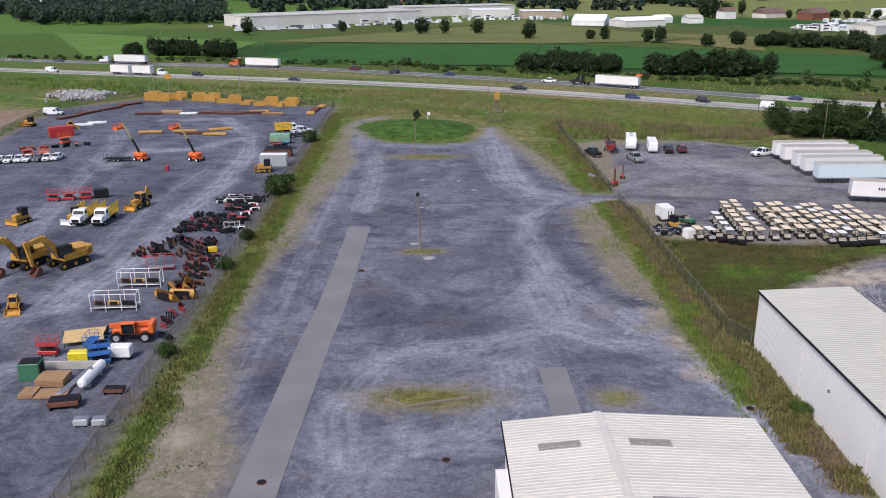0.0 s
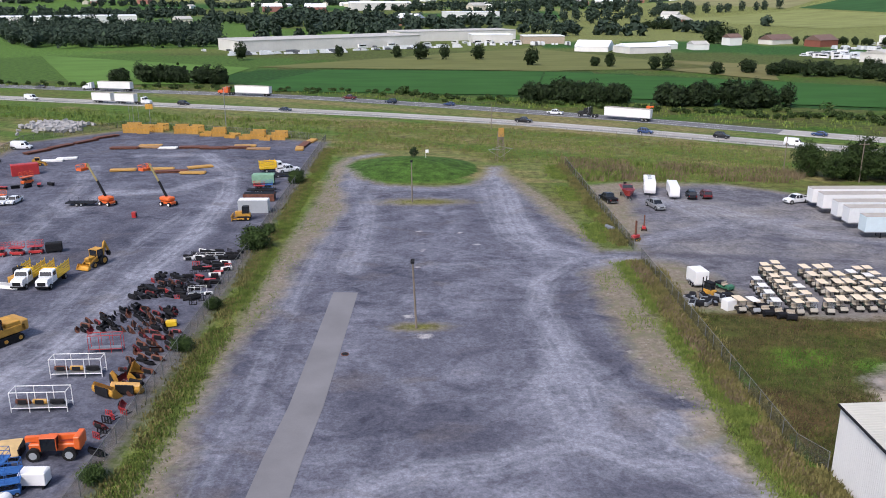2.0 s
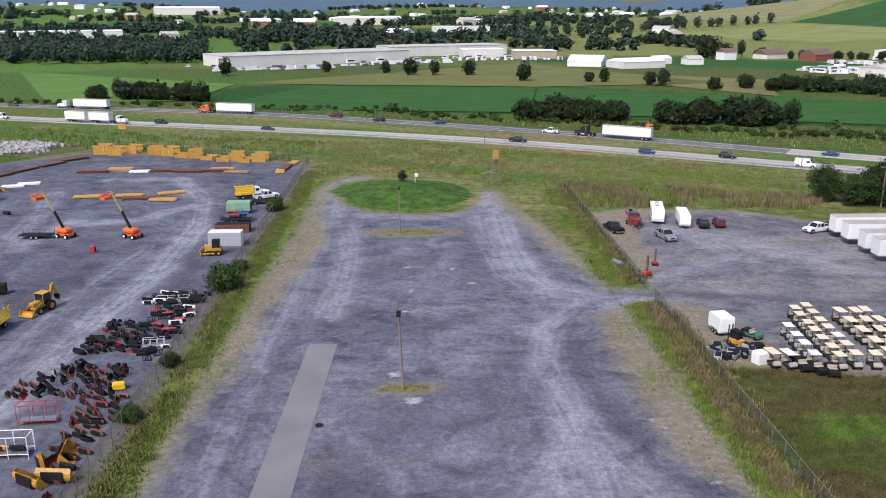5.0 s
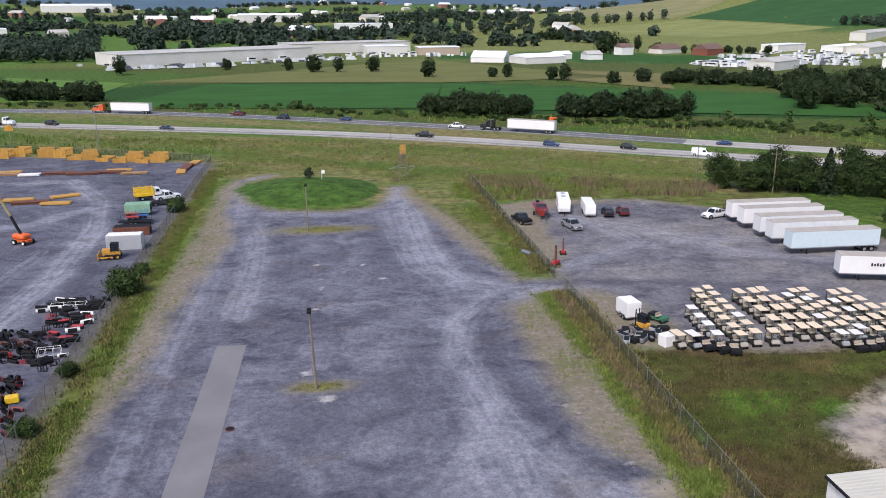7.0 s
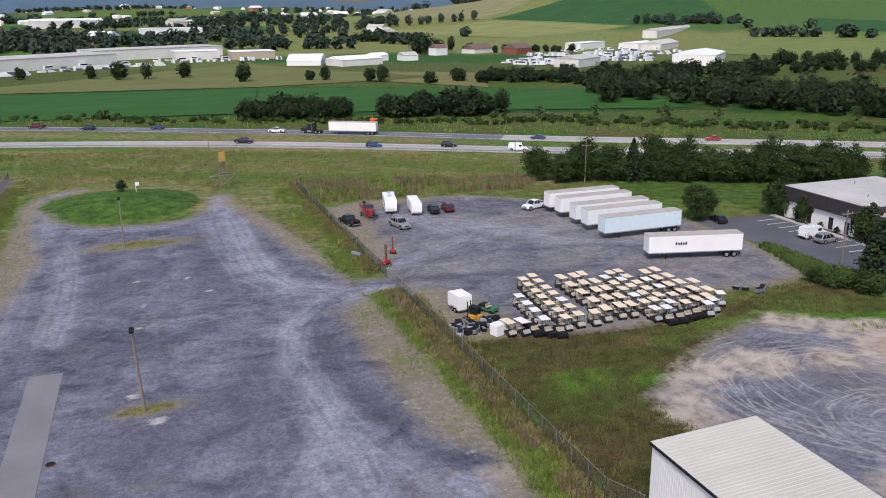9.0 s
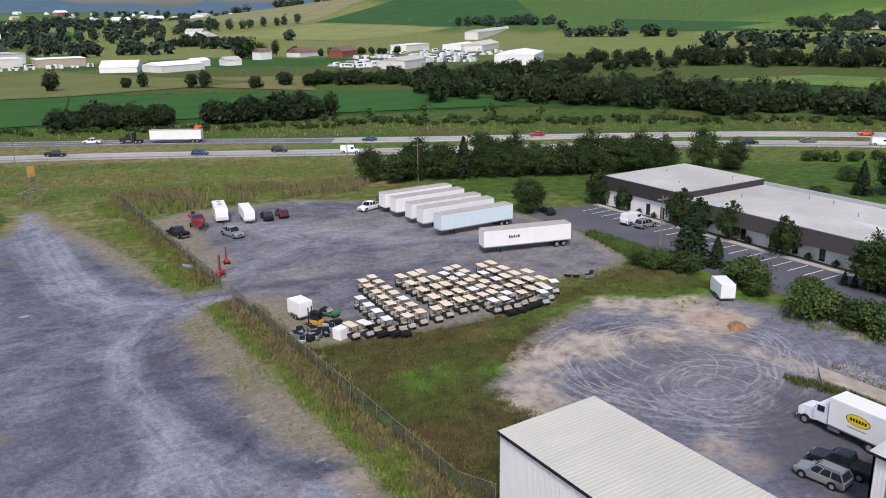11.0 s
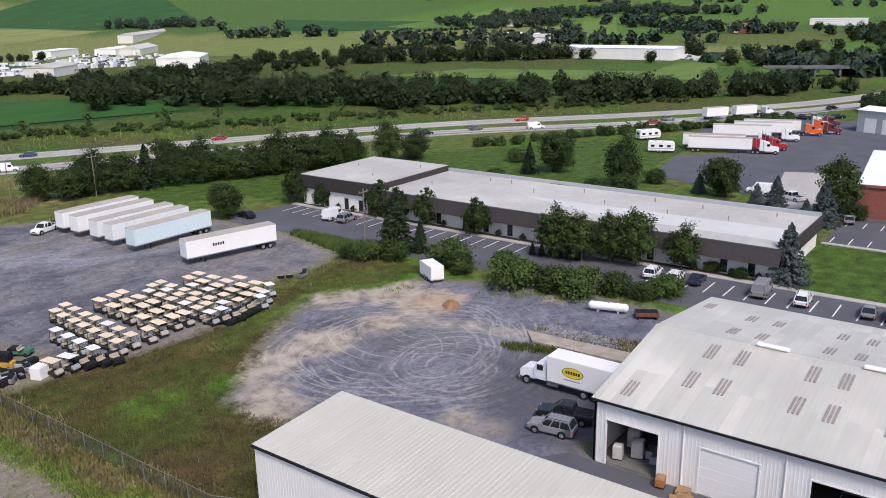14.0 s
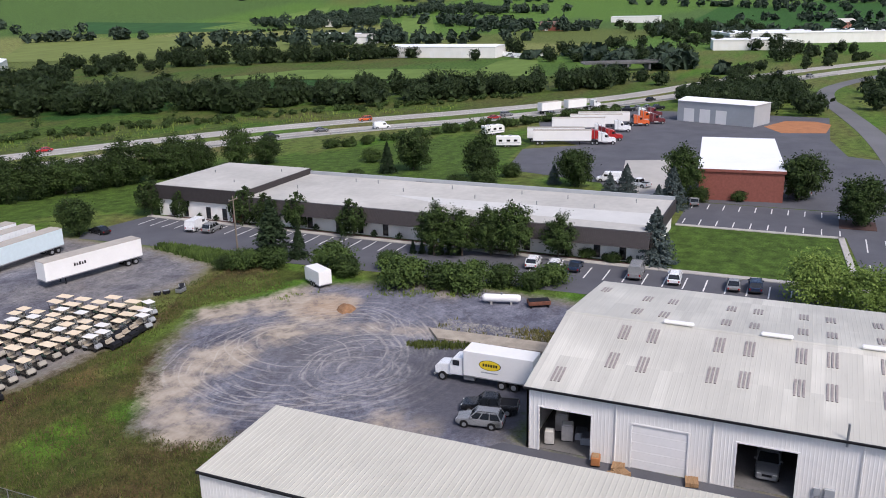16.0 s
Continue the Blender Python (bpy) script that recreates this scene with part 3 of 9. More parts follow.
    gravel = mixc(nt, math_n(nt, "MULTIPLY", dust, 0.85, clamp=True), gravel, (0.315, 0.325, 0.372))
    near = math_n(nt, "SUBTRACT", 1.0, ramp(nt, at("track"), 3.0, 12.0))
    marks = math_n(nt, "MULTIPLY", math_n(nt, "MULTIPLY", ramp(nt, brush, 0.52, 0.66), near), ramp(nt, n_mid, 0.25, 0.6))
    gravel = mixc(nt, math_n(nt, "MULTIPLY", marks, 0.3), gravel, (0.29, 0.30, 0.335))
    packed = math_n(nt, "MULTIPLY", at("packed"), math_n(nt, "ADD", 0.35, math_n(nt, "MULTIPLY", ramp(nt, wisps, 0.35, 0.62), 0.65)))
    gravel = mixc(nt, math_n(nt, "MULTIPLY", packed, 0.85, clamp=True), gravel, (0.045, 0.045, 0.066))
    blot = ramp(nt, noise_n(nt, node(nt, "Mapping", Vector=warp, Scale=(.8, 1.3, 1)).outputs[0], 0.11, 4, 0.55), 0.58, 0.7)
    gravel = mixc(nt, math_n(nt, "MULTIPLY", blot, 0.4), gravel, (0.135, 0.115, 0.105))
    grit = noise_n(nt, pos, 1.3, 5, 0.75)
    gravel = mul(gravel, mixc(nt, ramp(nt, grit, 0.3, 0.7), (0.66, 0.66, 0.67), (1.36, 1.355, 1.34)))
    gravel = mul(gravel, mixc(nt, ramp(nt, n_fine, 0.3, 0.7), (0.78, 0.78, 0.78), (1.23, 1.23, 1.23)))
    white = math_n(nt, "MULTIPLY", ramp(nt, math_n(nt, "ADD", at("spot"), math_n(nt, "MULTIPLY", math_n(nt, "SUBTRACT", grit, 0.5), 1.6)), 0.35, 0.9), 0.75)
    gravel = mixc(nt, white, gravel, (0.50, 0.48, 0.46))
    edge = math_n(nt, "ADD", at("gravel"), math_n(nt, "MULTIPLY", math_n(nt, "SUBTRACT", n_mid, 0.5), 4.5))
    edge = math_n(nt, "ADD", edge, math_n(nt, "MULTIPLY", math_n(nt, "SUBTRACT", grit, 0.5), 3.5))
    rimw = math_n(nt, "SUBTRACT", 1.0, ramp(nt, edge, 0.3, 3.2))
    vg = math_n(nt, "ADD", at("verge"), math_n(nt, "MULTIPLY", math_n(nt, "SUBTRACT", patchy, 0.5), 6.0))
    worn = math_n(nt, "MAXIMUM", math_n(nt, "MULTIPLY", rimw, 0.8), ramp(nt, vg, -2.4, 0.8))
    earth = mixc(nt, ramp(nt, grit, 0.32, 0.68), (0.145, 0.118, 0.083), (0.31, 0.262, 0.192))
    sparse = math_n(nt, "MULTIPLY", ramp(nt, n_mid, 0.47, 0.62), ramp(nt, grit, 0.40, 0.56))
    earth = mixc(nt, math_n(nt, "MULTIPLY", sparse, 0.75), earth, (0.125, 0.14, 0.042))
    gravel = mixc(nt, math_n(nt, "MULTIPLY", worn, 0.85), gravel, earth)
    fleck = math_n(nt, "MULTIPLY", ramp(nt, noise_n(nt, pos, 1.9, 3, 0.7), 0.62, 0.70), worn)
    gravel = mixc(nt, math_n(nt, "MULTIPLY", fleck, 0.55), gravel, (0.46, 0.44, 0.41))
    # turning circle: twin wheel arcs and brushed sweeps round wandering centres, pale dust at the rim
    rings = None
    rc = random.Random(21)
    bend = node(nt, "TexNoise", Vector=pos, Scale=0.09, Detail=2.0).outputs[1]
    bend = node(nt, "VectorMath", props={"operation": "MULTIPLY_ADD"}, i0=bend, i1=(2.4, 2.4, 0.0), i2=pos).outputs[0]
    for cx, cy, fr, seed, lo, hi, m in ((70.5, 90.0, 2.6, 0.0, 3.0, 8.5, 9), (70.0, 96.5, 2.3, 3.0, 8.0, 15.0, 9), (72.0, 100.0, 2.6, 7.0, 12.0, 20.0, 5), (80.0, 97.5, 2.2, 5.0, 7.0, 12.5, 4)):
        off = node(nt, "VectorMath", props={"operation": "SUBTRACT"}, i0=bend, i1=(cx + 1.2, cy + 1.2, 0.0)).outputs[0]
        flat = node(nt, "VectorMath", props={"operation": "MULTIPLY"}, i0=off, i1=(1.0, 1.0, 0.0)).outputs[0]
        rad = node(nt, "VectorMath", props={"operation": "LENGTH"}, i0=flat).outputs["Value"]
        way = node(nt, "SeparateXYZ", Vector=node(nt, "VectorMath", props={"operation": "NORMALIZE"}, i0=flat).outputs[0])
        arc = node(nt, "CombineXYZ", X=math_n(nt, "MULTIPLY", rad, fr), Y=math_n(nt, "MULTIPLY", way.outputs[0], 0.9), Z=math_n(nt, "ADD", math_n(nt, "MULTIPLY", way.outputs[1], 0.9), seed * 11)).outputs[0]
        one = math_n(nt, "MULTIPLY", ramp(nt, noise_n(nt, arc, 1.0, 4, 0.65), 0.50, 0.70), 0.8)
        gate = ramp(nt, noise_n(nt, node(nt, "Mapping", Vector=pos, Location=(seed * 9, seed * 5, 0)).outputs[0], 0.07, 3, 0.6), 0.40, 0.62)
        one = math_n(nt, "MULTIPLY", one, gate)
        rings = one if rings is None else math_n(nt, "MAXIMUM", rings, one)
        for k in range(m):
            r, wide = rc.uniform(lo, hi), rc.uniform(.07, .15)
            shift = (rc.gauss(0, 1.3), rc.gauss(0, 1.3), 0.0)
            d = node(nt, "VectorMath", props={"operation": "DISTANCE"}, i0=flat, i1=shift).outputs["Value"]
            d = math_n(nt, "ABSOLUTE", math_n(nt, "SUBTRACT", math_n(nt, "ABSOLUTE", math_n(nt, "SUBTRACT", d, r)), 0.85))
            line = math_n(nt, "SUBTRACT", 1.0, ramp(nt, d, wide * .5, wide * 2.2))
            g2d = node(nt, "Mapping", Vector=pos, Location=(rc.uniform(-90, 90), rc.uniform(-90, 90), 0)).outputs[0]
            line = math_n(nt, "MULTIPLY", line, ramp(nt, noise_n(nt, g2d, 0.11, 2), 0.46, 0.60))
            rings = math_n(nt, "MAXIMUM", rings, line)
    rings = math_n(nt, "MULTIPLY", rings, ramp(nt, grit, 0.25, 0.55))
    disc = node(nt, "VectorMath", props={"operation": "DISTANCE"}, i0=pos, i1=(74.0, 96.0, 0.0)).outputs["Value"]
    rim = math_n(nt, "ADD", disc, math_n(nt, "MULTIPLY", math_n(nt, "SUBTRACT", n_big, 0.5), 14.0))
    rings = math_n(nt, "MULTIPLY", rings, math_n(nt, "SUBTRACT", 1.0, ramp(nt, rim, 15.0, 26.0)))
    centre = math_n(nt, "SUBTRACT", 1.0, ramp(nt, rim, 4.0, 13.0))
    gravel = mixc(nt, math_n(nt, "MULTIPLY", centre, 0.5), gravel, (0.122, 0.116, 0.120))
    gravel = mixc(nt, math_n(nt, "MULTIPLY", rings, 0.58), gravel, (0.43, 0.405, 0.375))
    dm = ramp(nt, math_n(nt, "ADD", at("dirt"), math_n(nt, "MULTIPLY", math_n(nt, "SUBTRACT", n_mid, 0.5), 6.0)), -1.0, 2.6)
    sand = mixc(nt, ramp(nt, n_mid, 0.3, 0.7), (0.25, 0.205, 0.15), (0.47, 0.40, 0.32))
    loam = node(nt, "VectorMath", props={"operation": "DISTANCE"}, i0=pos, i1=(86.5, 103.0, 0.0)).outputs["Value"]
    loam = math_n(nt, "SUBTRACT", 1.0, ramp(nt, math_n(nt, "ADD", loam, math_n(nt, "MULTIPLY", n_mid, 6.0)), 3.0, 9.0))
    sand = mixc(nt, math_n(nt, "MULTIPLY", loam, 0.7), sand, (0.40, 0.26, 0.15))
    soil = mixc(nt, n_mid, (0.15, 0.10, 0.06), (0.34, 0.25, 0.17))
    sand = mixc(nt, ramp(nt, node(nt, "SeparateXYZ", Vector=pos).outputs[0], -100.0, -112.0), sand, soil)
    sandy = math_n(nt, "MULTIPLY", dm, ramp(nt, math_n(nt, "ADD", math_n(nt, "MULTIPLY", n_mid, .6), math_n(nt, "MULTIPLY", grit, .4)), 0.28, 0.50))
    gravel = mixc(nt, math_n(nt, "MULTIPLY", sandy, 0.9), gravel, sand)
    gravel = mixc(nt, math_n(nt, "MULTIPLY", math_n(nt, "MULTIPLY", rings, dm), 0.35), gravel, (0.55, 0.51, 0.46))
    wet = math_n(nt, "ADD", at("damp"), math_n(nt, "MULTIPLY", math_n(nt, "SUBTRACT", n_mid, 0.5), 4.0))
    wet = math_n(nt, "SUBTRACT", 1.0, ramp(nt, wet, 0.2, 2.2))
    gravel = mixc(nt, math_n(nt, "MULTIPLY", wet, 0.55), gravel, (0.05, 0.052, 0.075))
    tar = ramp(nt, math_n(nt, "ADD", at("paved"), math_n(nt, "MULTIPLY", math_n(nt, "SUBTRACT", n_mid, 0.5), 9.0)), -1.5, 2.5)
    gravel = mixc(nt, math_n(nt, "MULTIPLY", tar, 0.8), gravel, mixc(nt, grit, (0.055, 0.055, 0.068), (0.105, 0.105, 0.122)))
    cover = mixc(nt, ramp(nt, edge, -1.0, 1.2), grass, gravel)
    nt.links.new(cover, b.inputs["Base Color"])
    b.inputs["Roughness"].default_value = 0.95
    b.inputs["Specular IOR Level"].default_value = 0.15
    bp = node(nt, "Bump", Strength=0.5, Distance=0.15, Height=math_n(nt, "ADD", n_fine, n_mid))
    nt.links.new(bp.outputs[0], b.inputs["Normal"])
    tagged(ob, "open valley ground of gravel lots, rough grass and crop fields", "ground", kind="structure")
    return ob


GROUND = ground()


def sheet(name, poly, material, label, category, z=0.04):
    """A laid surface from its outline, standing a little proud of the ground."""
    bm = B()
    top = [bm.verts.new((x, y, z)) for x, y in poly]
    for tri in mathutils.geometry.tessellate_polygon([[Vector((x, y, 0)) for x, y in poly]]):
        bm.faces.new([top[i] for i in tri])
    low = [bm.verts.new((x, y, z - 0.25)) for x, y in poly]
    for i in range(len(poly)):
        j = (i + 1) % len(poly)
        bm.faces.new((top[i], low[i], low[j], top[j]))
    ob = part(name, bm, material, None)
    return tagged(ob, label, category, kind="structure")


def field(label, a, b2, c, d, color, z=0.3, n=20):
    """A crop field with clear edges, draped over the land between four corners."""
    u, v = np.meshgrid(np.linspace(0, 1, n), np.linspace(0, 1, n))
    w = [(1 - u) * (1 - v), u * (1 - v), u * v, (1 - u) * v]
    x, y = (sum(k * q[i] for k, q in zip(w, (a, b2, c, d))) for i in (0, 1))
    pts = np.stack([x, y, height(x, y) + z], -1).reshape(-1, 3)
    i = np.arange(n * n).reshape(n, n)
    faces = np.stack([i[:-1, :-1], i[:-1, 1:], i[1:, 1:], i[1:, :-1]], -1).reshape(-1, 4)
    m = mat("crop_%d_%d" % (color[0] * 1000, color[1] * 1000), color, 0.95, var=0.22, scale=0.03, stretch=(1, 2.5, 1), local=False, spec=0.1)
    o = quads("crop_field", pts, m, faces=faces)
    o.data.polygons.foreach_set("use_smooth", np.ones(len(faces), bool))
    return tagged(o, label, "field", kind="structure")


field("dark green crop field beside the highway", (-92, 392), (44, 372), (62, 478), (-58, 489), (0.035, 0.10, 0.022))
field("dark green crop field beside the highway", (45, 372), (210, 318), (232, 390), (63, 478), (0.035, 0.10, 0.022))
field("light green hay field", (-165, 413), (-106, 420), (-101, 503), (-262, 600), (0.10, 0.185, 0.04))
field("olive-brown dry meadow", (-100, 507), (62, 482), (170, 500), (76, 670), (0.135, 0.145, 0.05))
field("dry tan meadow strip", (129, 490), (171, 430), (200, 520), (148, 557), (0.16, 0.15, 0.06))
field("yellow-green corn field", (446, 610), (503, 497), (768, 680), (640, 800), (0.15, 0.185, 0.055))
field("yellow-green corn field", (524, 458), (668, 458), (752, 548), (516, 486), (0.15, 0.185, 0.055))
field("dark green corn strip on the rise", (495, 1180), (612, 1003), (725, 935), (900, 1350), (0.035, 0.09, 0.03))
field("dark green corn strip on the rise", (737, 812), (860, 626), (945, 686), (822, 900), (0.035, 0.09, 0.03))
field("pale hay field", (302, 1151), (426, 943), (607, 992), (492, 1165), (0.20, 0.22, 0.08))
field("tan stubble field on the hill", (362, 1395), (483, 1188), (900, 1500), (700, 1750), (0.21, 0.205, 0.10))
field("bright green pasture beyond the woods", (366, 348), (395, 215), (456, 228), (430, 330), (0.12, 0.18, 0.045))
field("bright green pasture beyond the woods", (397, 214), (423, 178), (554, 220), (515, 234), (0.12, 0.18, 0.045))
field("bright green hill pasture", (838, 735), (833, 632), (892, 605), (1135, 728), (0.12, 0.19, 0.045))
field("bright green hill pasture", (804, 459), (793, 400), (1083, 537), (1059, 568), (0.12, 0.19, 0.045))


def smooth_line(pts, step=8.0):
    """Points along a rounded line through the given ones."""
    p = [Vector((x, y, 0)) for x, y in pts]
    p = [p[0] * 2 - p[1]] + p + [p[-1] * 2 - p[-2]]
    out = []
    for a, b2, c, d in zip(p, p[1:], p[2:], p[3:]):
        n = max(2, int((c - b2).length / step))
        for k in range(n):
            t = k / n
            out.append(0.5 * (2 * b2 + (c - a) * t + (2 * a - 5 * b2 + 4 * c - d) * t * t + (3 * b2 - a - 3 * c + d) * t ** 3))
    return out + [p[-2]]


def ribbon(name, line, half, material, label, category, z=0.06, off=0.0, kind="structure", parent=None):
    bm = B()
    rows = []
    for i, c in enumerate(line):
        d = (line[min(i + 1, len(line) - 1)] - line[max(i - 1, 0)]).normalized()
        s = Vector((d.y, -d.x, 0))
        e = [c + s * (off + half), c + s * (off - half)]
        hz = float(height(c.x, c.y)) + z
        rows.append([bm.verts.new((p.x, p.y, hz + dz)) for p, dz in ((e[0], -0.3), (e[0], 0), (e[1], 0), (e[1], -0.3))])
    for a, b2 in zip(rows, rows[1:]):
        for k in range(3):
            bm.faces.new((a[k], a[k + 1], b2[k + 1], b2[k]))
    ob = part(name, bm, material, parent)
    if parent is None:
        tagged(ob, label, category, kind=kind)
    return ob


NEAR_LINE = smooth_line([(-620, 505), (-420, 450), (-172, 367), (5, 308), (114, 249), (207, 198), (265, 147), (325, 108), (405, 68), (510, 10), (620, -70), (760, -200)])
FAR_LINE = smooth_line([(-620, 560), (-420, 498), (-192, 411), (-60, 371), (48, 317), (125, 268), (221, 211), (284, 157), (340, 117), (417, 84), (530, 22), (640, -55), (780, -180)])
near_road = ribbon("highway_near", NEAR_LINE, 5.6, M_HWYN, "pale worn concrete carriageway of a divided highway", "road")
WEST = [p for p in FAR_LINE if p.x < 112]
EAST = FAR_LINE[len(WEST) - 1:]
far_road = ribbon("highway_far", WEST, 5.4, M_HWYF, "grey asphalt carriageway of a divided highway", "road")
far_east = ribbon("highway_far_east", EAST, 5.4, M_HWYN, "pale concrete carriageway of a divided highway", "road")
for road, line, cols in ((near_road, NEAR_LINE, M_STRIPE), (far_road, WEST, M_STRIPE), (far_east, EAST, M_STRIPE)):
    for off, wide in ((-3.9, 0.09), (3.9, 0.09)):
        ribbon("edge_line", line, wide, cols, "", "", z=0.075, off=off, parent=road)
    for k in range(2, len(line) - 2, 2):
        ribbon("lane_dash", line[k:k + 2], .08, cols, "", "", z=0.075, parent=road) if -210 < line[k].x < 330 else None

STRIP = sheet("asphalt_strip", [(-18.2, 20), (-14.3, 20), (-12.9, 56.6), (-11.7, 87.5), (-11.0, 98.1), (-10.2, 133.2), (-13.8, 133.4), (-14.7, 98.2), (-15.5, 87.6), (-16.9, 56.7)], M_STRIP, "long pale asphalt strip left in the gravel lot", "pavement")
STUB = sheet("asphalt_stub", [(12.0, 58), (15.1, 58), (14.9, 79.9), (11.9, 79.7)], M_STRIP, "short asphalt strip beside the gravel", "pavement")
PARK = sheet("parking_lot", [(101, 164), (104, 166), (117.6, 163.5), (117.6, 38), (116, 20), (103, 20), (104, 60), (103, 95), (101.5, 120), (102.5, 134)], M_ASPH, "dark asphalt car park with faded white stall lines", "parking lot")
PARK2 = sheet("parking_lot_2", [(146, 66), (146, 38), (124, 36), (119, 10), (150, -20), (164, -20), (164, 66)], M_ASPH, "dark asphalt car park with white stall lines", "parking lot")
YARD = sheet("truck_yard", [(164.5, 73), (166, 82), (176, 87), (184, 112), (212, 117), (222, 104), (236, 119), (262, 128), (300, 116), (300, 86), (296, 40), (250, 40), (225, 36), (200, -20), (164.5, -20)], M_ASPH, "dark asphalt truck yard", "pavement")
PAD = sheet("concrete_pad", [(168.5, 69.5), (167.4, 81), (203.8, 87.2), (208.1, 75.4), (190, 72.4)], M_CPAD, "pale concrete loading pad", "pavement", z=0.08)
M_SLAB = mat("stained_tan_concrete", (0.34, 0.295, 0.235), 0.9, var=0.3, scale=0.6, bump=0.3, local=False)
DOCK = sheet("concrete_apron", [(81.3, 84.7), (83.9, 86.9), (84.7, 69), (81.9, 69)], M_SLAB, "stained tan concrete ramp slab", "pavement", z=0.35)
sheet("asphalt_apron", [(47.7, -30), (60.9, -30), (60.9, 69), (57, 72), (52, 76), (47.7, 81)], M_ASPH, "dark worn asphalt between the warehouses", "pavement", z=.035)

# ---- buildings ----
def ribbed(bm, x0, z0, x1, z1, y0, y1, pitch=0.6, high=0.035):
    """A ribbed steel sheet that runs from (x0, z0) to (x1, z1), its ribs down the slope, along y."""
    n = int((y1 - y0) / pitch)
    d = Vector((x1 - x0, 0, z1 - z0)).normalized()
    up = Vector((-d.z, 0, d.x))
    if up.z < 0:
        up = -up
    prof = []
    for k in range(n):
        y = y0 + k * pitch
        prof += [(y, 0), (y + pitch * 0.7, 0), (y + pitch * 0.78, high), (y + pitch * 0.92, high)]
    prof += [(y1, 0)]
    a = [bm.verts.new((x0 + up.x * h, y, z0 + up.z * h)) for y, h in prof]
    c = [bm.verts.new((x1 + up.x * h, y, z1 + up.z * h)) for y, h in prof]
    for i in range(len(prof) - 1):
        bm.faces.new((a[i], c[i], c[i + 1], a[i + 1]))


def wall_ribs(bm, p, q, z0, z1, pitch=0.3, high=0.014):
    """Ribbed cladding between two plan points; the outside is on the right of the way from p to q."""
    p, q = Vector((*p, 0)), Vector((*q, 0))
    d = (q - p).normalized()
    o = Vector((d.y, -d.x, 0))
    n = max(1, int((q - p).length / pitch))
    pts = []
    for k in range(n):
        s = p + d * ((q - p).length * k / n)
        w = (q - p).length / n
        pts += [s, s + d * w * 0.6, s + d * w * 0.7 + o * high, s + d * w * 0.9 + o * high]
    pts.append(q)
    a = [bm.verts.new((v.x, v.y, z0)) for v in pts]
    c = [bm.verts.new((v.x, v.y, z1)) for v in pts]
    for i in range(len(pts) - 1):
        bm.faces.new((a[i], a[i + 1], c[i + 1], c[i]))


def skylight(parent, x0, x1, y0, y1, zf):
    """Three narrow translucent strips that lie on a roof slope; zf gives the roof's height at x."""
    bm = B()
    lo = [(x0, y0, zf(x0) + 0.02), (x1, y0, zf(x1) + 0.02), (x1, y1, zf(x1) + 0.02), (x0, y1, zf(x0) + 0.02)]
    frustum(bm, lo, [(a, b2, c + 0.07) for a, b2, c in lo])
    return part("skylight", bm, M_SKYL, parent, "dull grey fibreglass skylight")


# the gable-roofed shed beside the lot
def near_shed():
    t = thing("metal_shed", "low metal shed with a cream ribbed gable roof", "building")
    x0, x1, xr, y0, y1, ze, zr = 6.2, 28.2, 14.4, 5.0, 60.6, 4.6, 5.4
    bm = B(); box(bm, x0 + .35, x1 - .35, y0, y1 - .35, 0, ze - .05); part("wall", bm, M_WALLW, t, "white metal wall")
    bm = B()
    for y in (y1 - .35,):
        frustum(bm, [(x0 + .35, y, ze - .05), (x1 - .35, y, ze - .05), (x1 - .35, y - .15, ze - .05), (x0 + .35, y - .15, ze - .05)], [(xr - .1, y, zr - .06), (xr + .1, y, zr - .06), (xr + .1, y - .15, zr - .06), (xr - .1, y - .15, zr - .06)])
    part("gable", bm, M_WALLW, t)
    for a, za, c, zc in ((x0, ze, xr, zr), (xr, zr, x1, ze)):
        bm = B(); ribbed(bm, a, za, c, zc, y0, y1, 0.42, 0.055); part("roof", bm, M_ROOFW, t, "cream ribbed steel roof slope")
    bm = B(); box(bm, xr - .35, xr + .35, y0, y1 + .02, zr + .02, zr + .09, .03); part("ridge_cap", bm, M_ROOFW, t)
    bm = B(); box(bm, x0 - .1, x0 + .02, y0, y1, ze - .2, ze - .02); part("gutter", bm, M_DARK, t, "dark gutter")
    bm = B(); box(bm, x0 - .9, x0 + .3, 40, 55.5, 3.0, 3.15); box(bm, x0 - .9, x0 - .8, 40, 55.5, 0, 3.0); part("lean_to", bm, M_WALLW, t)
    zf1 = lambda x: ze + (zr - ze) * (x - x0) / (xr - x0)
    zf2 = lambda x: zr + (ze - zr) * (x - xr) / (x1 - xr)
    for y in (55.9, 48.0, 40.0, 32.0):
        for k in range(3):
            skylight(t, 8.8, 12.2, y - .55 + k * .37, y - .28 + k * .37, zf1)
            skylight(t, 16.2, 19.6, y - .55 + k * .37, y - .28 + k * .37, zf2)


near_shed()


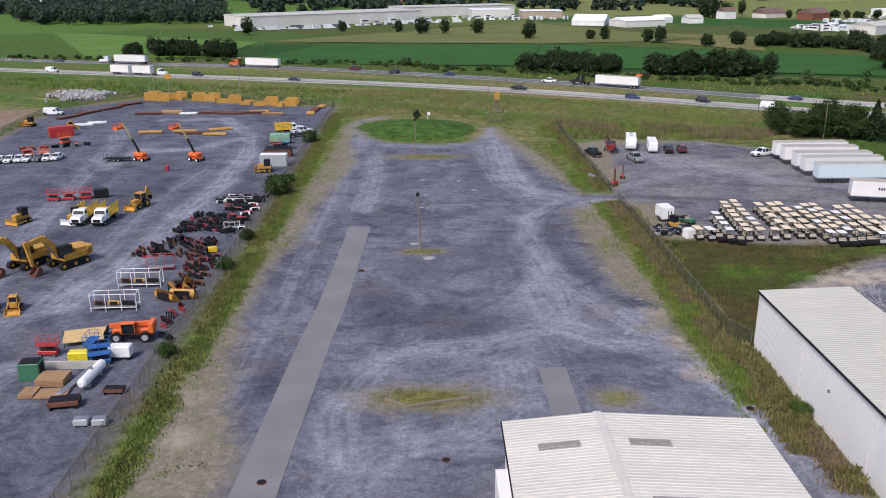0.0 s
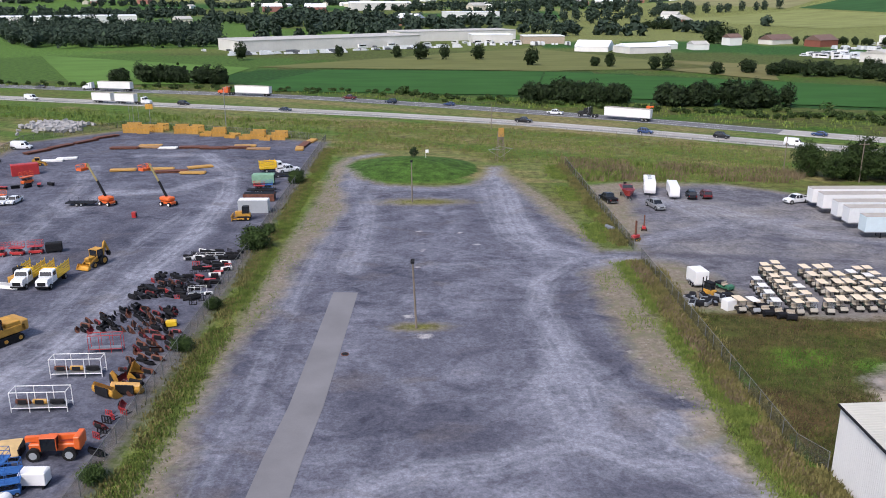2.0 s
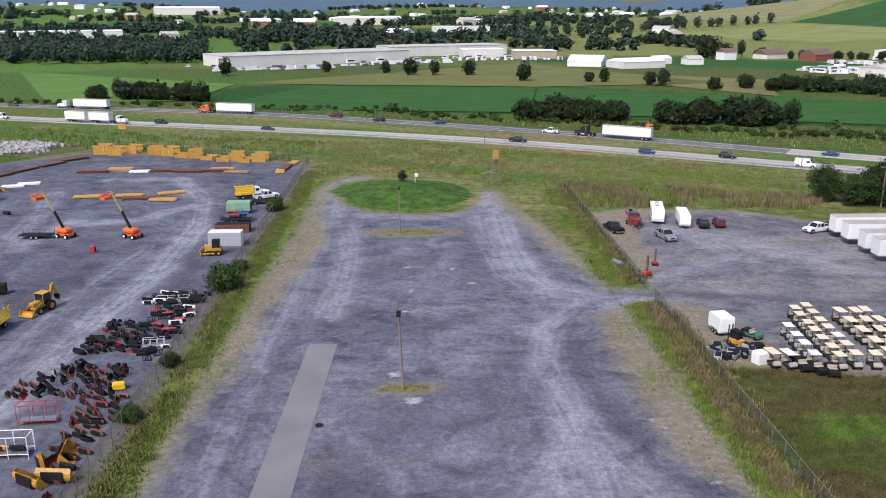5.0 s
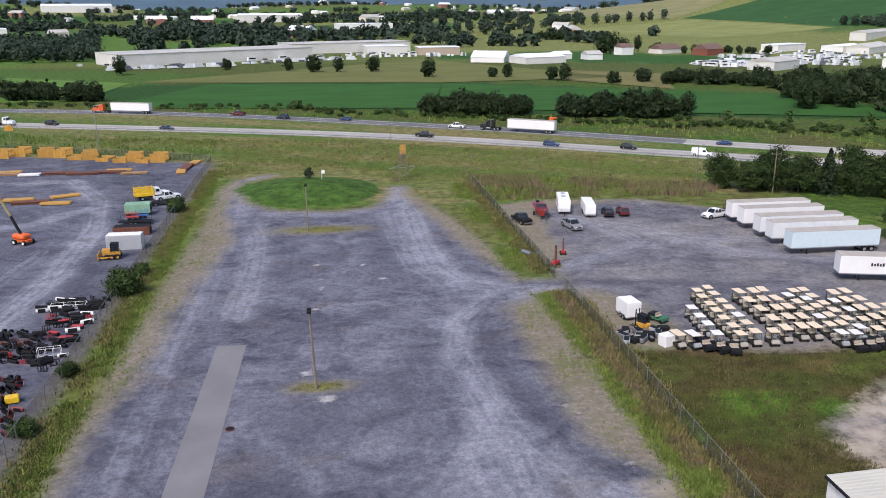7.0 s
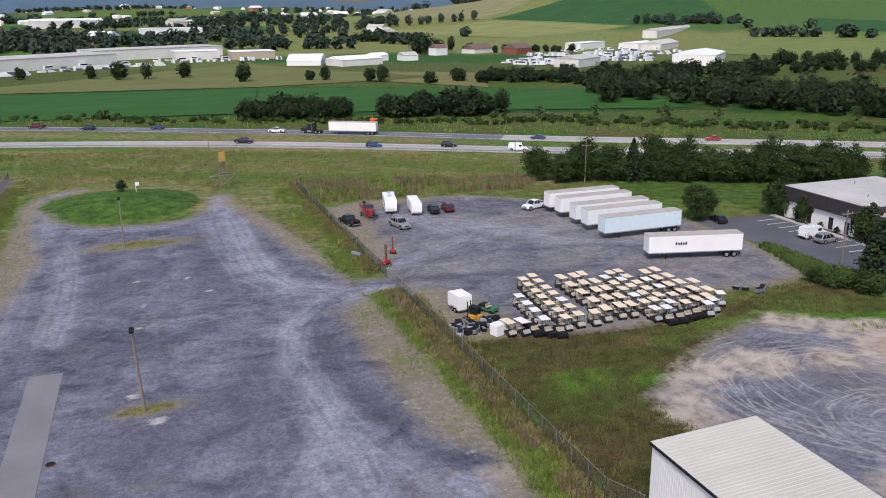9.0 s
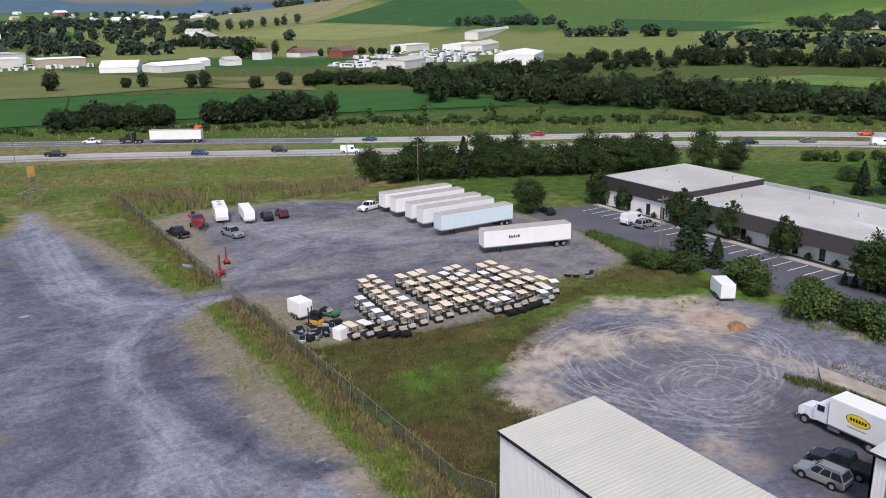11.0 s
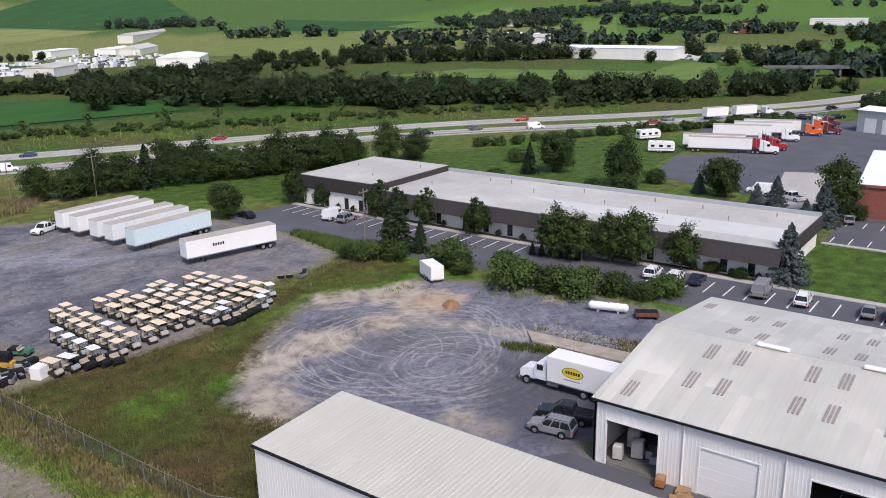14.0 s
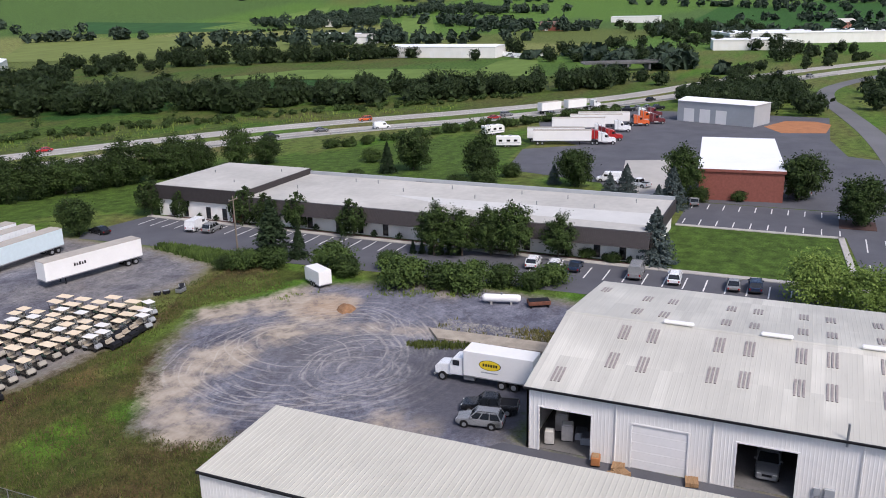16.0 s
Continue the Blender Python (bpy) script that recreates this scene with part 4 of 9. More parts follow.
def long_shed():
    t = thing("warehouse", "long white metal warehouse with a grey ribbed roof", "building")
    x0, x1, y0, y1, zw, ze = 37.3, 47.4, -30.0, 84.3, 7.0, 7.35
    bm = B()
    wall_ribs(bm, (x0, y1), (x0, y0), 0, zw); part("wall", bm, M_WALLW, t, "white ribbed metal wall")
    bm = B(); wall_ribs(bm, (x1, y1), (x0, y1), 0, zw); part("wall", bm, M_WALLW, t)
    bm = B(); wall_ribs(bm, (x1, y0), (x1, y1), 0, ze); part("wall", bm, M_WALLW, t)
    bm = B(); wall_ribs(bm, (x0, y0), (x1, y0), 0, zw); part("wall", bm, M_WALLW, t)
    bm = B(); frustum(bm, [(x0, y1 - .02, zw - .02), (x1, y1 - .02, zw - .02), (x1, y1 - .1, zw - .02), (x0, y1 - .1, zw - .02)], [(x0, y1 - .02, zw), (x1, y1 - .02, ze), (x1, y1 - .1, ze), (x0, y1 - .1, zw)]); part("gable", bm, M_WALLW, t)
    bm = B(); ribbed(bm, x0 - .15, zw + .08, x1 + .15, ze + .08, y0, y1 + .15, 0.42, 0.024); part("roof", bm, M_ROOFL, t, "weathered grey ribbed roof")
    bm = B(); box(bm, x0 - .3, x0 - .1, y0, y1 + .1, zw - .12, zw + .06, .02); part("gutter", bm, M_DARK, t, "dark gutter")
    for y in (72, 58, 44, 30, 16):
        bm = B(); rod(bm, (x0 - .12, y, 0.1), (x0 - .12, y, zw), .05, 6); part("downpipe", bm, M_WALLW, t)
    bm = B(); rod(bm, (x0 - .02, 66, 4.2), (x0 - .2, 66, 4.2), .16, 8); part("wall_lamp", bm, M_STEEL, t)


long_shed()


# concrete darkened to stand for the shade inside the open bays
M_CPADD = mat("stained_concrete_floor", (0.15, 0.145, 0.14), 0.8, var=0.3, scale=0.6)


def big_shed():
    t = thing("warehouse", "wide white metal warehouse with open roller doors", "building")
    x0, x1, xr, y0, y1, ze, zr = 61.0, 91.6, 75.0, -40.0, 66.6, 6.35, 8.45
    doors = [(60.6, 65.4, 4.4, True), (52.2, 57.0, 4.3, False), (43.6, 48.3, 4.3, True), (30, 35, 4.3, False), (18, 23, 4.3, False)]
    y, th = y1, 0.22
    for d0, d1, dz, is_open in sorted(doors, reverse=True):
        bm = B(); wall_ribs(bm, (x0, y), (x0, d1), 0, ze); box(bm, x0 + .01, x0 + th, d1, y, 0, ze); part("wall", bm, M_WALLW, t, "white ribbed metal wall")
        bm = B(); wall_ribs(bm, (x0, d1), (x0, d0), dz, ze); box(bm, x0 + .01, x0 + th, d0, d1, dz, ze); part("wall", bm, M_WALLW, t)
        bm = B()
        for a, c in ((d0 - .12, d0 + .02), (d1 - .02, d1 + .12)):
            box(bm, x0 - .05, x0 + .1, a, c, 0, dz + .1)
        box(bm, x0 - .05, x0 + .1, d0, d1, dz - .02, dz + .12); part("door_frame", bm, M_WHITE, t)
        if not is_open:
            door = tagged(new("roller_door"), "closed white sectional door")
            door.parent = t
            for k in range(5):
                bm = B(); box(bm, x0 + .06, x0 + .14, d0 + .03, d1 - .03, dz * k / 5 + .01, dz * (k + 1) / 5 - .01, .015); part("panel", bm, M_WHITE, door)
        y = d0
    bm = B(); wall_ribs(bm, (x0, y), (x0, y0), 0, ze); part("wall", bm, M_WALLW, t)
    for a, za, c, zc in ((x0, ze, xr, zr), (xr, zr, x1, ze)):
        bm = B()
        frustum(bm, [(a, y1, 0), (c, y1, 0), (c, y1 - th, 0), (a, y1 - th, 0)], [(a, y1, za - .05), (c, y1, zc - .05), (c, y1 - th, zc - .05), (a, y1 - th, za - .05)]); part("gable", bm, M_WALLW, t)
    bm = B(); box(bm, x1 - th, x1, y0, y1, 0, ze); part("wall", bm, M_WALLW, t)
    bm = B(); box(bm, x0, x1, y0 - th, y0, 0, ze); part("wall", bm, M_WALLW, t)
    bm = B(); ribbed(bm, x0 - .35, ze - .02, xr, zr, y0, y1 + .2, 0.42, 0.009); part("roof", bm, M_ROOFB, t, "weathered grey ribbed roof slope")
    bm = B(); ribbed(bm, xr, zr, x1 + .35, ze - .02, y0, y1 + .2, 0.42, 0.009); part("roof", bm, M_ROOFB, t)
    bm = B(); box(bm, x0 - .5, x0 - .33, y0, y1 + .2, ze - .2, ze + .0, .02); part("gutter", bm, M_DARK, t, "dark gutter")
    bm = B(); frustum(bm, [(xr - .35, y0, zr - .03), (xr + .35, y0, zr - .03), (xr + .35, y1 + .22, zr - .03), (xr - .35, y1 + .22, zr - .03)], [(xr - .06, y0, zr + .045), (xr + .06, y0, zr + .045), (xr + .06, y1 + .22, zr + .045), (xr - .06, y1 + .22, zr + .045)]); part("ridge_cap", bm, M_ROOFB, t)
    for a, c in ((53.9, 56.9), (44.8, 47.7), (36, 39), (27, 30)):
        bm = B(); box(bm, xr - .28, xr + .28, a, c, zr + .1, zr + .45, .12); part("ridge_vent", bm, M_WHITE, t, "white ridge ventilator")
    f1 = lambda x: ze + (zr - ze) * (x - x0) / (xr - x0)
    f2 = lambda x: zr + (ze - zr) * (x - xr) / (x1 - xr)
    spots = [(a, c, f, y) for a, c, f in ((65.7, 68.3, f1), (71.0, 73.6, f1), (77.5, 79.8, f2), (83.9, 86.2, f2)) for y in (60.2, 57.4, 51.2, 48.5, 44.0, 41.4, 37.0, 34.2, 30, 27.2, 23, 20.2)]
    for a, c, f, y in spots + [(62.2, 64.6, f1, 64.4), (86.2, 88.4, f2, 65.4)]:
        for k in range(3):
            skylight(t, a, c, y - .5 + k * .36, y - .3 + k * .36, f)
    for y in (58.4, 50.2, 38.9):
        bm = B(); rod(bm, (x0 - .12, y, .1), (x0 - .12, y, ze - .1), .06, 6); part("downpipe", bm, M_WALLW, t)
    bm = B(); rod(bm, (x0 - .25, 40.2, ze - .6), (x0 - .25, 40.2, ze + 1.4), .1, 8); part("flue", bm, M_STEEL, t, "steel flue pipe")
    # dark floor and added near-black inner walls give the bays their shade
    bm = B(); box(bm, x0 + .3, x1 - .3, 10, y1 - .3, 0.0, 0.06); part("slab", bm, M_CPADD, t, "concrete floor slab darkened for the shade in the bays")
    for ya, yb in ((57.6, 57.8), (50.5, 50.7), (41.5, 41.7)):
        bm = B(); box(bm, x0 + .3, 71.2, ya, yb, .06, ze - .1); part("partition", bm, M_SHADE, t, "near-black inner wall added to darken the bay")
    bm = B(); box(bm, 71.0, 71.2, 41.8, y1 - .4, .06, ze - .1); part("partition", bm, M_SHADE, t)
    bm = B(); box(bm, x0 - .35, x0 - .05, 40.6, 41.4, .6, 1.7, .03); box(bm, x0 - .25, x0 - .05, 41.7, 42.2, .9, 1.6, .02); part("electric_box", bm, M_GREYW, t, "grey electric box")


big_shed()


def window(parent, x, y0, y1, z0, z1):
    w = new("window"); w.parent = parent
    bm = B()
    box(bm, x - .06, x + .05, y0 - .08, y1 + .08, z0 - .08, z0); box(bm, x - .06, x + .05, y0 - .08, y1 + .08, z1, z1 + .08)
    box(bm, x - .06, x + .05, y0 - .08, y0, z0, z1); box(bm, x - .06, x + .05, y1, y1 + .08, z0, z1)
    part("frame", bm, M_FASCIA, w)
    bm = B(); box(bm, x - .03, x + .02, y0, y1, z0, z1); part("pane", bm, M_GLASS, w, "dark window pane")


M_ROOFW2 = mat("newer_white_membrane", (0.55, 0.545, 0.52), 0.7, var=0.08, scale=0.3)


def office():
    t = thing("office_building", "long low white office with dark brown fascia and flat roof", "building")
    x0, x1 = 120.0, 143.0
    # raised block
    bm = B(); box(bm, x0, x1, 141.8, 162.0, 0, 4.6); part("wall", bm, M_WALLW, t, "white painted block wall")
    bm = B(); box(bm, x0 - .6, x1 + .3, 141.2, 162.6, 3.5, 6.2, .05); part("fascia", bm, M_FASCIA, t, "dark brown metal fascia")
    bm = B(); box(bm, x0 - .35, x1 + .1, 141.5, 162.3, 6.15, 6.26); part("roof", bm, M_ROOFM, t, "flat pale membrane roof")
    # low wing
    bm = B(); box(bm, x0 + .6, x1, 66.4, 141.8, 0, 4.0); part("wall", bm, M_WALLW, t)
    bm = B()
    n = 250
    for k in range(n):
        y = 66.0 + (141.6 - 66.0) * k / n
        frustum(bm, [(x0 - 1.6, y, 2.9), (x0 - 1.6, y + .25, 2.9), (x0 + .6, y + .25, 2.9), (x0 + .6, y, 2.9)], [(x0 - .2, y, 5.1), (x0 - .2, y + .25, 5.1), (x0 + .4, y + .25, 5.1), (x0 + .4, y, 5.1)])
    box(bm, x0 - 1.45, x0 + .6, 66.0, 141.6, 2.95, 3.2); frustum(bm, [(x0 - 1.5, 66, 3.0), (x0 - 1.5, 141.6, 3.0), (x0 + .6, 141.6, 3.0), (x0 + .6, 66, 3.0)], [(x0 - .15, 66, 5.08), (x0 - .15, 141.6, 5.08), (x0 + .4, 141.6, 5.08), (x0 + .4, 66, 5.08)])
    part("fascia", bm, M_FASCIA, t, "dark brown ribbed metal fascia")
    bm = B(); frustum(bm, [(124.5, 66.6, 5.054), (132.2, 66.6, 5.054), (131.0, 116.5, 5.054), (125.0, 97.5, 5.054)], [(124.5, 66.6, 5.075), (132.2, 66.6, 5.075), (131.0, 116.5, 5.075), (125.0, 97.5, 5.075)]); part("roof_patch", bm, M_ROOFW2, t, "newer whiter membrane patch")
    bm = B(); box(bm, x0 + .3, x1 + .1, 66.2, 141.4, 4.0, 5.05); part("roof", bm, M_ROOFM, t, "flat pale membrane roof")
    bm = B(); box(bm, x1 - .1, x1 + .25, 66.0, 141.4, 3.5, 5.75, .04); part("parapet", bm, M_GREYW, t, "pale grey metal parapet")
    bm = B(); box(bm, x0 - .3, x1 + .25, 65.8, 66.15, 2.9, 5.2, .03); part("fascia", bm, M_FASCIA, t)
    for y in (158.5, 155.4, 150, 146.2, 137.5, 131, 127.5, 121.5, 117, 112, 104, 99, 92, 86, 80.3, 74.4, 70.3):
        window(t, x0 + (0.0 if y > 142 else .6), y - .45, y + .45, .3, 2.4)
    bm = B(); box(bm, x0 - .1, x0 + .3, 142.2, 144.4, 0, 3.4); part("entrance", bm, M_BRICK, t, "brown brick entrance pier")
    for x, y in ((139, 128), (139, 123), (134, 115), (139, 107), (133, 100), (139, 93), (132, 88), (138, 84), (133, 78), (139, 72), (130, 136)):
        bm = B(); rod(bm, (x, y, 5.05), (x, y, 5.75), .09, 6); part("vent_pipe", bm, M_STEEL, t)
    for x, y in ((126, 148), (133, 158), (138, 145)):
        bm = B(); rod(bm, (x, y, 6.25), (x, y, 6.8), .1, 6); part("vent_pipe", bm, M_STEEL, t)
    bm = B(); box(bm, 142.9, 145.6, 113.0, 116.5, 0, 5.2, .05); part("awning", bm, M_FASCIA, t)
    return t


office()
bm = B(); box(bm, 117.7, 119.0, 40, 163.5, -.1, .14, .03)
lone("kerb_walk", bm, M_CONC, "pale concrete walk along the office car park", "pavement", "structure")
bm = B(); box(bm, 119.0, 119.95, 67, 160, -.1, .08)
lone("mulch_bed", bm, mat("brown_mulch", (0.07, 0.035, 0.028), 0.95, var=0.3, scale=4), "dark red mulch bed along the office wall", "ground", "structure")


def flat_building(name, label, x0, x1, y0, y1, h, wall_m, roof_m, turn=0.0, gable=0.0, doors=0, windows=0, z=0.0):
    """A plain block with an overhanging roof, and doors and windows on its side toward -x."""
    t = thing(name, label, "building")
    cx, cy = (x0 + x1) / 2, (y0 + y1) / 2
    t.matrix_basis = pose(cx, cy, z, 0, 0, turn)
    a, c = (x1 - x0) / 2, (y1 - y0) / 2
    bm = B(); box(bm, -a, a, -c, c, -.4 if math.hypot(x0, y0) < 500 else -12, h); part("wall", bm, wall_m, t)
    if gable:
        bm = B(); frustum(bm, [(-a - .3, -c - .3, h), (a + .3, -c - .3, h), (a + .3, c + .3, h), (-a - .3, c + .3, h)], [(-.05, -c - .3, h + gable), (.05, -c - .3, h + gable), (.05, c + .3, h + gable), (-.05, c + .3, h + gable)])
        part("roof", bm, roof_m, t)
    else:
        bm = B(); box(bm, -a - .3, a + .3, -c - .3, c + .3, h, h + .35, .05); part("roof", bm, roof_m, t)
        bm = B(); box(bm, -a - .32, -a - .2, -c - .3, c + .3, h - .15, h + .38); part("trim", bm, wall_m, t)
    for k in range(doors):
        y = c - 2 * c * (k + .75) / (doors + 1.7)
        bm = B(); box(bm, -a - .06, -a + .1, y - 1.8, y + 1.8, 0, min(4.3, h * .7)); part("door", bm, M_WHITE, t, "closed white roller door")
    for k in range(windows):
        y = -c + 2 * c * (k + .5) / windows
        bm = B(); box(bm, -a - .05, -a + .1, y - .7, y + .7, .9, 2.1); part("window", bm, M_GLASS, t)
    return t


brick = flat_building("brick_building", "red brick hall with a bright white flat roof", 167.6, 207.6, 51.0, 67.0, 6.0, M_BRICK, M_ROOFWH, 6, windows=1)
flat_building("truck_garage", "grey metal garage with three white roller doors", 272.9, 284.3, 58.6, 84.6, 6.6, M_GREYW, M_ROOFWH, -21, gable=.8, doors=3)

# ---- trees and plants ----
RNG = np.random.default_rng(5)


def unit(a):
    return a / (np.linalg.norm(a, axis=1, keepdims=True) + 1e-9)


def cards(centres, size, rng, out=None, loose=0.7):
    """Small leaf clumps: four-cornered cards that face outward and up, each turned a little at random."""
    n = len(centres)
    nrm = rng.normal(size=(n, 3))
    if out is not None:
        nrm = out * 0.8 + np.array([0, 0, 0.35]) + nrm * loose
    nrm = unit(nrm)
    a = unit(np.cross(nrm, rng.normal(size=(n, 3))))
    c = np.cross(nrm, a)
    s = (size * rng.uniform(0.5, 1.4, n))[:, None]
    return np.stack([centres - a * s - c * s * .35, centres + a * s * .25 - c * s * .6, centres + a * s + c * s * .3, centres - a * s * .2 + c * s * .65], 1).reshape(-1, 3)


def crown_points(rng, n, rx, rz, zc, clumps, shape="round"):
    """Leaf places and outward directions: sprays of twigs over an uneven, lobed crown."""
    per = max(1, n // clumps)
    if shape == "cone":
        h = rng.uniform(0, 1, clumps) ** 1.25
        ang = rng.uniform(0, math.tau, clumps)
        lng = rx * (1 - h) ** .85 * rng.uniform(.7, 1.12, clumps) + .03 * rx
        u = rng.uniform(0.05, 1, (clumps, per)) ** .6
        side = rng.normal(size=(clumps, per)) * .09 * lng[:, None] * (1.2 - u)
        r = u * lng[:, None]
        x = r * np.cos(ang)[:, None] - side * np.sin(ang)[:, None]
        y = r * np.sin(ang)[:, None] + side * np.cos(ang)[:, None]
        z = zc - rz + 2 * rz * h[:, None] - (.20 * u - .13 * u * u) * rx + rng.normal(size=(clumps, per)) * .022 * rz
        pts = np.stack([x, y, np.maximum(z, .1)], -1).reshape(-1, 3)
        out = unit(np.stack([x, y, .25 * rx + 0 * x], -1).reshape(-1, 3))
        cl = [(np.array([lng[k] * .9 * math.cos(ang[k]), lng[k] * .9 * math.sin(ang[k]), zc - rz + 2 * rz * h[k]]), 0) for k in range(min(30, clumps))]
        return pts, out, cl
    d = unit(rng.normal(size=(clumps, 3)))
    lobes = unit(rng.normal(size=(11, 3)) * np.array([1, 1, .8]))
    bulge = .66 + .42 * np.max(np.clip(d @ lobes.T, 0, 1) ** 5, 1)
    r = rng.uniform(.3, 1.0, clumps) ** .55 * bulge
    taper = 1 - .16 * np.clip(d[:, 2], -.4, 1)
    c = np.stack([d[:, 0] * r * rx * taper, d[:, 1] * r * rx * taper, zc + d[:, 2] * r * rz], 1)
    sz = rng.uniform(.07, .15, clumps) * rx
    g = rng.normal(size=(clumps, per, 3)) * np.array([1, 1, .62])
    reach = rng.uniform(-1.6, 1.9, (clumps, per, 1)) * d[:, None, :]
    if shape == "weep":
        g = rng.normal(size=(clumps, per, 3)) * np.array([.45, .45, .3])
        reach = np.array([0, 0, -1.0]) * (rng.uniform(0, 1, (clumps, per, 1)) * rng.uniform(.2, .62, (clumps, 1, 1)) * rz / sz[:, None, None]) * (np.hypot(d[:, 0], d[:, 1]) > .5)[:, None, None]
    pts = (c[:, None, :] + (g + reach) * sz[:, None, None]).reshape(-1, 3)
    pts[:, 2] = np.maximum(pts[:, 2], .08)
    out = unit((pts - np.array([0, 0, zc - .25 * rz])) / np.array([rx, rx, rz]) + .35 * np.repeat(g.reshape(-1, 3) * .5, 1, 0))
    return pts, out, [(c[k], sz[k]) for k in range(clumps)]


def tree(name, label, height_m, spread, leaf, shape="round", n=2600, clumps=26, seed=1, size=0.26, bare=0.2):
    rng = np.random.default_rng(seed)
    t = thing(name, label, "tree" if name != "bush" else "bush")
    zc = height_m * (0.5 + bare / 2)
    rz = height_m * (0.5 - bare / 2)
    pts, out, cl = crown_points(rng, n, spread / 2, rz, zc, clumps, shape)
    bm = B()
    rad = 0.016 * height_m + 0.04
    rod(bm, (0, 0, -.2), (0.05 * spread * rng.normal() * .3, 0.0, zc * .9), rad, 7, rad * .55)
    if shape == "cone":
        rod(bm, (0, 0, zc * .8), (0, 0, height_m * .97), rad * .6, 6, .02)
    part("trunk", bm, M_BARK, t)
    bm = B()
    for c, cr in cl[:22]:
        z0 = min(c[2], max(height_m * bare * .8, c[2] * rng.uniform(.4, .7)))
        rod(bm, (0, 0, z0), tuple(c), rad * .35, 5, rad * .1)
    part("branch_work", bm, M_BARK, t)
    o = quads("crown", cards(pts, size, rng, out), leaf, t)
    o.data.update()
    return Proto(t)


def grove(name, label, spots, leaf, seed=0, per=150, size=1.0):
    """A far wood: many crowns of leaf clumps in one mesh. spots: x, y, height, spread."""
    rng = np.random.default_rng(seed)
    out = []
    for x, y, h, w in spots:
        z = float(height(x, y))
        slim = rng.uniform(.75, 1.1)
        d = unit(rng.normal(size=(per, 3)) + np.array([0, 0, .35]))
        lobe = unit(rng.normal(size=(9, 3)) * np.array([1, 1, .7]) + np.array([0, 0, .25]))
        near = np.max(np.clip(d @ lobe.T, 0, 1) ** 7, 1)
        r = (.62 + .42 * near) * rng.uniform(.78, 1.03, per)
        pts = d * r[:, None] * np.array([w / 2 * slim, w / 2 * slim, h * .52]) + np.array([0, 0, h * .47])
        pts[:, 2] = np.maximum(pts[:, 2], .1)
        out.append(cards(pts + np.array([x, y, z]), size * rng.uniform(.75, 1.0), rng, d, .5))
        inner = rng.normal(size=(per // 5, 3)) * np.array([w * .13, w * .13, h * .15]) + np.array([x, y, z + h * .4])
        out.append(cards(inner, max(size * 2.2, .1 * w), rng))
    o = quads(name, np.concatenate(out), leaf)
    return tagged(o, label, "woodland", kind="stuff")


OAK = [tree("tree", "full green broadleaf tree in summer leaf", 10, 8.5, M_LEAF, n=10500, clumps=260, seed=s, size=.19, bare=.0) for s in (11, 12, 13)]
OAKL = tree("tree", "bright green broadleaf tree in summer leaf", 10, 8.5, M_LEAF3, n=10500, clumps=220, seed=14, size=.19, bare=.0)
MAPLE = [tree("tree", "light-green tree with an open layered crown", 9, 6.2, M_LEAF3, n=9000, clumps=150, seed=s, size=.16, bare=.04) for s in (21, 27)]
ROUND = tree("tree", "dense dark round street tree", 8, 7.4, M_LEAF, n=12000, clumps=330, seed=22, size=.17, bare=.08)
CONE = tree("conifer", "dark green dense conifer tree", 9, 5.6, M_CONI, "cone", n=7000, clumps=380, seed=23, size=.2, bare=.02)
SPRUCE = tree("blue_spruce", "blue-grey spruce with layered branches", 9, 7.4, M_SPRUCE, "cone", n=11000, clumps=330, seed=24, size=.16, bare=.02)
WEEP = tree("tree", "small weeping tree beside the office wall", 5, 4.4, M_LEAF, "weep", n=6000, clumps=190, seed=25, size=.13, bare=.12)
BUSH = [tree("bush", "broad dense green leafy bush", 4, 5.5, M_LEAF2 if s == 31 else M_LEAF3, n=5200, clumps=200, seed=s, size=.16, bare=0.0) for s in (31, 32)]
WILLOW = tree("tree", "broad bright-green willow at the car park edge", 7.0, 9.5, M_WILLOW, n=9000, clumps=300, seed=37, size=.17, bare=.0)
SHRUB = tree("bush", "small dense dark green shrub", 1.9, 1.7, M_CONI, n=900, clumps=60, seed=33, size=.1, bare=0.0)

rnd = random.Random(4)
belt = "trees behind the trailers"
for i, (x, y, k) in enumerate([(95, 208, 0), (100, 208, 1), (106, 206, 0), (111, 203, 9), (117, 201, 2), (122, 198, 1), (128, 196, 0), (133, 193, 2), (139, 190, 1), (146, 187.5, 0), (152, 185, 2), (158, 182.5, 1), (166, 177, 0), (172, 173, 2), (103, 212, 1), (119, 206, 0), (131, 201, 1), (91, 213, 2)]):
    s = rnd.uniform(.85, 1.2)
    if k == 9:
        CONE.at(x, y, rnd.uniform(0, 360), s=1.15)
    else:
        (OAK[k] if i % 3 else OAKL).at(x, y, rnd.uniform(0, 360), s=s * rnd.uniform(.8, 1.1), sz=s * rnd.uniform(.7, 1.15), group=belt)
for x, y in ((98, 211), (109, 208), (114, 204), (125, 199), (136, 193), (142, 190), (149, 187), (155, 185)):
    BUSH[1].at(x, y, rnd.uniform(0, 360), s=rnd.uniform(.9, 1.3))
ROUND.at(103, 166, 20, s=.92)
ROUND.at(171, 91.5, 50, s=1.1)
ROUND.at(172.5, 46, 110, s=1.25)
ROUND.at(155, 35.6, 200, s=1.15)
ROUND.at(176, 133, 80, s=1.15, sz=1.3)
OAK[1].at(169.3, 112.9, 30, s=.95, sz=1.15)
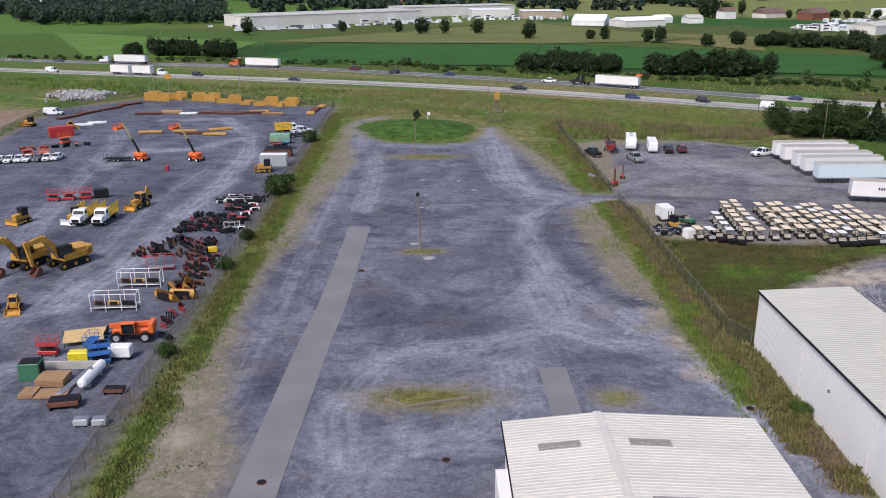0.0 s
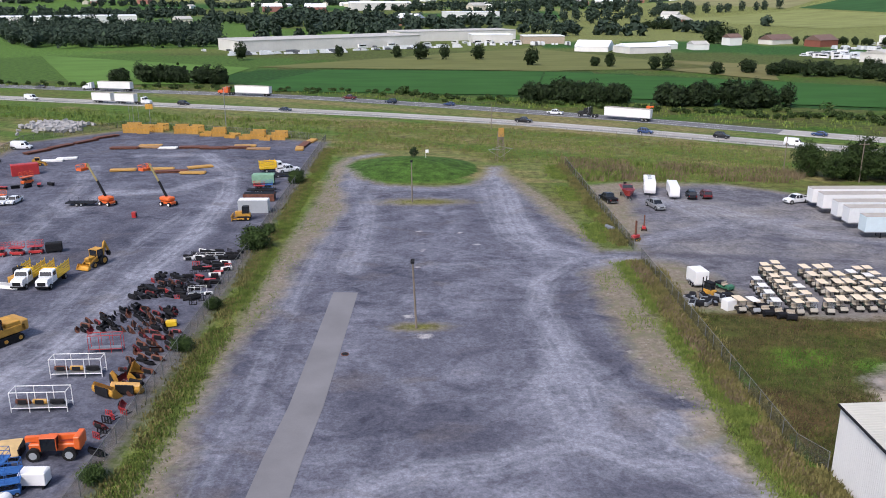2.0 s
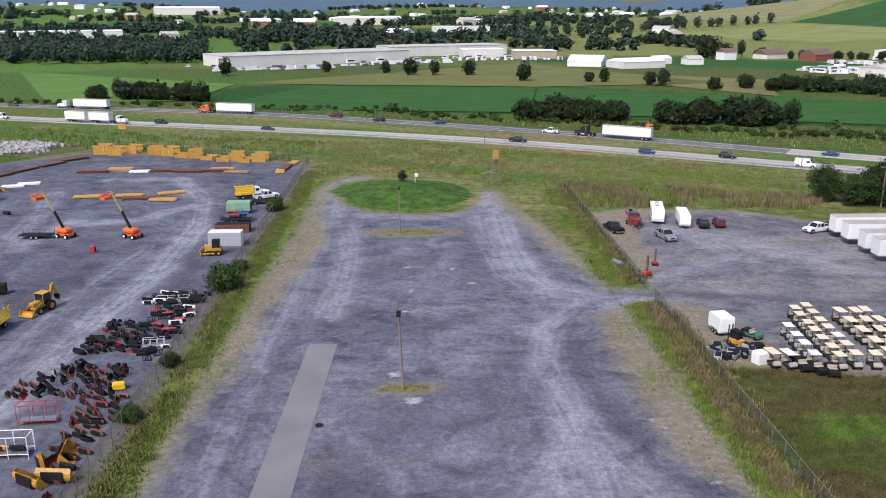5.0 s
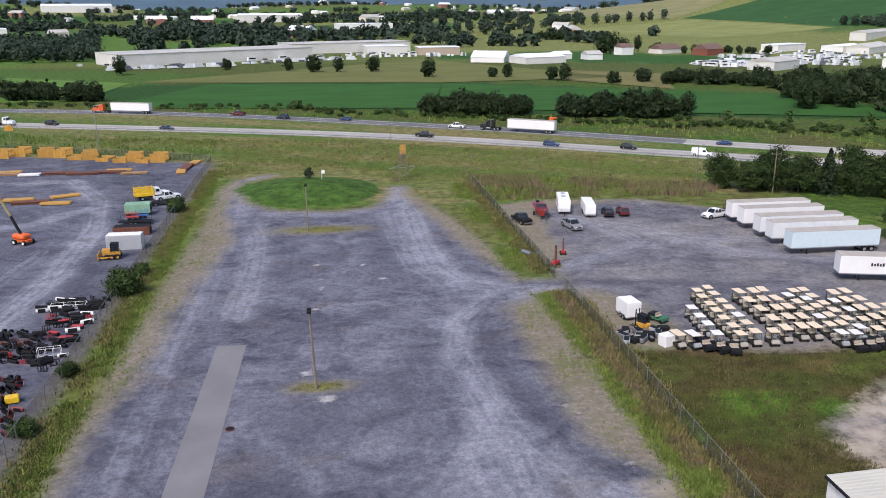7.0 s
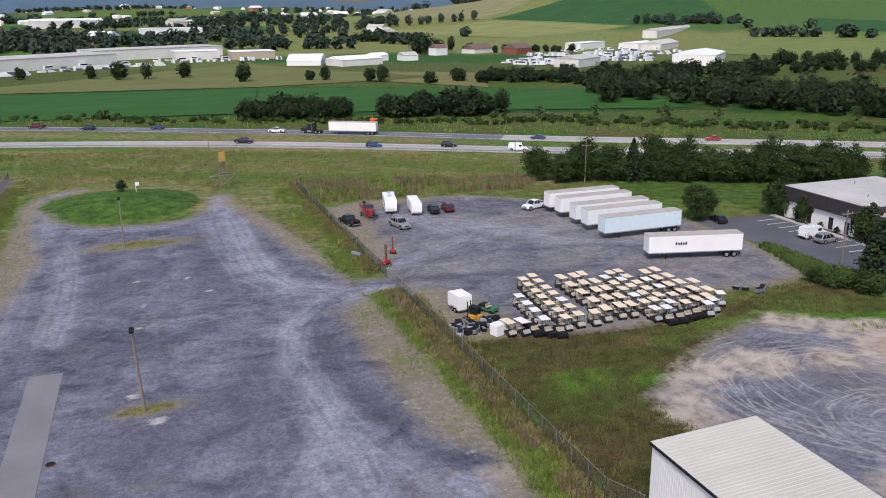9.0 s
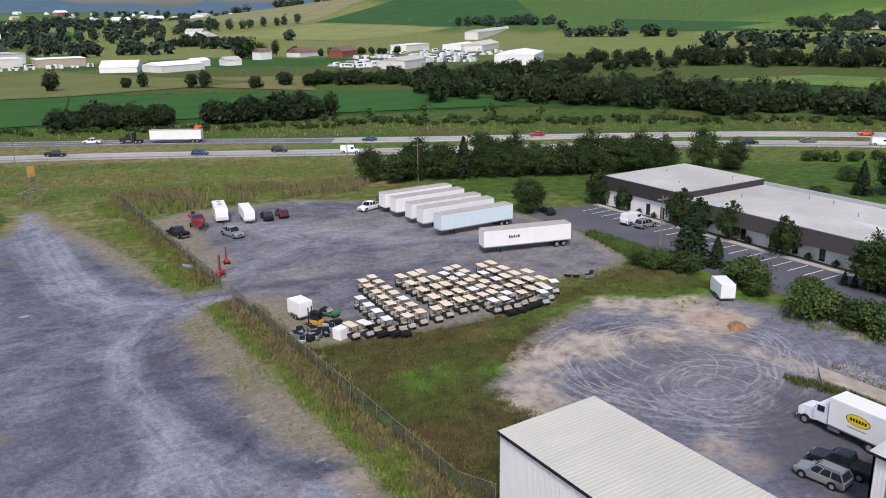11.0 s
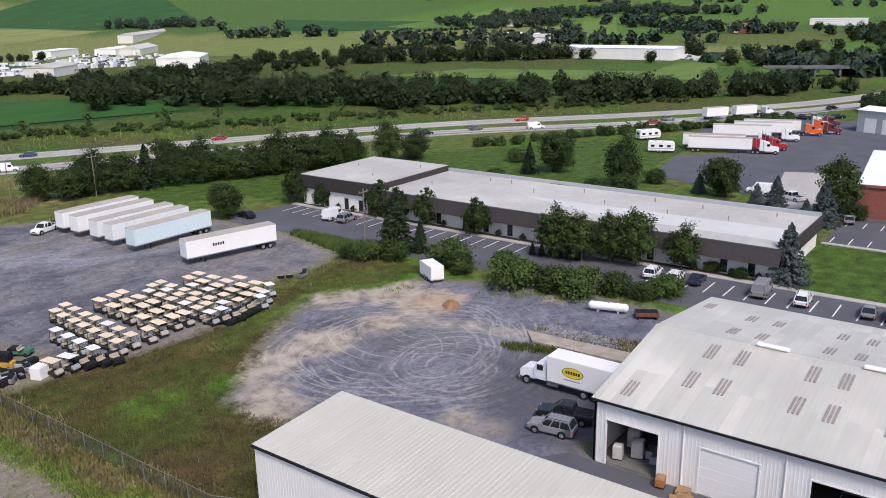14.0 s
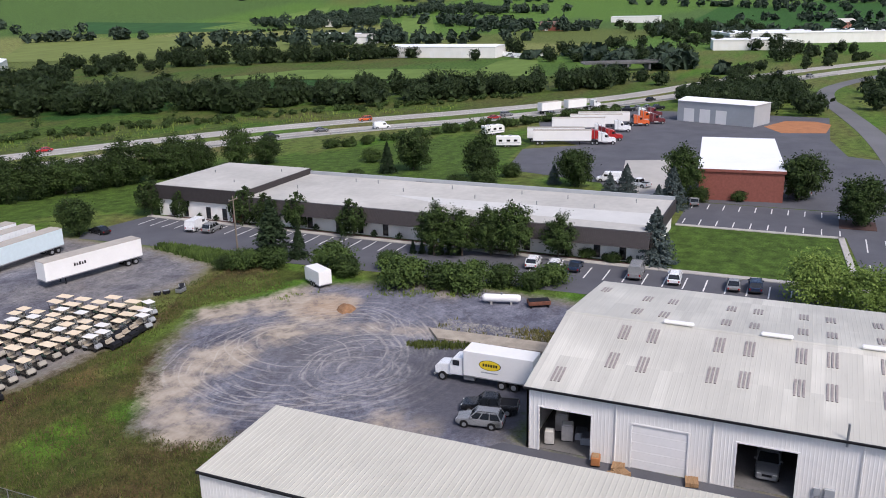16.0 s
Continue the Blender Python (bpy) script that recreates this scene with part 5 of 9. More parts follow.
WILLOW.at(110.5, 42.5, 200, s=1.0); WILLOW.at(109.0, 36.0, 70, s=.95)
CONE.at(171, 137.5, 10, s=.85)
CONE.at(102.2, 123, 70, s=1.4, sz=1.12)
CONE.at(104.5, 119.5, 20, s=.62)
MAPLE[0].at(165.5, 67.6, 15, s=1.3)
MAPLE[1].at(118.2, 80.0, 60, s=.85)
for x, y, s, k in ((113.4, 99.5, .78, 0), (114.5, 95.0, .7, 1), (116.4, 90.8, .72, 2), (116.8, 86.8, .8, 0)):
    MAPLE[k % 2].at(x, y, x * 40, s=s * 1.3, label="light-green broadleaf tree in a car park island")
for x, y, s in ((121.5, 65.5, 1.0), (157, 68.5, .95), (167.5, 79.5, .72), (163, 82, .6), (172, 96.5, .5), (150, 70, .7)):
    SPRUCE.at(x, y, y * 33, s=s)
for x, y, s in ((119.4, 163.6, 1.1), (120.0, 156.5, .8), (119.5, 141.5, 1.05), (119.2, 135.8, .95), (119.5, 129.4, 1.0), (118.8, 117.5, 1.0)):
    WEEP.at(x, y, y * 20, s=s * 1.35)
for x, y, s, k in ((100.8, 111.0, 1.25, 0), (99.2, 107.5, .8, 1), (98.0, 97.5, 1.3, 0), (99.5, 92, 1.0, 1), (99.8, 88.3, 1.2, 0), (103, 84, .9, 1), (97, 124.5, .9, 0), (99, 120.8, .9, 1), (95.5, 127.5, .6, 1), (106, 77.5, .9, 0), (103.2, 79.8, .7, 1), (104.4, 103, .8, 1),
                  (-29.6, 155.5, 1.05, 1), (-29.0, 165, .5, 1), (-30.2, 113, .5, 0), (-29.8, 127, .45, 1), (-30.4, 207, .8, 1), (-30.2, 84, .45, 0), (36.3, 69, .4, 0),
                  (158, 114, 1.0, 1), (164, 110, 1.1, 1), (176, 108, .9, 1), (150, 108, .8, 1), (183, 148, 1.0, 0), (195, 141, .9, 1), (160, 140, .8, 1), (147, 147, .6, 1), (152, 128, .8, 1), (165, 64.5, .8, 1), (167.5, 57, .6, 1), (120.5, 76, .5, 0), (119.3, 71.5, .45, 1)):
    BUSH[k].at(x, y, x * 31 + y, s=s, sz=s * .95)
for x, y in ((119.6, 152), (119.6, 148), (119.8, 130), (119.9, 126), (119.9, 121), (119.8, 114), (119.8, 109), (119.8, 104), (119.8, 78.8), (119.8, 73), (119.8, 69)):
    SHRUB.at(x, y, y * 9, s=.75, group="shrubs along the office")
for k in range(6):
    CONE.at(113.3 + .3 * k, 103.2 - 1.5 * k, 40 * k, s=.26, group="small conifers in the car park island")
SHRUB.at(-3.7, 226.5, 0, z=2.2, s=1.5, label="lone dark shrub on the grass mound")

def scatter(n, poly, seed, clump=0.0):
    rng = np.random.default_rng(seed)
    p = np.array(poly, float)
    lo, hi = p.min(0), p.max(0)
    x, y = rng.uniform(lo[0], hi[0], n), rng.uniform(lo[1], hi[1], n)
    ok = inside(x, y, poly) > 0
    if clump:
        ok &= np.array([noise.noise((a * .12, c * .12, seed * 3.0)) for a, c in zip(x, y)]) > rng.uniform(-clump, clump, n) * .5
    return x[ok], y[ok]


# hedgerows and far woods
def wood(poly, n, h, w, seed):
    x, y = scatter(n * 3, poly, seed)
    r = random.Random(seed)
    return [(float(a), float(c), h * r.uniform(.7, 1.15), w * r.uniform(.8, 1.2)) for a, c in list(zip(x, y))[:n]]


def row(a, b2, n, h, w, wide, seed):
    r = random.Random(seed)
    out = []
    for k in range(n):
        t = (k + r.random() * .8) / n
        out.append((a[0] + (b2[0] - a[0]) * t + r.gauss(0, wide), a[1] + (b2[1] - a[1]) * t + r.gauss(0, wide), h * r.uniform(.65, 1.15), w * r.uniform(.8, 1.25)))
    return out


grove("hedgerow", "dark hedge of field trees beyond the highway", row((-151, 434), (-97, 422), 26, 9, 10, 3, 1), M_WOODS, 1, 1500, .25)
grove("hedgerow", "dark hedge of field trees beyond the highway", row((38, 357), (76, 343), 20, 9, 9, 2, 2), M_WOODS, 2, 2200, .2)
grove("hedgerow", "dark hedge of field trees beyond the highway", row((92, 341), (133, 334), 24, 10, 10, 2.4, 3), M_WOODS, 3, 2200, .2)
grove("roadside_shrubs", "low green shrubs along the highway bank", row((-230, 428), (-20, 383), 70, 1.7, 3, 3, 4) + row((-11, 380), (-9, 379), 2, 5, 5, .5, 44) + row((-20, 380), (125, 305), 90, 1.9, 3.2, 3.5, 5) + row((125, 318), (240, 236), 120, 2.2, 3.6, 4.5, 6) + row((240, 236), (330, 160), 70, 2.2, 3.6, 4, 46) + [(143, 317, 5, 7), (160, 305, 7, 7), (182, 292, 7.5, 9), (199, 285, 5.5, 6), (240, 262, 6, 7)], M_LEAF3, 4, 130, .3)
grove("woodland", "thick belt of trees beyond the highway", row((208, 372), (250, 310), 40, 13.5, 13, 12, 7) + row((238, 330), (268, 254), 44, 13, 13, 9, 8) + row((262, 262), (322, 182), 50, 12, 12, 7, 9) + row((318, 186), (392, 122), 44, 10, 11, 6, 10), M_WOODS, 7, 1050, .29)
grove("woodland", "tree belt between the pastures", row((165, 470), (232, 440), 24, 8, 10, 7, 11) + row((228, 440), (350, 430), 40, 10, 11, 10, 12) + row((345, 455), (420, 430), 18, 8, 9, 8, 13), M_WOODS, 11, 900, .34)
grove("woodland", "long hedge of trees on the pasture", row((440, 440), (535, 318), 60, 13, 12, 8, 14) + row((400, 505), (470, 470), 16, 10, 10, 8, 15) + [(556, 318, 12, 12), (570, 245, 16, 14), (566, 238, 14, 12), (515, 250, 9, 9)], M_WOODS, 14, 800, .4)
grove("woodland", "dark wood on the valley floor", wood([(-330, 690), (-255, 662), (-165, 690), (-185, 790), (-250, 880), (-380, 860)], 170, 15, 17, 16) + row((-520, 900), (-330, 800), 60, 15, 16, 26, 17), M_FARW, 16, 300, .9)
grove("woodland", "scattered field trees by the long warehouse", [(-118.6, 560, 13, 11), (-21, 577, 9, 8), (-5, 563, 12, 13), (9.7, 562, 11, 8), (31, 561, 11, 11), (60, 519, 12, 12), (104, 509, 9, 8), (96, 512, 6, 7), (125, 490, 9, 8), (131, 486, 10, 8), (238, 722, 20, 19), (232, 728, 18, 18), (246, 716, 15, 14), (268, 742, 15, 9), (283, 735, 9, 8), (-60, 590, 8, 7)] + row((235, 978), (288, 972), 14, 10, 10, 3, 18) + row((270, 735), (360, 690), 14, 8, 8, 6, 19), M_WOODS, 18, 1300, .34)
grove("woodland", "dark wood behind the truck garage", wood([(288, 60), (302, 39), (322, 44), (392, 60), (398, 66), (330, 100), (300, 88)], 70, 9, 9, 51), M_WOODS, 51, 700, .3)
grove("woodland", "dark wood beside the side road", wood([(300, 22), (330, 28), (400, 26), (440, -5), (380, -40), (300, -20)], 60, 9, 10, 52), M_WOODS, 52, 700, .32)
grove("hedgerow", "low hedge between the lawn and the highway", row((231, 150), (250, 134), 12, 3.4, 4.5, 1.2, 53) + row((250, 134), (300, 108), 26, 3.0, 4.5, 1.5, 54) + row((196, 170), (231, 150), 14, 3.0, 4, 1.5, 55), M_LEAF3, 53, 500, .2)
grove("woodland", "scattered trees round the far warehouses", wood([(470, 175), (560, 235), (700, 210), (650, 120), (520, 125)], 34, 10, 11, 71) + wood([(590, 50), (760, 90), (740, 170), (640, 125)], 34, 11, 12, 72) + wood([(520, 70), (600, 20), (640, 40), (560, 90)], 12, 9, 9, 73) + wood([(780, 180), (980, 260), (1000, 120), (820, 60)], 44, 13, 14, 74) + wood([(400, 100), (470, 85), (560, 20), (480, 40)], 14, 7, 8, 75), M_WOODS, 71, 550, .44)
avenue = []
for k in range(20):
    u = k / 19
    x, y = 174 + 296 * u, 1140 + 50 * u + 40 * math.sin(u * math.pi)
    avenue.append((x + (k % 3) * 3, y, 15 + 3 * math.sin(k * 2.1), 13 + 2 * math.sin(k)))
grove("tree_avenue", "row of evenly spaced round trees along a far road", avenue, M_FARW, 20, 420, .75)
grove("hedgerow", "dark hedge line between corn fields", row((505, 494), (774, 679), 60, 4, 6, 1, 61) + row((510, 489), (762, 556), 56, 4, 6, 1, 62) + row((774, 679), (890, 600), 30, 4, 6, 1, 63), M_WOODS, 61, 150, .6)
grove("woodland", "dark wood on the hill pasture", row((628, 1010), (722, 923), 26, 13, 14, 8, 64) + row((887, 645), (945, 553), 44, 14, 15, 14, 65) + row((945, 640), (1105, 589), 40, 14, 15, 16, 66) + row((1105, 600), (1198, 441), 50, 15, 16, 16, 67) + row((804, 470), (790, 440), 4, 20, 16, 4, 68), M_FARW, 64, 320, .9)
far = []
rr = random.Random(77)
for k in range(150):
    az, r = radians(rr.uniform(-36, 100)), rr.uniform(760, 3200)
    cx, cy = r * math.sin(az), r * math.cos(az)
    if 14 < math.degrees(az) < 40 and r < 1900:
        continue
    m = rr.randint(3, 12)
    L = rr.uniform(20, 90) * (1 + r / 2500)
    ta = rr.uniform(-.4, .4) - az
    for j in range(m):
        u = (j / m - .5) * L * 2
        far.append((cx + u * math.cos(ta) + rr.gauss(0, 8), cy + u * math.sin(ta) + rr.gauss(0, 8), rr.uniform(9, 17), rr.uniform(10, 18) * (1 + r / 5000)))
far += row((150, 1130), (-60, 1060), 50, 16, 18, 25, 21) + row((-130, 1000), (-90, 960), 16, 17, 18, 16, 22) + row((-230, 1150), (-60, 1080), 40, 16, 18, 25, 23) + row((850, 1350), (1010, 1265), 44, 15, 18, 14, 24) + row((1240, 900), (1320, 745), 34, 18, 20, 18, 25) + row((1000, 500), (930, 290), 44, 14, 16, 20, 26) + row((720, 460), (700, 330), 16, 12, 12, 8, 27) + row((560, 190), (470, 100), 30, 10, 11, 14, 28)
for k in range(120):
    az, r = radians(rr.uniform(-36, 16)), rr.uniform(820, 2600)
    for j in range(rr.randint(3, 12)):
        far.append((r * math.sin(az) + rr.gauss(0, 30), r * math.cos(az) + rr.gauss(0, 14), rr.uniform(9, 16), rr.uniform(10, 17) * (1 + r / 5000)))
far += row((560, 1560), (1050, 1420), 70, 22, 30, 22, 29)
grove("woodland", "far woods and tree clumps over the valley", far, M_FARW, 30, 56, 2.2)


def mountains():
    """A far forested ridge round the horizon."""
    rows = []
    for r, f in ((3500, 0.0), (3900, .45), (4300, .85), (4650, 1.0), (4850, .5)):
        line = []
        for k in range(181):
            az = -70 + 200 * k / 180
            a = radians(az)
            h = 75 + 45 * noise.noise((az * .09, 1.3, 0)) + 28 * noise.noise((az * .33, 4.1, 0)) + 10 * noise.noise((az * 1.2, r * .01, 0))
            line.append((r * math.sin(a), r * math.cos(a), max(0.0, h * f) + (2 if f else -6)))
        rows.append(line)
    n = len(rows[0])
    i = np.arange(5 * n).reshape(5, n)
    faces = np.stack([i[:-1, :-1], i[:-1, 1:], i[1:, 1:], i[1:, :-1]], -1).reshape(-1, 4)
    # distance haze is put into the ridge's blue base colour
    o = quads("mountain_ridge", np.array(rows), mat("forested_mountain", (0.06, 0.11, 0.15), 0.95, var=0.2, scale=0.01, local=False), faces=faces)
    tagged(o, "forested mountain ridge with haze blue in its colour, across the valley", "mountain", kind="structure")


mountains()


# ---- weeds and rough grass ----
def tufts(name, label, x, y, h, material, seed, blades=3, spread=.25, wide=.05):
    rng = np.random.default_rng(seed)
    n = len(x)
    bx = np.repeat(x, blades) + rng.normal(size=n * blades) * spread
    by = np.repeat(y, blades) + rng.normal(size=n * blades) * spread
    hh = np.repeat(h, blades) * rng.uniform(.5, 1.15, n * blades)
    ang = rng.uniform(0, math.tau, n * blades)
    w = wide * rng.uniform(.6, 1.5, n * blades) * (1 + hh)
    dx, dy = np.cos(ang) * w, np.sin(ang) * w
    lx, ly = rng.normal(size=n * blades) * hh * .25, rng.normal(size=n * blades) * hh * .25
    z0 = height(bx, by) - .02
    v = np.stack([np.stack([bx - dx, by - dy, z0], 1), np.stack([bx + dx, by + dy, z0], 1), np.stack([bx + dx * .5 + lx, by + dy * .5 + ly, z0 + hh], 1), np.stack([bx - dx * .5 + lx, by - dy * .5 + ly, z0 + hh], 1)], 1)
    o = quads(name, v.reshape(-1, 3), material)
    return tagged(o, label, "weeds" if "weed" in name else "reeds" if "reed" in name else "grass", kind="stuff")


def strip_xy(n, x0, wide, y0, y1, seed):
    rng = np.random.default_rng(seed)
    return x0 + rng.normal(size=n) * wide, rng.uniform(y0, y1, n)


for k, (x0, w, y0, y1, n, h, m) in enumerate([(-28.0, .8, 50, 250, 4200, .42, M_WEED), (-27.0, .9, 50, 250, 14000, .28, M_GRASSB), (34.0, .8, 62, 147, 4600, .62, M_WEED), (32.8, 1.0, 66, 147, 12000, .32, M_GRASSB), (36.0, .7, 86, 146, 1700, .6, M_WEED), (34.0, .9, 156, 226, 2600, .6, M_WEED), (31.6, 1.5, 158, 226, 5200, .4, M_GRASSB), (33.8, .6, 84, 146, 1300, .7, M_BROWNW), (35.9, .5, 56, 84, 1800, .8, M_WEED), (35.4, .7, 56, 84, 1800, .5, M_BROWNW)]):
    x, y = strip_xy(n, x0, w, y0, y1, 40 + k)
    keep = np.array([noise.noise((a * .15, c * .11, k * 5.0)) for a, c in zip(x, y)]) > -.2
    x, y = x[keep], y[keep]
    tufts("fence_weeds", "tall dry and green weeds along the chain-link fence", x, y, np.full(len(x), h), m, 60 + k)
x, y = scatter(1500, [(-24, 112), (-22, 128), (-21, 150), (-18, 170), (-18, 184), (-22, 215), (-25, 236), (-25, 100), (-22, 72), (-19, 60), (-26, 60)], 97, .4)
tufts("verge_grass", "sparse grass tufts on the stony verge", x, y, np.full(len(x), .22), M_GRASSB, 98, 4, .5, .05)
x, y = scatter(900, [(26.5, 112), (26, 140), (31, 146), (31, 98), (28, 95)], 99, .4)
tufts("verge_grass", "sparse grass tufts on the stony verge", x, y, np.full(len(x), .22), M_GRASSB, 100, 4, .5, .05)
MEAD = [(36.5, 124), (36.5, 86), (48, 86), (54, 91), (49, 98), (50, 105), (60, 112), (68, 118), (79, 121), (92, 113), (98, 120), (94, 128), (80, 129), (73, 120.5), (56, 120.5)]
for n, label, h, m, seed, cl in ((12000, "rough uncut grass with pale seed heads", .28, M_DRYM, 71, .8), (26000, "rough uncut green grass", .25, M_MEADOW, 73, 1.0), (8000, "reddish-brown seeding grass", .28, M_DRYM, 85, .5)):
    x, y = scatter(n, MEAD, seed, cl)
    tufts("meadow_grass", label, x, y, np.full(len(x), h), m, seed + 1, 3, .4, .035)
BANK = [(-28, 262), (-30, 290), (-90, 312), (5, 296), (100, 246), (88, 214), (66, 206), (36, 207), (34, 228), (20, 229), (14, 234), (8, 246), (-16, 248), (-26, 238)]
REEDS = [(34, 232), (36, 208), (66, 207), (84, 205), (92, 214), (70, 222), (50, 229)]
for name, n, label, h, m, seed, cl, poly in (("bank_grass", 52000, "rough green grass on the highway bank", .42, M_GRASSB, 77, 1.2, BANK), ("bank_weeds", 16000, "pale dry weeds on the highway bank", .55, M_WEED, 75, 1.0, BANK), ("bank_weeds", 5000, "brown seeding weeds on the highway bank", .6, M_BROWNW, 83, .4, BANK),
                                            ("reed_belt", 6500, "tall brown seeding reeds at the yard's edge", 1.3, M_BROWNW, 101, .5, REEDS), ("reed_belt", 6500, "tall green reeds at the yard's edge", 1.15, M_GRASSB, 103, .6, REEDS)):
    x, y = scatter(n, poly, seed, cl)
    tufts(name, label, x, y, np.full(len(x), h), m, seed + 1, 3, .6, .045)
x, y = scatter(30000, [(-230, 418), (-60, 380), (48, 327), (125, 279), (221, 222), (284, 168), (300, 172), (240, 238), (140, 312), (40, 362), (-70, 392), (-230, 432)], 105, 1.0)
tufts("highway_weeds", "tall green weeds beyond the highway", x, y, np.full(len(x), .9), M_GRASSB, 106, 3, .8, .08)
x, y = scatter(9000, [(-33, 265), (-96, 287), (-125, 300), (-200, 340), (-190, 350), (-30, 300)], 79, 1.0)
tufts("bank_weeds", "tall green weeds behind the equipment yard", x, y, np.full(len(x), .9), M_GRASSB, 80, 4, .8, .06)
x, y = scatter(2500, [(97, 131), (101, 146), (102.5, 146), (102.4, 133), (100, 127), (96, 128)], 81)
tufts("fence_weeds", "tall green weeds between gravel and car park", x, y, np.full(len(x), .9), M_LEAF2, 82, 4, .35)

# ---- vehicles ----
PAINT = {k: mat("car_paint_" + k, c, 0.28, 0.1, var=0.05, spec=0.6) for k, c in {"white": (.78, .79, .8), "black": (.012, .013, .016), "silver": (.24, .245, .25), "grey": (.12, .125, .135), "red": (.4, .02, .02), "darkred": (.13, .02, .025), "blue": (.03, .06, .16), "navy": (.02, .035, .07), "orange": (.65, .12, .03), "tan": (.33, .28, .2)}.items()}
M_LAMP = mat("lamp_lens", (.6, .6, .58), 0.2, var=.05)
M_TAIL = mat("tail_lens", (.3, .01, .01), 0.25, var=.05)


def wheel(parent, x, y, r, w, rim=M_RIM, plain=False):
    bm = B(); rod(bm, (0, -w / 2, 0), (0, w / 2, 0), r, 14)
    o = part("wheel", bm, M_RUBBER, parent)
    o.matrix_basis = pose(x, y, r)
    if plain:
        return o
    bm = B(); rod(bm, (0, -w / 2 - .015, 0), (0, w / 2 + .015, 0), r * .58, 10); part("rim", bm, rim, o)
    return o


def axle(parent, x, half, r, w, rim=M_RIM, plain=False):
    o = wheel(parent, x, -half, r, w, rim, plain)
    again(o, pose(x, half, r))


def loft(bm, rings):
    """A skin through rings of points, closed at both ends."""
    vs = [[bm.verts.new(p) for p in r] for r in rings]
    n = len(vs[0])
    for a, c in zip(vs, vs[1:]):
        for k in range(n):
            bm.faces.new((a[k], a[(k + 1) % n], c[(k + 1) % n], c[k]))
    bm.faces.new(vs[0][::-1]); bm.faces.new(vs[-1])
    return bm


def car(kind, paint, label):
    """A road car with its nose toward +x."""
    t = thing({"sedan": "car", "suv": "suv", "pickup": "pickup_truck", "van": "van"}[kind], label, {"sedan": "car", "suv": "car", "pickup": "pickup", "van": "van"}[kind])
    p = PAINT[paint]
    L, W, H, r = {"sedan": (4.7, 1.8, 1.45, .33), "suv": (4.7, 1.88, 1.76, .37), "pickup": (5.8, 2.0, 1.9, .41), "van": (5.6, 2.0, 2.3, .36)}[kind]
    a, zb = L / 2, {"sedan": .92, "suv": 1.08, "pickup": 1.14, "van": 1.2}[kind]
    g0, g1, r0, r1 = {"sedan": (-1.85, 1.0, -1.05, .15), "suv": (-2.22, 1.0, -1.85, .3), "pickup": (-.95, 1.3, -.75, .6), "van": (-2.72, 1.75, -2.62, .95)}[kind]
    hood = zb - {"sedan": .1, "suv": .12, "pickup": .08, "van": .12}[kind]
    ring = lambda x, w, z0, z1: [(x, -w * .9, z0), (x, w * .9, z0), (x, w, z0 + .14), (x, w, z1 - .3), (x, w * .965, z1 - .08), (x, w * .88, z1), (x, -w * .88, z1), (x, -w * .965, z1 - .08), (x, -w, z1 - .3), (x, -w, z0 + .14)]
    h = W / 2
    rows = [(-a, h * .93, .42, zb - .1), (-a + .12, h * .98, .33, zb - .02), (-a + .9, h, .28, zb), (g0, h, .28, zb), (g1, h, .28, zb), (a - .8, h * .99, .28, hood), (a - .25, h * .95, .3, hood - .08), (a - .04, h * .86, .36, hood - .2), (a, h * .8, .45, hood - .3)]
    bm = B(); loft(bm, [ring(*q) for q in rows]); part("body", bm, p, t)
    if kind == "pickup":
        bm = B(); box(bm, -a + .14, g0 - .12, -h + .17, h - .17, zb - .4, zb + .006); part("bed", bm, M_DARK, t, "open dark load bed")
        for sy in (-1, 1):
            bm = B(); box(bm, -a + .05, g0 - .02, sy * (h - .13) - .06, sy * (h - .13) + .06, zb - .02, zb + .05, .015); part("bed_rail", bm, p, t)
        bm = B(); box(bm, -a + .0, -a + .1, -h + .14, h - .14, zb - .5, zb + .05, .02); part("tailgate", bm, p, t)
    s = .2
    gl = lambda k, z: [(g0 + (r0 - g0) * k, -h + .06 + (s - .06) * k, z), (g1 + (r1 - g1) * k, -h + .06 + (s - .06) * k, z), (g1 + (r1 - g1) * k, h - .06 - (s - .06) * k, z), (g0 + (r0 - g0) * k, h - .06 - (s - .06) * k, z)]
    lo, hi = gl(0, zb - .02), gl(1, H - .06)
    bm = B(); frustum(bm, lo, hi); part("window_band", bm, M_GLASS if kind != "van" else p, t, "dark glass" if kind != "van" else "")
    rim = [(r0 - .07, -h + s - .04, H - .1), (r1 + .09, -h + s - .04, H - .1), (r1 + .09, h - s + .04, H - .1), (r0 - .07, h - s + .04, H - .1)]
    crown = [(r0 + .16, -h + s + .14, H), (r1 - .16, -h + s + .14, H), (r1 - .16, h - s - .14, H), (r0 + .16, h - s - .14, H)]
    bm = B(); frustum(bm, rim, crown); part("roof", bm, p, t, bevel=.03)
    posts = [(k, k2) for k, k2 in zip(lo, hi)]
    for u in ((.52,) if kind in ("sedan", "pickup") else (.36, .68)):
        for sy in (-1, 1):
            posts.append(((g0 + (g1 - g0) * u, sy * (h - .06), zb), (r0 + (r1 - r0) * u, sy * (h - s), H - .06)))
    for a0, b0 in posts:
        bm = B(); rod(bm, a0, b0, .055, 5); part("pillar", bm, p, t)
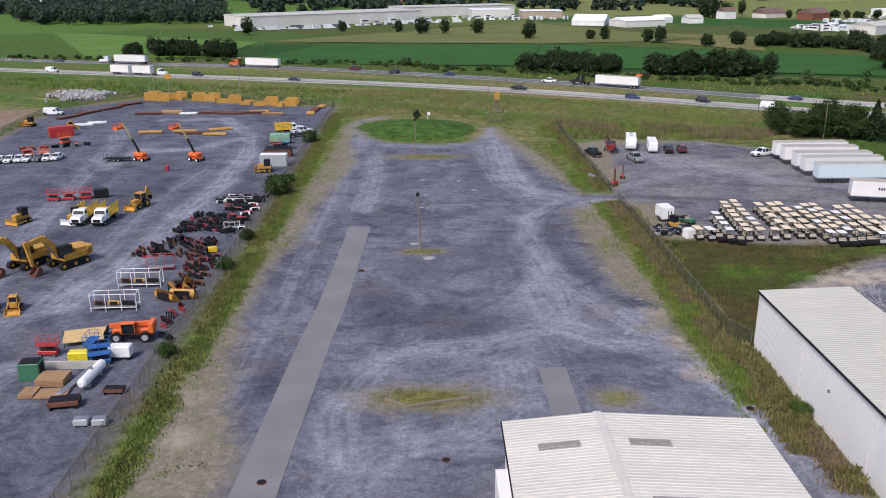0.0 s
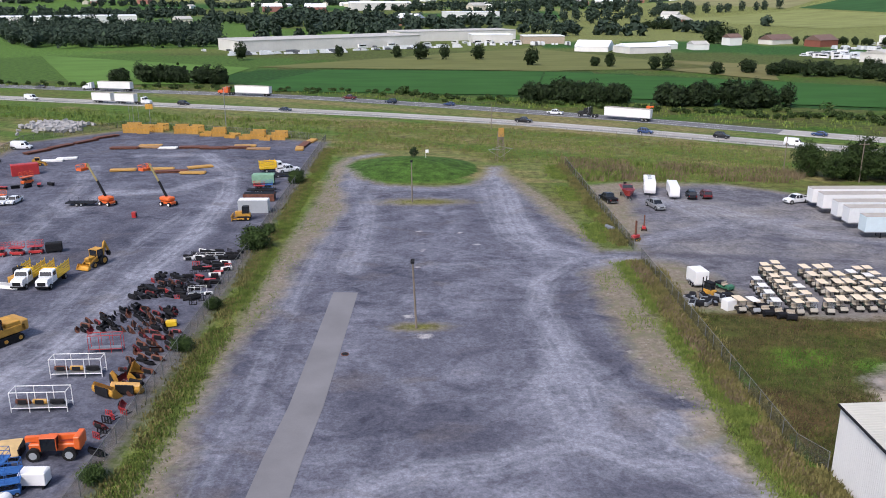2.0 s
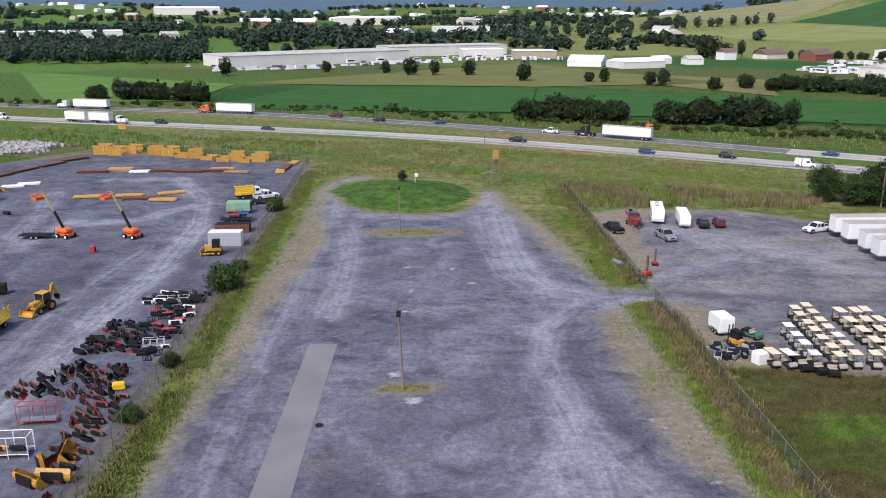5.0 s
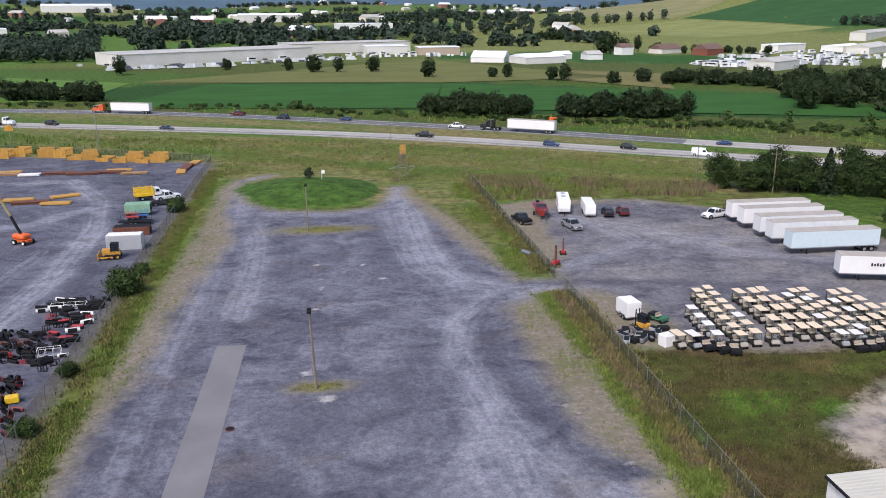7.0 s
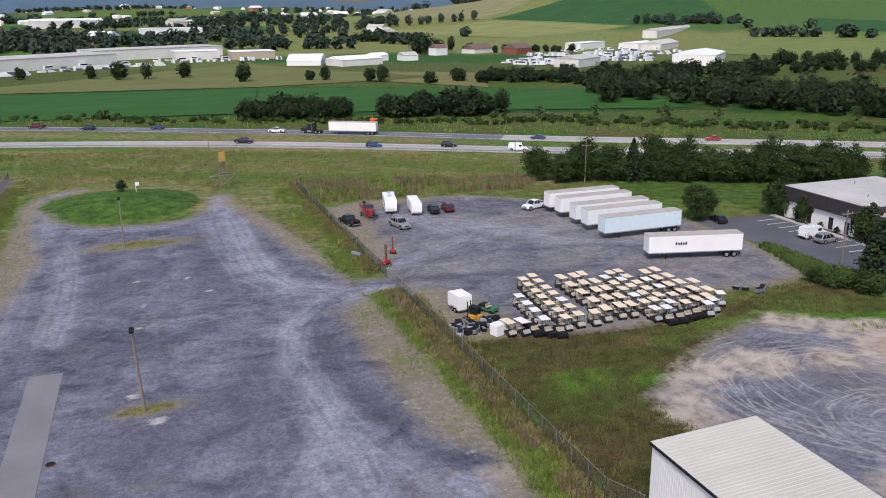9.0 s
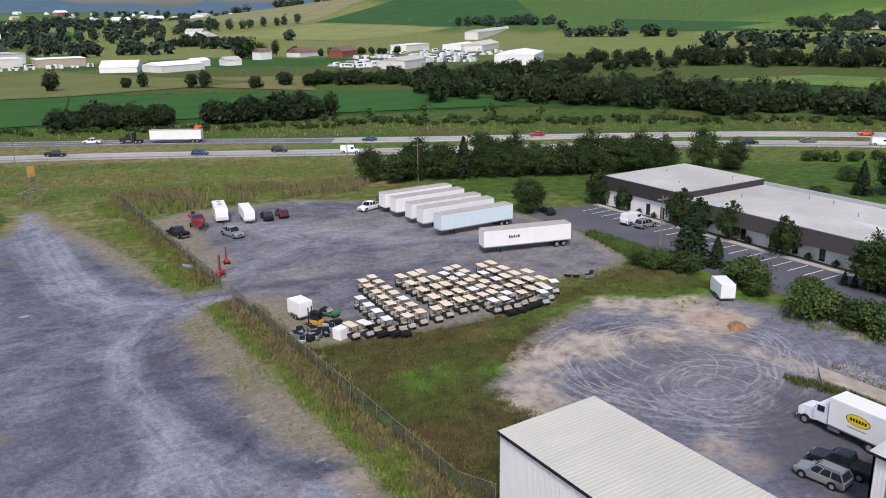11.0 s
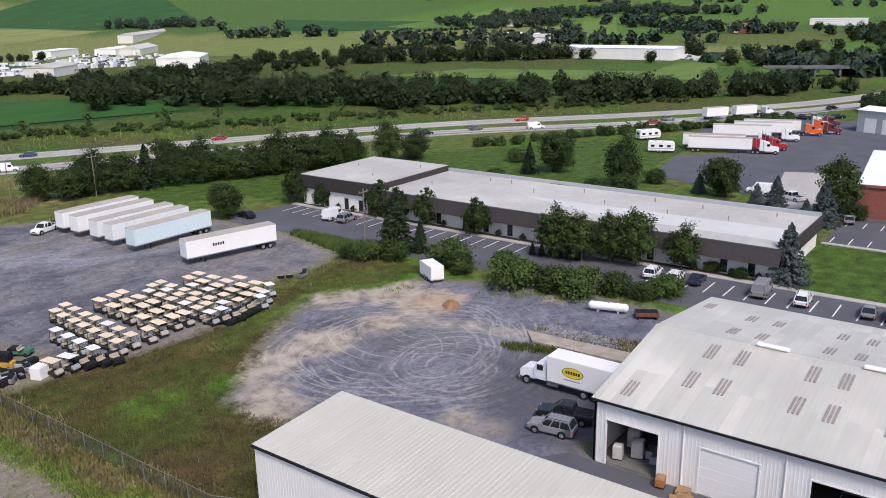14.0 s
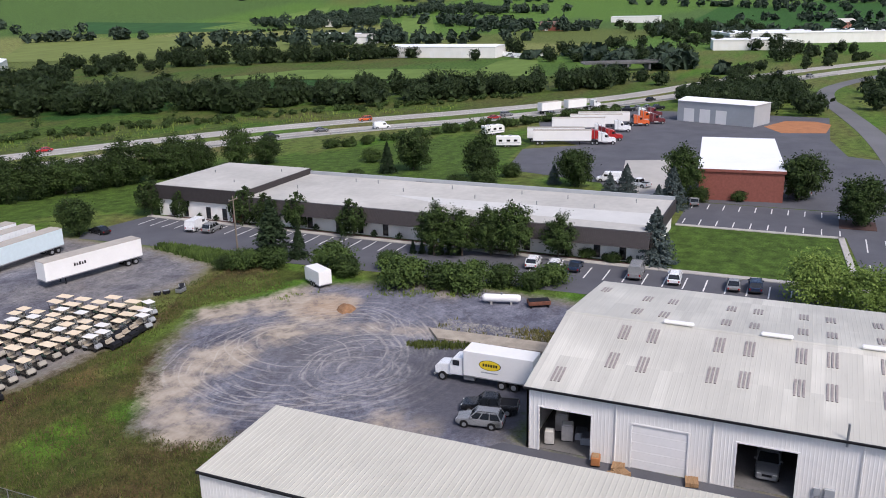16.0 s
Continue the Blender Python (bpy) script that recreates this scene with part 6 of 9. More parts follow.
    if kind == "van":
        bm = B(); frustum(bm, [(g1 - .03, -h + .15, zb + .06), (g1 + .05, -h + .15, zb + .03), (g1 + .05, h - .15, zb + .03), (g1 - .03, h - .15, zb + .06)], [(r1 + .1, -h + .28, H - .2), (r1 + .18, -h + .28, H - .2), (r1 + .18, h - .28, H - .2), (r1 + .1, h - .28, H - .2)]); part("windscreen", bm, M_GLASS, t)
        for sy in (-1, 1):
            bm = B(); box(bm, .3, 1.15, sy * (h - .09) - .04, sy * (h - .09) + .04, zb + .12, H - .5); part("window", bm, M_GLASS, t)
    for sy in (-1, 1):
        bm = B(); box(bm, a - .24, a - .03, sy * (h - .36) - .17, sy * (h - .36) + .17, hood - .32, hood - .16, .03); part("headlight", bm, M_LAMP, t)
        bm = B(); box(bm, -a - .02, -a + .1, sy * (h - .2) - .1, sy * (h - .2) + .1, zb - .42, zb - .14, .02); part("taillight", bm, M_TAIL, t)
    bm = B(); box(bm, a - .1, a + .05, -h + .2, h - .2, .36, .56, .04); part("bumper", bm, M_STEEL if kind == "pickup" else M_DARK, t)
    bm = B(); box(bm, -a - .06, -a + .08, -h + .16, h - .16, .38, .56, .04); part("rear_bumper", bm, M_STEEL if kind == "pickup" else M_DARK, t)
    bm = B(); box(bm, a - .1, a + .02, -h + .6, h - .6, hood - .42, hood - .22, .02); part("grille", bm, M_DARK, t)
    for sy in (-1, 1):
        bm = B(); box(bm, g1 - .4, g1 - .22, sy * (h + .07) - .1, sy * (h + .07) + .1, zb + .02, zb + .2, .03); part("mirror", bm, p, t)
        if kind == "suv":
            bm = B(); rod(bm, (r0 + .1, sy * (h - s - .1), H + .03), (r1 - .1, sy * (h - s - .1), H + .03), .025, 5); part("roof_rail", bm, M_DARK, t)
        for x in (a - .92, -a + 1.05):
            bm = B(); rod(bm, (x, sy * (h - .2), r + .02), (x, sy * (h + .006), r + .02), r * 1.2, 14); part("wheel_arch", bm, M_DARK, t)
    axle(t, a - .92, h - .08, r, .2)
    axle(t, -a + 1.05, h - .08, r, .2)
    return Proto(t)


def semi_trailer(label, length=16.15, body=M_WHITE, ribs=False, side_mark=False):
    """A box trailer; its front end is at +x."""
    t = thing("semi_trailer", label, "trailer", "trailers")
    a, w = length / 2, 1.3
    bm = B(); box(bm, -a, a, -w, w, 1.15, 4.05, .03)
    if ribs:
        rb = B()
        for k in range(int(length / .6)):
            x = -a + .4 + k * .6
            for sy in (-1, 1):
                box(rb, x - .05, x + .05, sy * (w + .02) - .03, sy * (w + .02) + .03, 1.3, 3.9)
        part("side_ribbing", rb, body, t, kind="stuff")
    part("box", bm, body, t)
    bm = B(); box(bm, -a - .02, a + .02, -w - .025, w + .025, 4.02, 4.1, .02); part("roof", bm, M_TROOF, t, "dusty tan-grey roof")
    bm = B(); box(bm, -a - .03, a + .03, -w - .03, w + .03, 1.08, 1.24, .01); part("rail", bm, M_STEEL, t)
    for sy in (-1, 1):
        bm = B(); box(bm, -a - .05, -a + .0, sy * .64 - .6, sy * .64 + .6, 1.3, 3.9, .02); part("rear_door", bm, body, t)
    bm = B(); box(bm, -a + .3, -a + 3.6, -.55, .55, .75, 1.1); box(bm, -a + .1, -a + .2, -1.1, 1.1, .5, .62); part("bogie", bm, M_DARK, t)
    for x in (-a + 1.3, -a + 2.6):
        axle(t, x, 1.0, .5, .5)
    for sy in (-1, 1):
        bm = B(); rod(bm, (a - 3.2, sy * .8, 0), (a - 3.2, sy * .8, 1.15), .07, 6); box(bm, a - 3.35, a - 3.05, sy * .8 - .15, sy * .8 + .15, 0, .05); part("landing_leg", bm, M_DARK, t)
    if side_mark:
        for sy in (-1, 1):
            for k in range(5):
                bm = B(); x = a - 6.5 + k * .42; box(bm, x, x + .28, sy * (w + .012) - .006, sy * (w + .012) + .006, 2.45, 2.95 - .1 * (k % 2)); part("mark", bm, M_DARK, t, "dark lettering bar")
    return Proto(t)


def tractor(paint, label, day_cab=False):
    t = thing("semi_tractor", label, "truck")
    p = PAINT[paint]
    bm = B(); prism(bm, [(1.2, .75), (3.3, .75), (3.35, 1.55), (3.0, 1.85), (1.2, 2.05)], -.95, .95, (1.2, .15)); part("hood", bm, p, t, bevel=.06)
    bm = B(); prism(bm, [(-.4 if day_cab else -1.5, .9), (1.3, .9), (1.3, 2.05), (.95, 2.95), (.4, 3.15), (-.4 if day_cab else -1.5, 3.6 if not day_cab else 3.0)], -1.15, 1.15, (2.0, .08)); part("cab", bm, p, t, bevel=.05)
    bm = B(); frustum(bm, [(1.28, -1.0, 2.1), (1.36, -1.0, 2.1), (1.36, 1.0, 2.1), (1.28, 1.0, 2.1)], [(.96, -.9, 2.85), (1.04, -.9, 2.85), (1.04, .9, 2.85), (.96, .9, 2.85)]); part("windscreen", bm, M_GLASS, t)
    for sy in (-1, 1):
        bm = B(); box(bm, .3, 1.0, sy * 1.09 - .05, sy * 1.09 + .05, 2.1, 2.75); part("side_window", bm, M_GLASS, t)
        bm = B(); rod(bm, (-.2, sy * .95, .75), (1.1, sy * .95, .75), .3, 8); part("fuel_tank", bm, M_STEEL, t)
        bm = B(); rod(bm, (-.6, sy * 1.1, 1.0), (-.6, sy * 1.1, 3.7), .08, 6); part("exhaust", bm, M_STEEL, t)
    bm = B(); box(bm, -3.6, 2.9, -.42, .42, .65, .9); part("chassis", bm, M_DARK, t)
    bm = B(); box(bm, 3.28, 3.45, -1.1, 1.1, .45, .8, .04); part("bumper", bm, M_STEEL, t)
    axle(t, 2.5, 1.0, .5, .3); axle(t, -1.9, .95, .5, .55); axle(t, -3.1, .95, .5, .55)
    return Proto(t)


def box_truck():
    t = thing("box_truck", "white box truck with a yellow oval sign on its side", "truck")
    p = PAINT["white"]
    bm = B(); prism(bm, [(3.0, .7), (4.9, .7), (4.95, 1.5), (4.6, 1.8), (3.0, 2.0)], -.95, .95, (1.2, .15)); part("hood", bm, p, t, bevel=.06)
    bm = B(); prism(bm, [(1.6, .9), (3.1, .9), (3.1, 2.0), (2.8, 2.75), (1.6, 2.9)], -1.1, 1.1, (2.0, .1)); part("cab", bm, p, t, bevel=.05)
    bm = B(); frustum(bm, [(3.08, -.95, 2.05), (3.16, -.95, 2.05), (3.16, .95, 2.05), (3.08, .95, 2.05)], [(2.82, -.85, 2.65), (2.9, -.85, 2.65), (2.9, .85, 2.65), (2.82, .85, 2.65)]); part("windscreen", bm, M_GLASS, t)
    for sy in (-1, 1):
        bm = B(); box(bm, 2.0, 2.75, sy * 1.06 - .05, sy * 1.06 + .05, 2.0, 2.6); part("side_window", bm, M_GLASS, t)
        bm = B(); box(bm, .2, 1.5, sy * .9 - .25, sy * .9 + .25, .5, .95, .05); part("fuel_tank", bm, M_STEEL, t)
    bm = B(); box(bm, -6.4, 1.45, -1.27, 1.27, 1.1, 3.95, .04); part("box", bm, M_WHITE, t, "white cargo box")
    bm = B(); box(bm, -6.42, 1.47, -1.29, 1.29, 1.02, 1.14); part("sill", bm, M_STEEL, t)
    bm = B(); box(bm, -6.4, 4.4, -.42, .42, .6, .9); part("chassis", bm, M_DARK, t)
    for sy in (-1, 1):
        ov = [(math.cos(k * math.tau / 28), math.sin(k * math.tau / 28)) for k in range(28)]
        for sc, dy, m, nm in ((1.0, .010, M_DARK, "sign_rim"), (.93, .018, mat("sign_yellow", (.75, .55, .02), .5, var=.05), "sign_face")):
            bm = B(); frustum(bm, [(-1.6 + 1.25 * sc * c, sy * 1.27, 2.65 + .58 * sc * s) for c, s in ov], [(-1.6 + 1.25 * sc * c, sy * (1.27 + dy), 2.65 + .58 * sc * s) for c, s in ov]); part(nm, bm, m, t, "yellow oval sign" if nm == "sign_face" else "")
        for k in range(6):
            bm = B(); x = -2.45 + k * .29; box(bm, x, x + .2, sy * 1.29 - .004, sy * 1.29 + .004, 2.5, 2.82); part("mark", bm, M_DARK, t)
        bm = B(); box(bm, -2.5, -.6, sy * 1.275 - .004, sy * 1.275 + .004, 1.72, 1.86); part("mark", bm, M_GREYW, t)
    bm = B(); box(bm, 4.88, 5.05, -1.1, 1.1, .45, .75, .04); part("bumper", bm, M_STEEL, t)
    axle(t, 4.0, 1.0, .5, .3); axle(t, -2.9, .95, .5, .55); axle(t, -4.25, .95, .5, .55)
    return Proto(t)


def golf_cart(roof_m, long_roof, label):
    """A golf cart with its nose toward +x."""
    t = thing("golf_cart", label, "golf cart", "parked golf carts")
    # black body and dimmed cowls put the roof's shade into their colour
    bm = B(); prism(bm, [(-1.15, .3), (1.1, .3), (1.12, .5), (.55, .6), (.45, .4), (-.25, .4), (-.3, .62), (-1.0, .66), (-1.15, .55)], -.54, .54); part("body", bm, M_SHADE, t, bevel=.03)
    bm = B(); prism(bm, [(.72, .52), (1.16, .45), (1.14, .62), (.98, .84), (.7, .92)], -.5, .5); part("cowl", bm, M_CART[0] if roof_m is M_TAN else M_CART[2], t, "dull plastic front cowl", bevel=.05)
    bm = B(); prism(bm, [(-1.16, .42), (-.3, .42), (-.3, .6), (-1.02, .7), (-1.16, .6)], -.56, .56); part("rear_cowl", bm, M_CART[1] if roof_m is M_TAN else M_CART[2], t, bevel=.04)
    bm = B(); box(bm, -.8, -.2, -.52, .52, .66, .78, .04); part("seat", bm, M_SEAT, t)
    bm = B(); box(bm, -.88, -.78, -.52, .52, .8, 1.2, .04); part("backrest", bm, M_SEAT, t)
    x0, x1 = (-1.35, .75) if long_roof else (-.95, .65)
    for x, x2 in ((.72, x1 - .1), (-.9, x0 + .12)):
        for sy in (-1, 1):
            bm = B(); rod(bm, (x, sy * .52, .8), (x2, sy * .52, 1.8), .025, 5); part("post", bm, M_DARK, t)
    bm = B(); box(bm, x0, x1, -.62, .62, 1.8, 1.88, .03); part("roof", bm, roof_m, t)
    bm = B(); box(bm, -1.35, -.95, -.5, .5, .55, .62); rod(bm, (-1.2, -.45, .6), (-1.2, -.45, 1.1), .02, 4); rod(bm, (-1.2, .45, .6), (-1.2, .45, 1.1), .02, 4); part("bag_rack", bm, M_DARK, t)
    bm = B(); frustum(bm, [(.72, -.5, .95), (.75, -.5, .95), (.75, .5, .95), (.72, .5, .95)], [(.58, -.5, 1.75), (.61, -.5, 1.75), (.61, .5, 1.75), (.58, .5, 1.75)]) if not long_roof else rod(bm, (.45, -.25, .8), (.25, -.25, 1.05), .02, 4)
    part("windscreen" if not long_roof else "steering", bm, M_CLEAR if not long_roof else M_DARK, t)
    axle(t, .75, .5, .22, .18, plain=True); axle(t, -.75, .5, .22, .18, plain=True)
    return Proto(t)


def camper(label, length=7.5, motor=False):
    t = thing("camper_trailer" if not motor else "motorhome", label, "camper")
    a = length / 2
    out = [(-a, .6), (a - .2, .6), (a, 1.3), (a - .1, 2.4), (a - .7, 3.0), (-a + .1, 3.05), (-a, 2.8)]
    bm = B(); prism(bm, out, -1.22, 1.22); part("body", bm, M_WHITE, t, bevel=.08)
    for sy in (-1, 1):
        for x in (-a + 1.2, -a + 3.4, a - 1.6):
            bm = B(); box(bm, x - .5, x + .5, sy * 1.22 - .02, sy * 1.22 + .02, 1.6, 2.2); part("window", bm, M_GLASS, t)
        bm = B(); box(bm, -a + .2, a - .4, sy * 1.225 - .012, sy * 1.225 + .012, 1.15, 1.35); part("stripe", bm, M_GREYW, t)
    for x in (-a + 1.8, 0.4):
        bm = B(); box(bm, x - .4, x + .4, -.4, .4, 3.03, 3.25, .05); part("roof_vent", bm, M_GREYW, t)
    bm = B(); rod(bm, (a - .2, 0, .55), (a + 1.2, 0, .5), .06, 6); rod(bm, (a + 1.1, 0, 0), (a + 1.1, 0, .5), .05, 6); part("hitch", bm, M_DARK, t)
    bm = B(); box(bm, -a - .03, -a + .02, -.7, .7, 1.7, 2.3); part("window", bm, M_GLASS, t)
    axle(t, -.9, 1.02, .36, .22); axle(t, -.05, 1.02, .36, .22)
    return Proto(t)


def cargo_trailer(label, length=5.0):
    t = thing("cargo_trailer", label, "trailer")
    a = length / 2
    bm = B(); prism(bm, [(-a, .45), (a, .45), (a + .25, .8), (a + .25, 2.3), (a, 2.55), (-a, 2.55)], -1.05, 1.05); part("box", bm, M_WHITE, t, bevel=.05)
    bm = B(); box(bm, -a - .04, -a + .01, -.9, .9, .6, 2.35, .02); part("rear_door", bm, M_WHITE, t)
    bm = B(); box(bm, .6, 1.4, -1.08, -1.03, .6, 2.2, .02); part("side_door", bm, M_WHITE, t)
    bm = B(); box(bm, -a, a + .2, -1.07, 1.07, .4, .55); part("sill", bm, M_STEEL, t)
    bm = B(); rod(bm, (a, -.6, .5), (a + 1.4, 0, .48), .05, 6); rod(bm, (a, .6, .5), (a + 1.4, 0, .48), .05, 6); rod(bm, (a + 1.2, 0, 0), (a + 1.2, 0, .5), .04, 6); part("hitch", bm, M_DARK, t)
    for sy in (-1, 1):
        bm = B(); box(bm, -1.1, .7, sy * 1.1 - .12, sy * 1.1 + .12, .72, .8, .03); part("mudguard", bm, M_STEEL, t)
    axle(t, -.6, 1.05, .34, .2); axle(t, .2, 1.05, .34, .2)
    return Proto(t)


# parked trailers
TRL = semi_trailer("white box semi-trailer parked on gravel")
TRLR = semi_trailer("pale grey ribbed-side semi-trailer parked on gravel", body=M_TRG, ribs=True)
TRLB = semi_trailer("pale blue-sided semi-trailer parked on gravel", body=M_TRB)
TRLM = semi_trailer("white semi-trailer with dark lettering bars", side_mark=True)
for y, p in ((183.0, TRL), (178.2, TRL), (172.0, TRLR), (167.5, TRLR), (161.2, TRLB)):
    p.at(86.1, y, 180)
TRLM.at(86.3, 145.6, 166)

CARTS = {("tan", False): golf_cart(M_TAN, False, "parked golf cart with a beige roof"), ("tan", True): golf_cart(M_TAN, True, "golf cart with a long beige roof"),
         ("white", False): golf_cart(M_CANW, False, "golf cart with a cream roof"), ("white", True): golf_cart(M_CANW, True, "golf cart with a long cream roof")}
for xa, xb, ya, yb, n, kind, long in ((48.7, 48.1, 133.5, 124.6, 4, "white", False), (52.4, 50.8, 140.2, 124.0, 7, "tan", False), (54.5, 53.0, 141.2, 124.5, 7, "mix", False), (58.1, 57.3, 138.7, 124.7, 5, "tan", True), (60.2, 59.7, 138.6, 125.0, 5, "tan", True), (61.9, 61.5, 139.0, 124.9, 5, "tan", True),
                               (55.3, 55.3, 124.2, 124.2, 1, "tan", False), (64.2, 63.6, 136.5, 122.5, 6, "mix", False), (66.0, 65.2, 138.0, 122.2, 6, "mix", False), (67.6, 66.8, 138.5, 124.0, 6, "mix", False), (69.4, 68.8, 133.5, 123.0, 4, "mix", False), (71.2, 70.9, 136.6, 123.5, 5, "tan", True), (73.3, 73.1, 136.8, 124.0, 5, "tan", True), (75.3, 75.0, 130.0, 126.4, 2, "tan", True)):
    for k in range(n):
        t = k / max(1, n - 1)
        kk = kind if kind != "mix" else ("white" if rnd.random() < .2 else "tan")
        CARTS[(kk, long)].at(xa + (xb - xa) * t + rnd.uniform(-.1, .1), ya + (yb - ya) * t + rnd.uniform(-.15, .15), -90 + rnd.uniform(-5, 5))
for x, y in ((43.2, 125.0), (45.0, 124.6)):
    CARTS[("white" if x > 44 else "tan", True)].at(x, y, -80)


def utility_cart(body, label):
    t = thing("utility_cart", label, "golf cart")
    bm = B(); prism(bm, [(-1.4, .35), (1.2, .35), (1.2, .8), (.6, .95), (.5, .45), (-.1, .45), (-.15, .75), (-1.4, .75)], -.65, .65); part("body", bm, body, t, bevel=.03)
    bm = B(); box(bm, -1.4, -.3, -.65, .65, .75, 1.02); part("cargo_box", bm, M_DARK, t)
    bm = B(); box(bm, -.25, .15, -.55, .55, .72, .85, .03); box(bm, -.3, -.22, -.55, .55, .85, 1.2, .03); part("seat", bm, M_SEAT, t)
    axle(t, .8, .55, .27, .22, plain=True); axle(t, -.85, .55, .27, .22, plain=True)
    return Proto(t)


UC = utility_cart(M_DARK, "roofless dark utility cart")
for x, y, r in ((46.6, 126.3, -85), (47.9, 122.9, -80), (49.2, 122.2, -100), (46.4, 123.8, -85), (66.5, 120.9, -95), (68.0, 121.3, -85), (64.8, 120.9, -90), (69.6, 121.6, -92)):
    UC.at(x, y, r)
UG = utility_cart(M_GREEN, "green utility cart with a dark load box")
UG.at(44.2, 133.8, -60)
for x, y in ((71.3, 121.6), (72.9, 122.6), (75.5, 124.4)):
    CARTS[("white", False)].at(x, y, -90 + rnd.uniform(-20, 20))

# cars in the eastern yard
car("pickup", "black", "black pickup parked on gravel").at(37.9, 188.4, 105)


def motor_boat():
    t = thing("motor_boat", "red motor boat on a low trailer", "boat")
    low = [(-2.8, -.5, .55), (1.6, -.45, .55), (3.0, 0, .75), (1.6, .45, .55), (-2.8, .5, .55)]
    top = [(-3.0, -1.15, 1.5), (1.2, -1.15, 1.6), (3.7, 0, 1.8), (1.2, 1.15, 1.6), (-3.0, 1.15, 1.5)]
    bm = B(); frustum(bm, low, top); part("hull", bm, PAINT["red"], t, "red painted hull")
    bm = B(); frustum(bm, [(x * .9, y * .82, 1.45) for x, y, _ in top], [(x * .88, y * .8, 1.68) for x, y, _ in top]); part("deck", bm, mat("dark_red_vinyl", (.16, .025, .03), .5), t, "dark red deck and seats")
    bm = B(); frustum(bm, [(.6, -.9, 1.6), (.7, -.9, 1.6), (.7, .9, 1.6), (.6, .9, 1.6)], [(.2, -.8, 2.1), (.3, -.8, 2.1), (.3, .8, 2.1), (.2, .8, 2.1)]); part("windscreen", bm, M_GLASS, t)
    bm = B(); box(bm, -3.4, -2.95, -.25, .25, .9, 1.9, .06); part("outboard_motor", bm, M_DARK, t)
    bm = B(); box(bm, -2.8, 3.2, -.5, -.4, .4, .55); box(bm, -2.8, 3.2, .4, .5, .4, .55); rod(bm, (3.0, 0, .5), (4.4, 0, .5), .05, 6); rod(bm, (4.2, 0, 0), (4.2, 0, .5), .05, 6); part("trailer_frame", bm, M_STEEL, t)
    axle(t, -.9, .95, .32, .22)
    return Proto(t)


motor_boat().at(42.8, 192.4, -95, s=1.25)
camper("white camper trailer on the gravel", 8.2).at(48.6, 196.6, -102)
car("pickup", "silver", "silver-grey pickup parked on gravel").at(46.4, 182.6, -78)
cargo_trailer("tall white enclosed trailer", 7.5).at(53.0, 193.6, -100)
car("suv", "black", "black suv parked on gravel").at(56.3, 191.2, 82)
car("suv", "darkred", "dark red suv parked on gravel").at(59.6, 191.6, 84)
car("pickup", "white", "white crew-cab pickup beside the trailers").at(77.0, 186.6, 200)
cargo_trailer("white enclosed cargo trailer on gravel", 3.0).at(40.7, 135.9, 98)
cargo_trailer("white enclosed cargo trailer beside the bushes", 4.2).at(94.4, 109.6, 60)
# by the warehouse
box_truck().at(72.4, 75.6, 90)
car("suv", "silver", "silver suv with a roof rack").at(63.4, 72.1, 98)
car("pickup", "black", "black pickup beside the warehouse").at(66.4, 72.2, 102)
car("pickup", "silver", "silver pickup inside an open warehouse bay").at(65.6, 45.8, 180)
# office car park
car("van", "white", "white van with ladder rack").at(113.6, 147.6, 8)
car("suv", "silver", "silver hatchback in a marked stall").at(113.4, 144.0, 6)
car("suv", "white", "white suv in a marked stall").at(113.6, 82.6, 5)
car("suv", "white", "white crossover in a marked stall").at(113.2, 79.0, 6)
car("sedan", "navy", "dark blue sedan in a marked stall").at(114.2, 76.1, 4)
car("van", "silver", "silver van in a marked stall").at(114.2, 66.9, 4)
car("suv", "white", "white crossover in a marked stall").at(113.4, 61.2, 4)
car("sedan", "silver", "silver sedan in a marked stall").at(113.4, 53.1, 5)
car("suv", "navy", "dark blue suv in a marked stall").at(113.6, 50.2, 4)
car("sedan", "silver", "silver sedan beside the brick hall").at(162.0, 65.0, 10)
car("sedan", "black", "dark sedan under a tree").at(105.0, 163.0, 80)
car("pickup", "white", "white pickup on the concrete pad").at(175, 78.4, 60)
car("suv", "white", "white suv on the concrete pad").at(176, 82.0, 80)
car("van", "white", "white van on the concrete pad").at(178, 85.5, 100)
car("pickup", "white", "white pickup beside the brick hall").at(178, 46.0, 30)
# truck yard
LT = semi_trailer("long white semi-trailer in the truck yard")
for (x, y), col in zip(((222.6, 109.0), (226.6, 112.0)), ("white", "red")):
    LT.at(x, y, -73)
    tractor(col, col + " semi tractor coupled to a trailer").at(x + 3.4, y - 11, -73)
LT.at(262.5, 106.5, -72)
LT.at(256.5, 107.5, -72)
LT.at(248, 111.0, -72)
for x, y, col in ((281, 97.6, "white"), (273.5, 95.5, "orange"), (268.5, 91.5, "darkred"), (236.5, 100.5, "darkred"), (232.5, 97.5, "red"), (249, 98.5, "white"), (240.5, 102.5, "white"), (263, 95.5, "orange"), (284, 95, "darkred")):
    tractor(col, col.replace("darkred", "dark red") + " semi tractor parked in the truck yard").at(x, y, -72)
camper("white travel trailer on the grass", 7).at(233, 133.5, -35)
camper("white motorhome parked on the grass", 7, True).at(214.5, 122.0, -70)
for k, (x, y, c) in enumerate(((297, 106, "black"), (300, 103, "silver"), (302, 100, "grey"), (304, 97, "black"))):
    car("pickup", c, c + " pickup behind the truck yard").at(x, y, 100 + 5 * k)


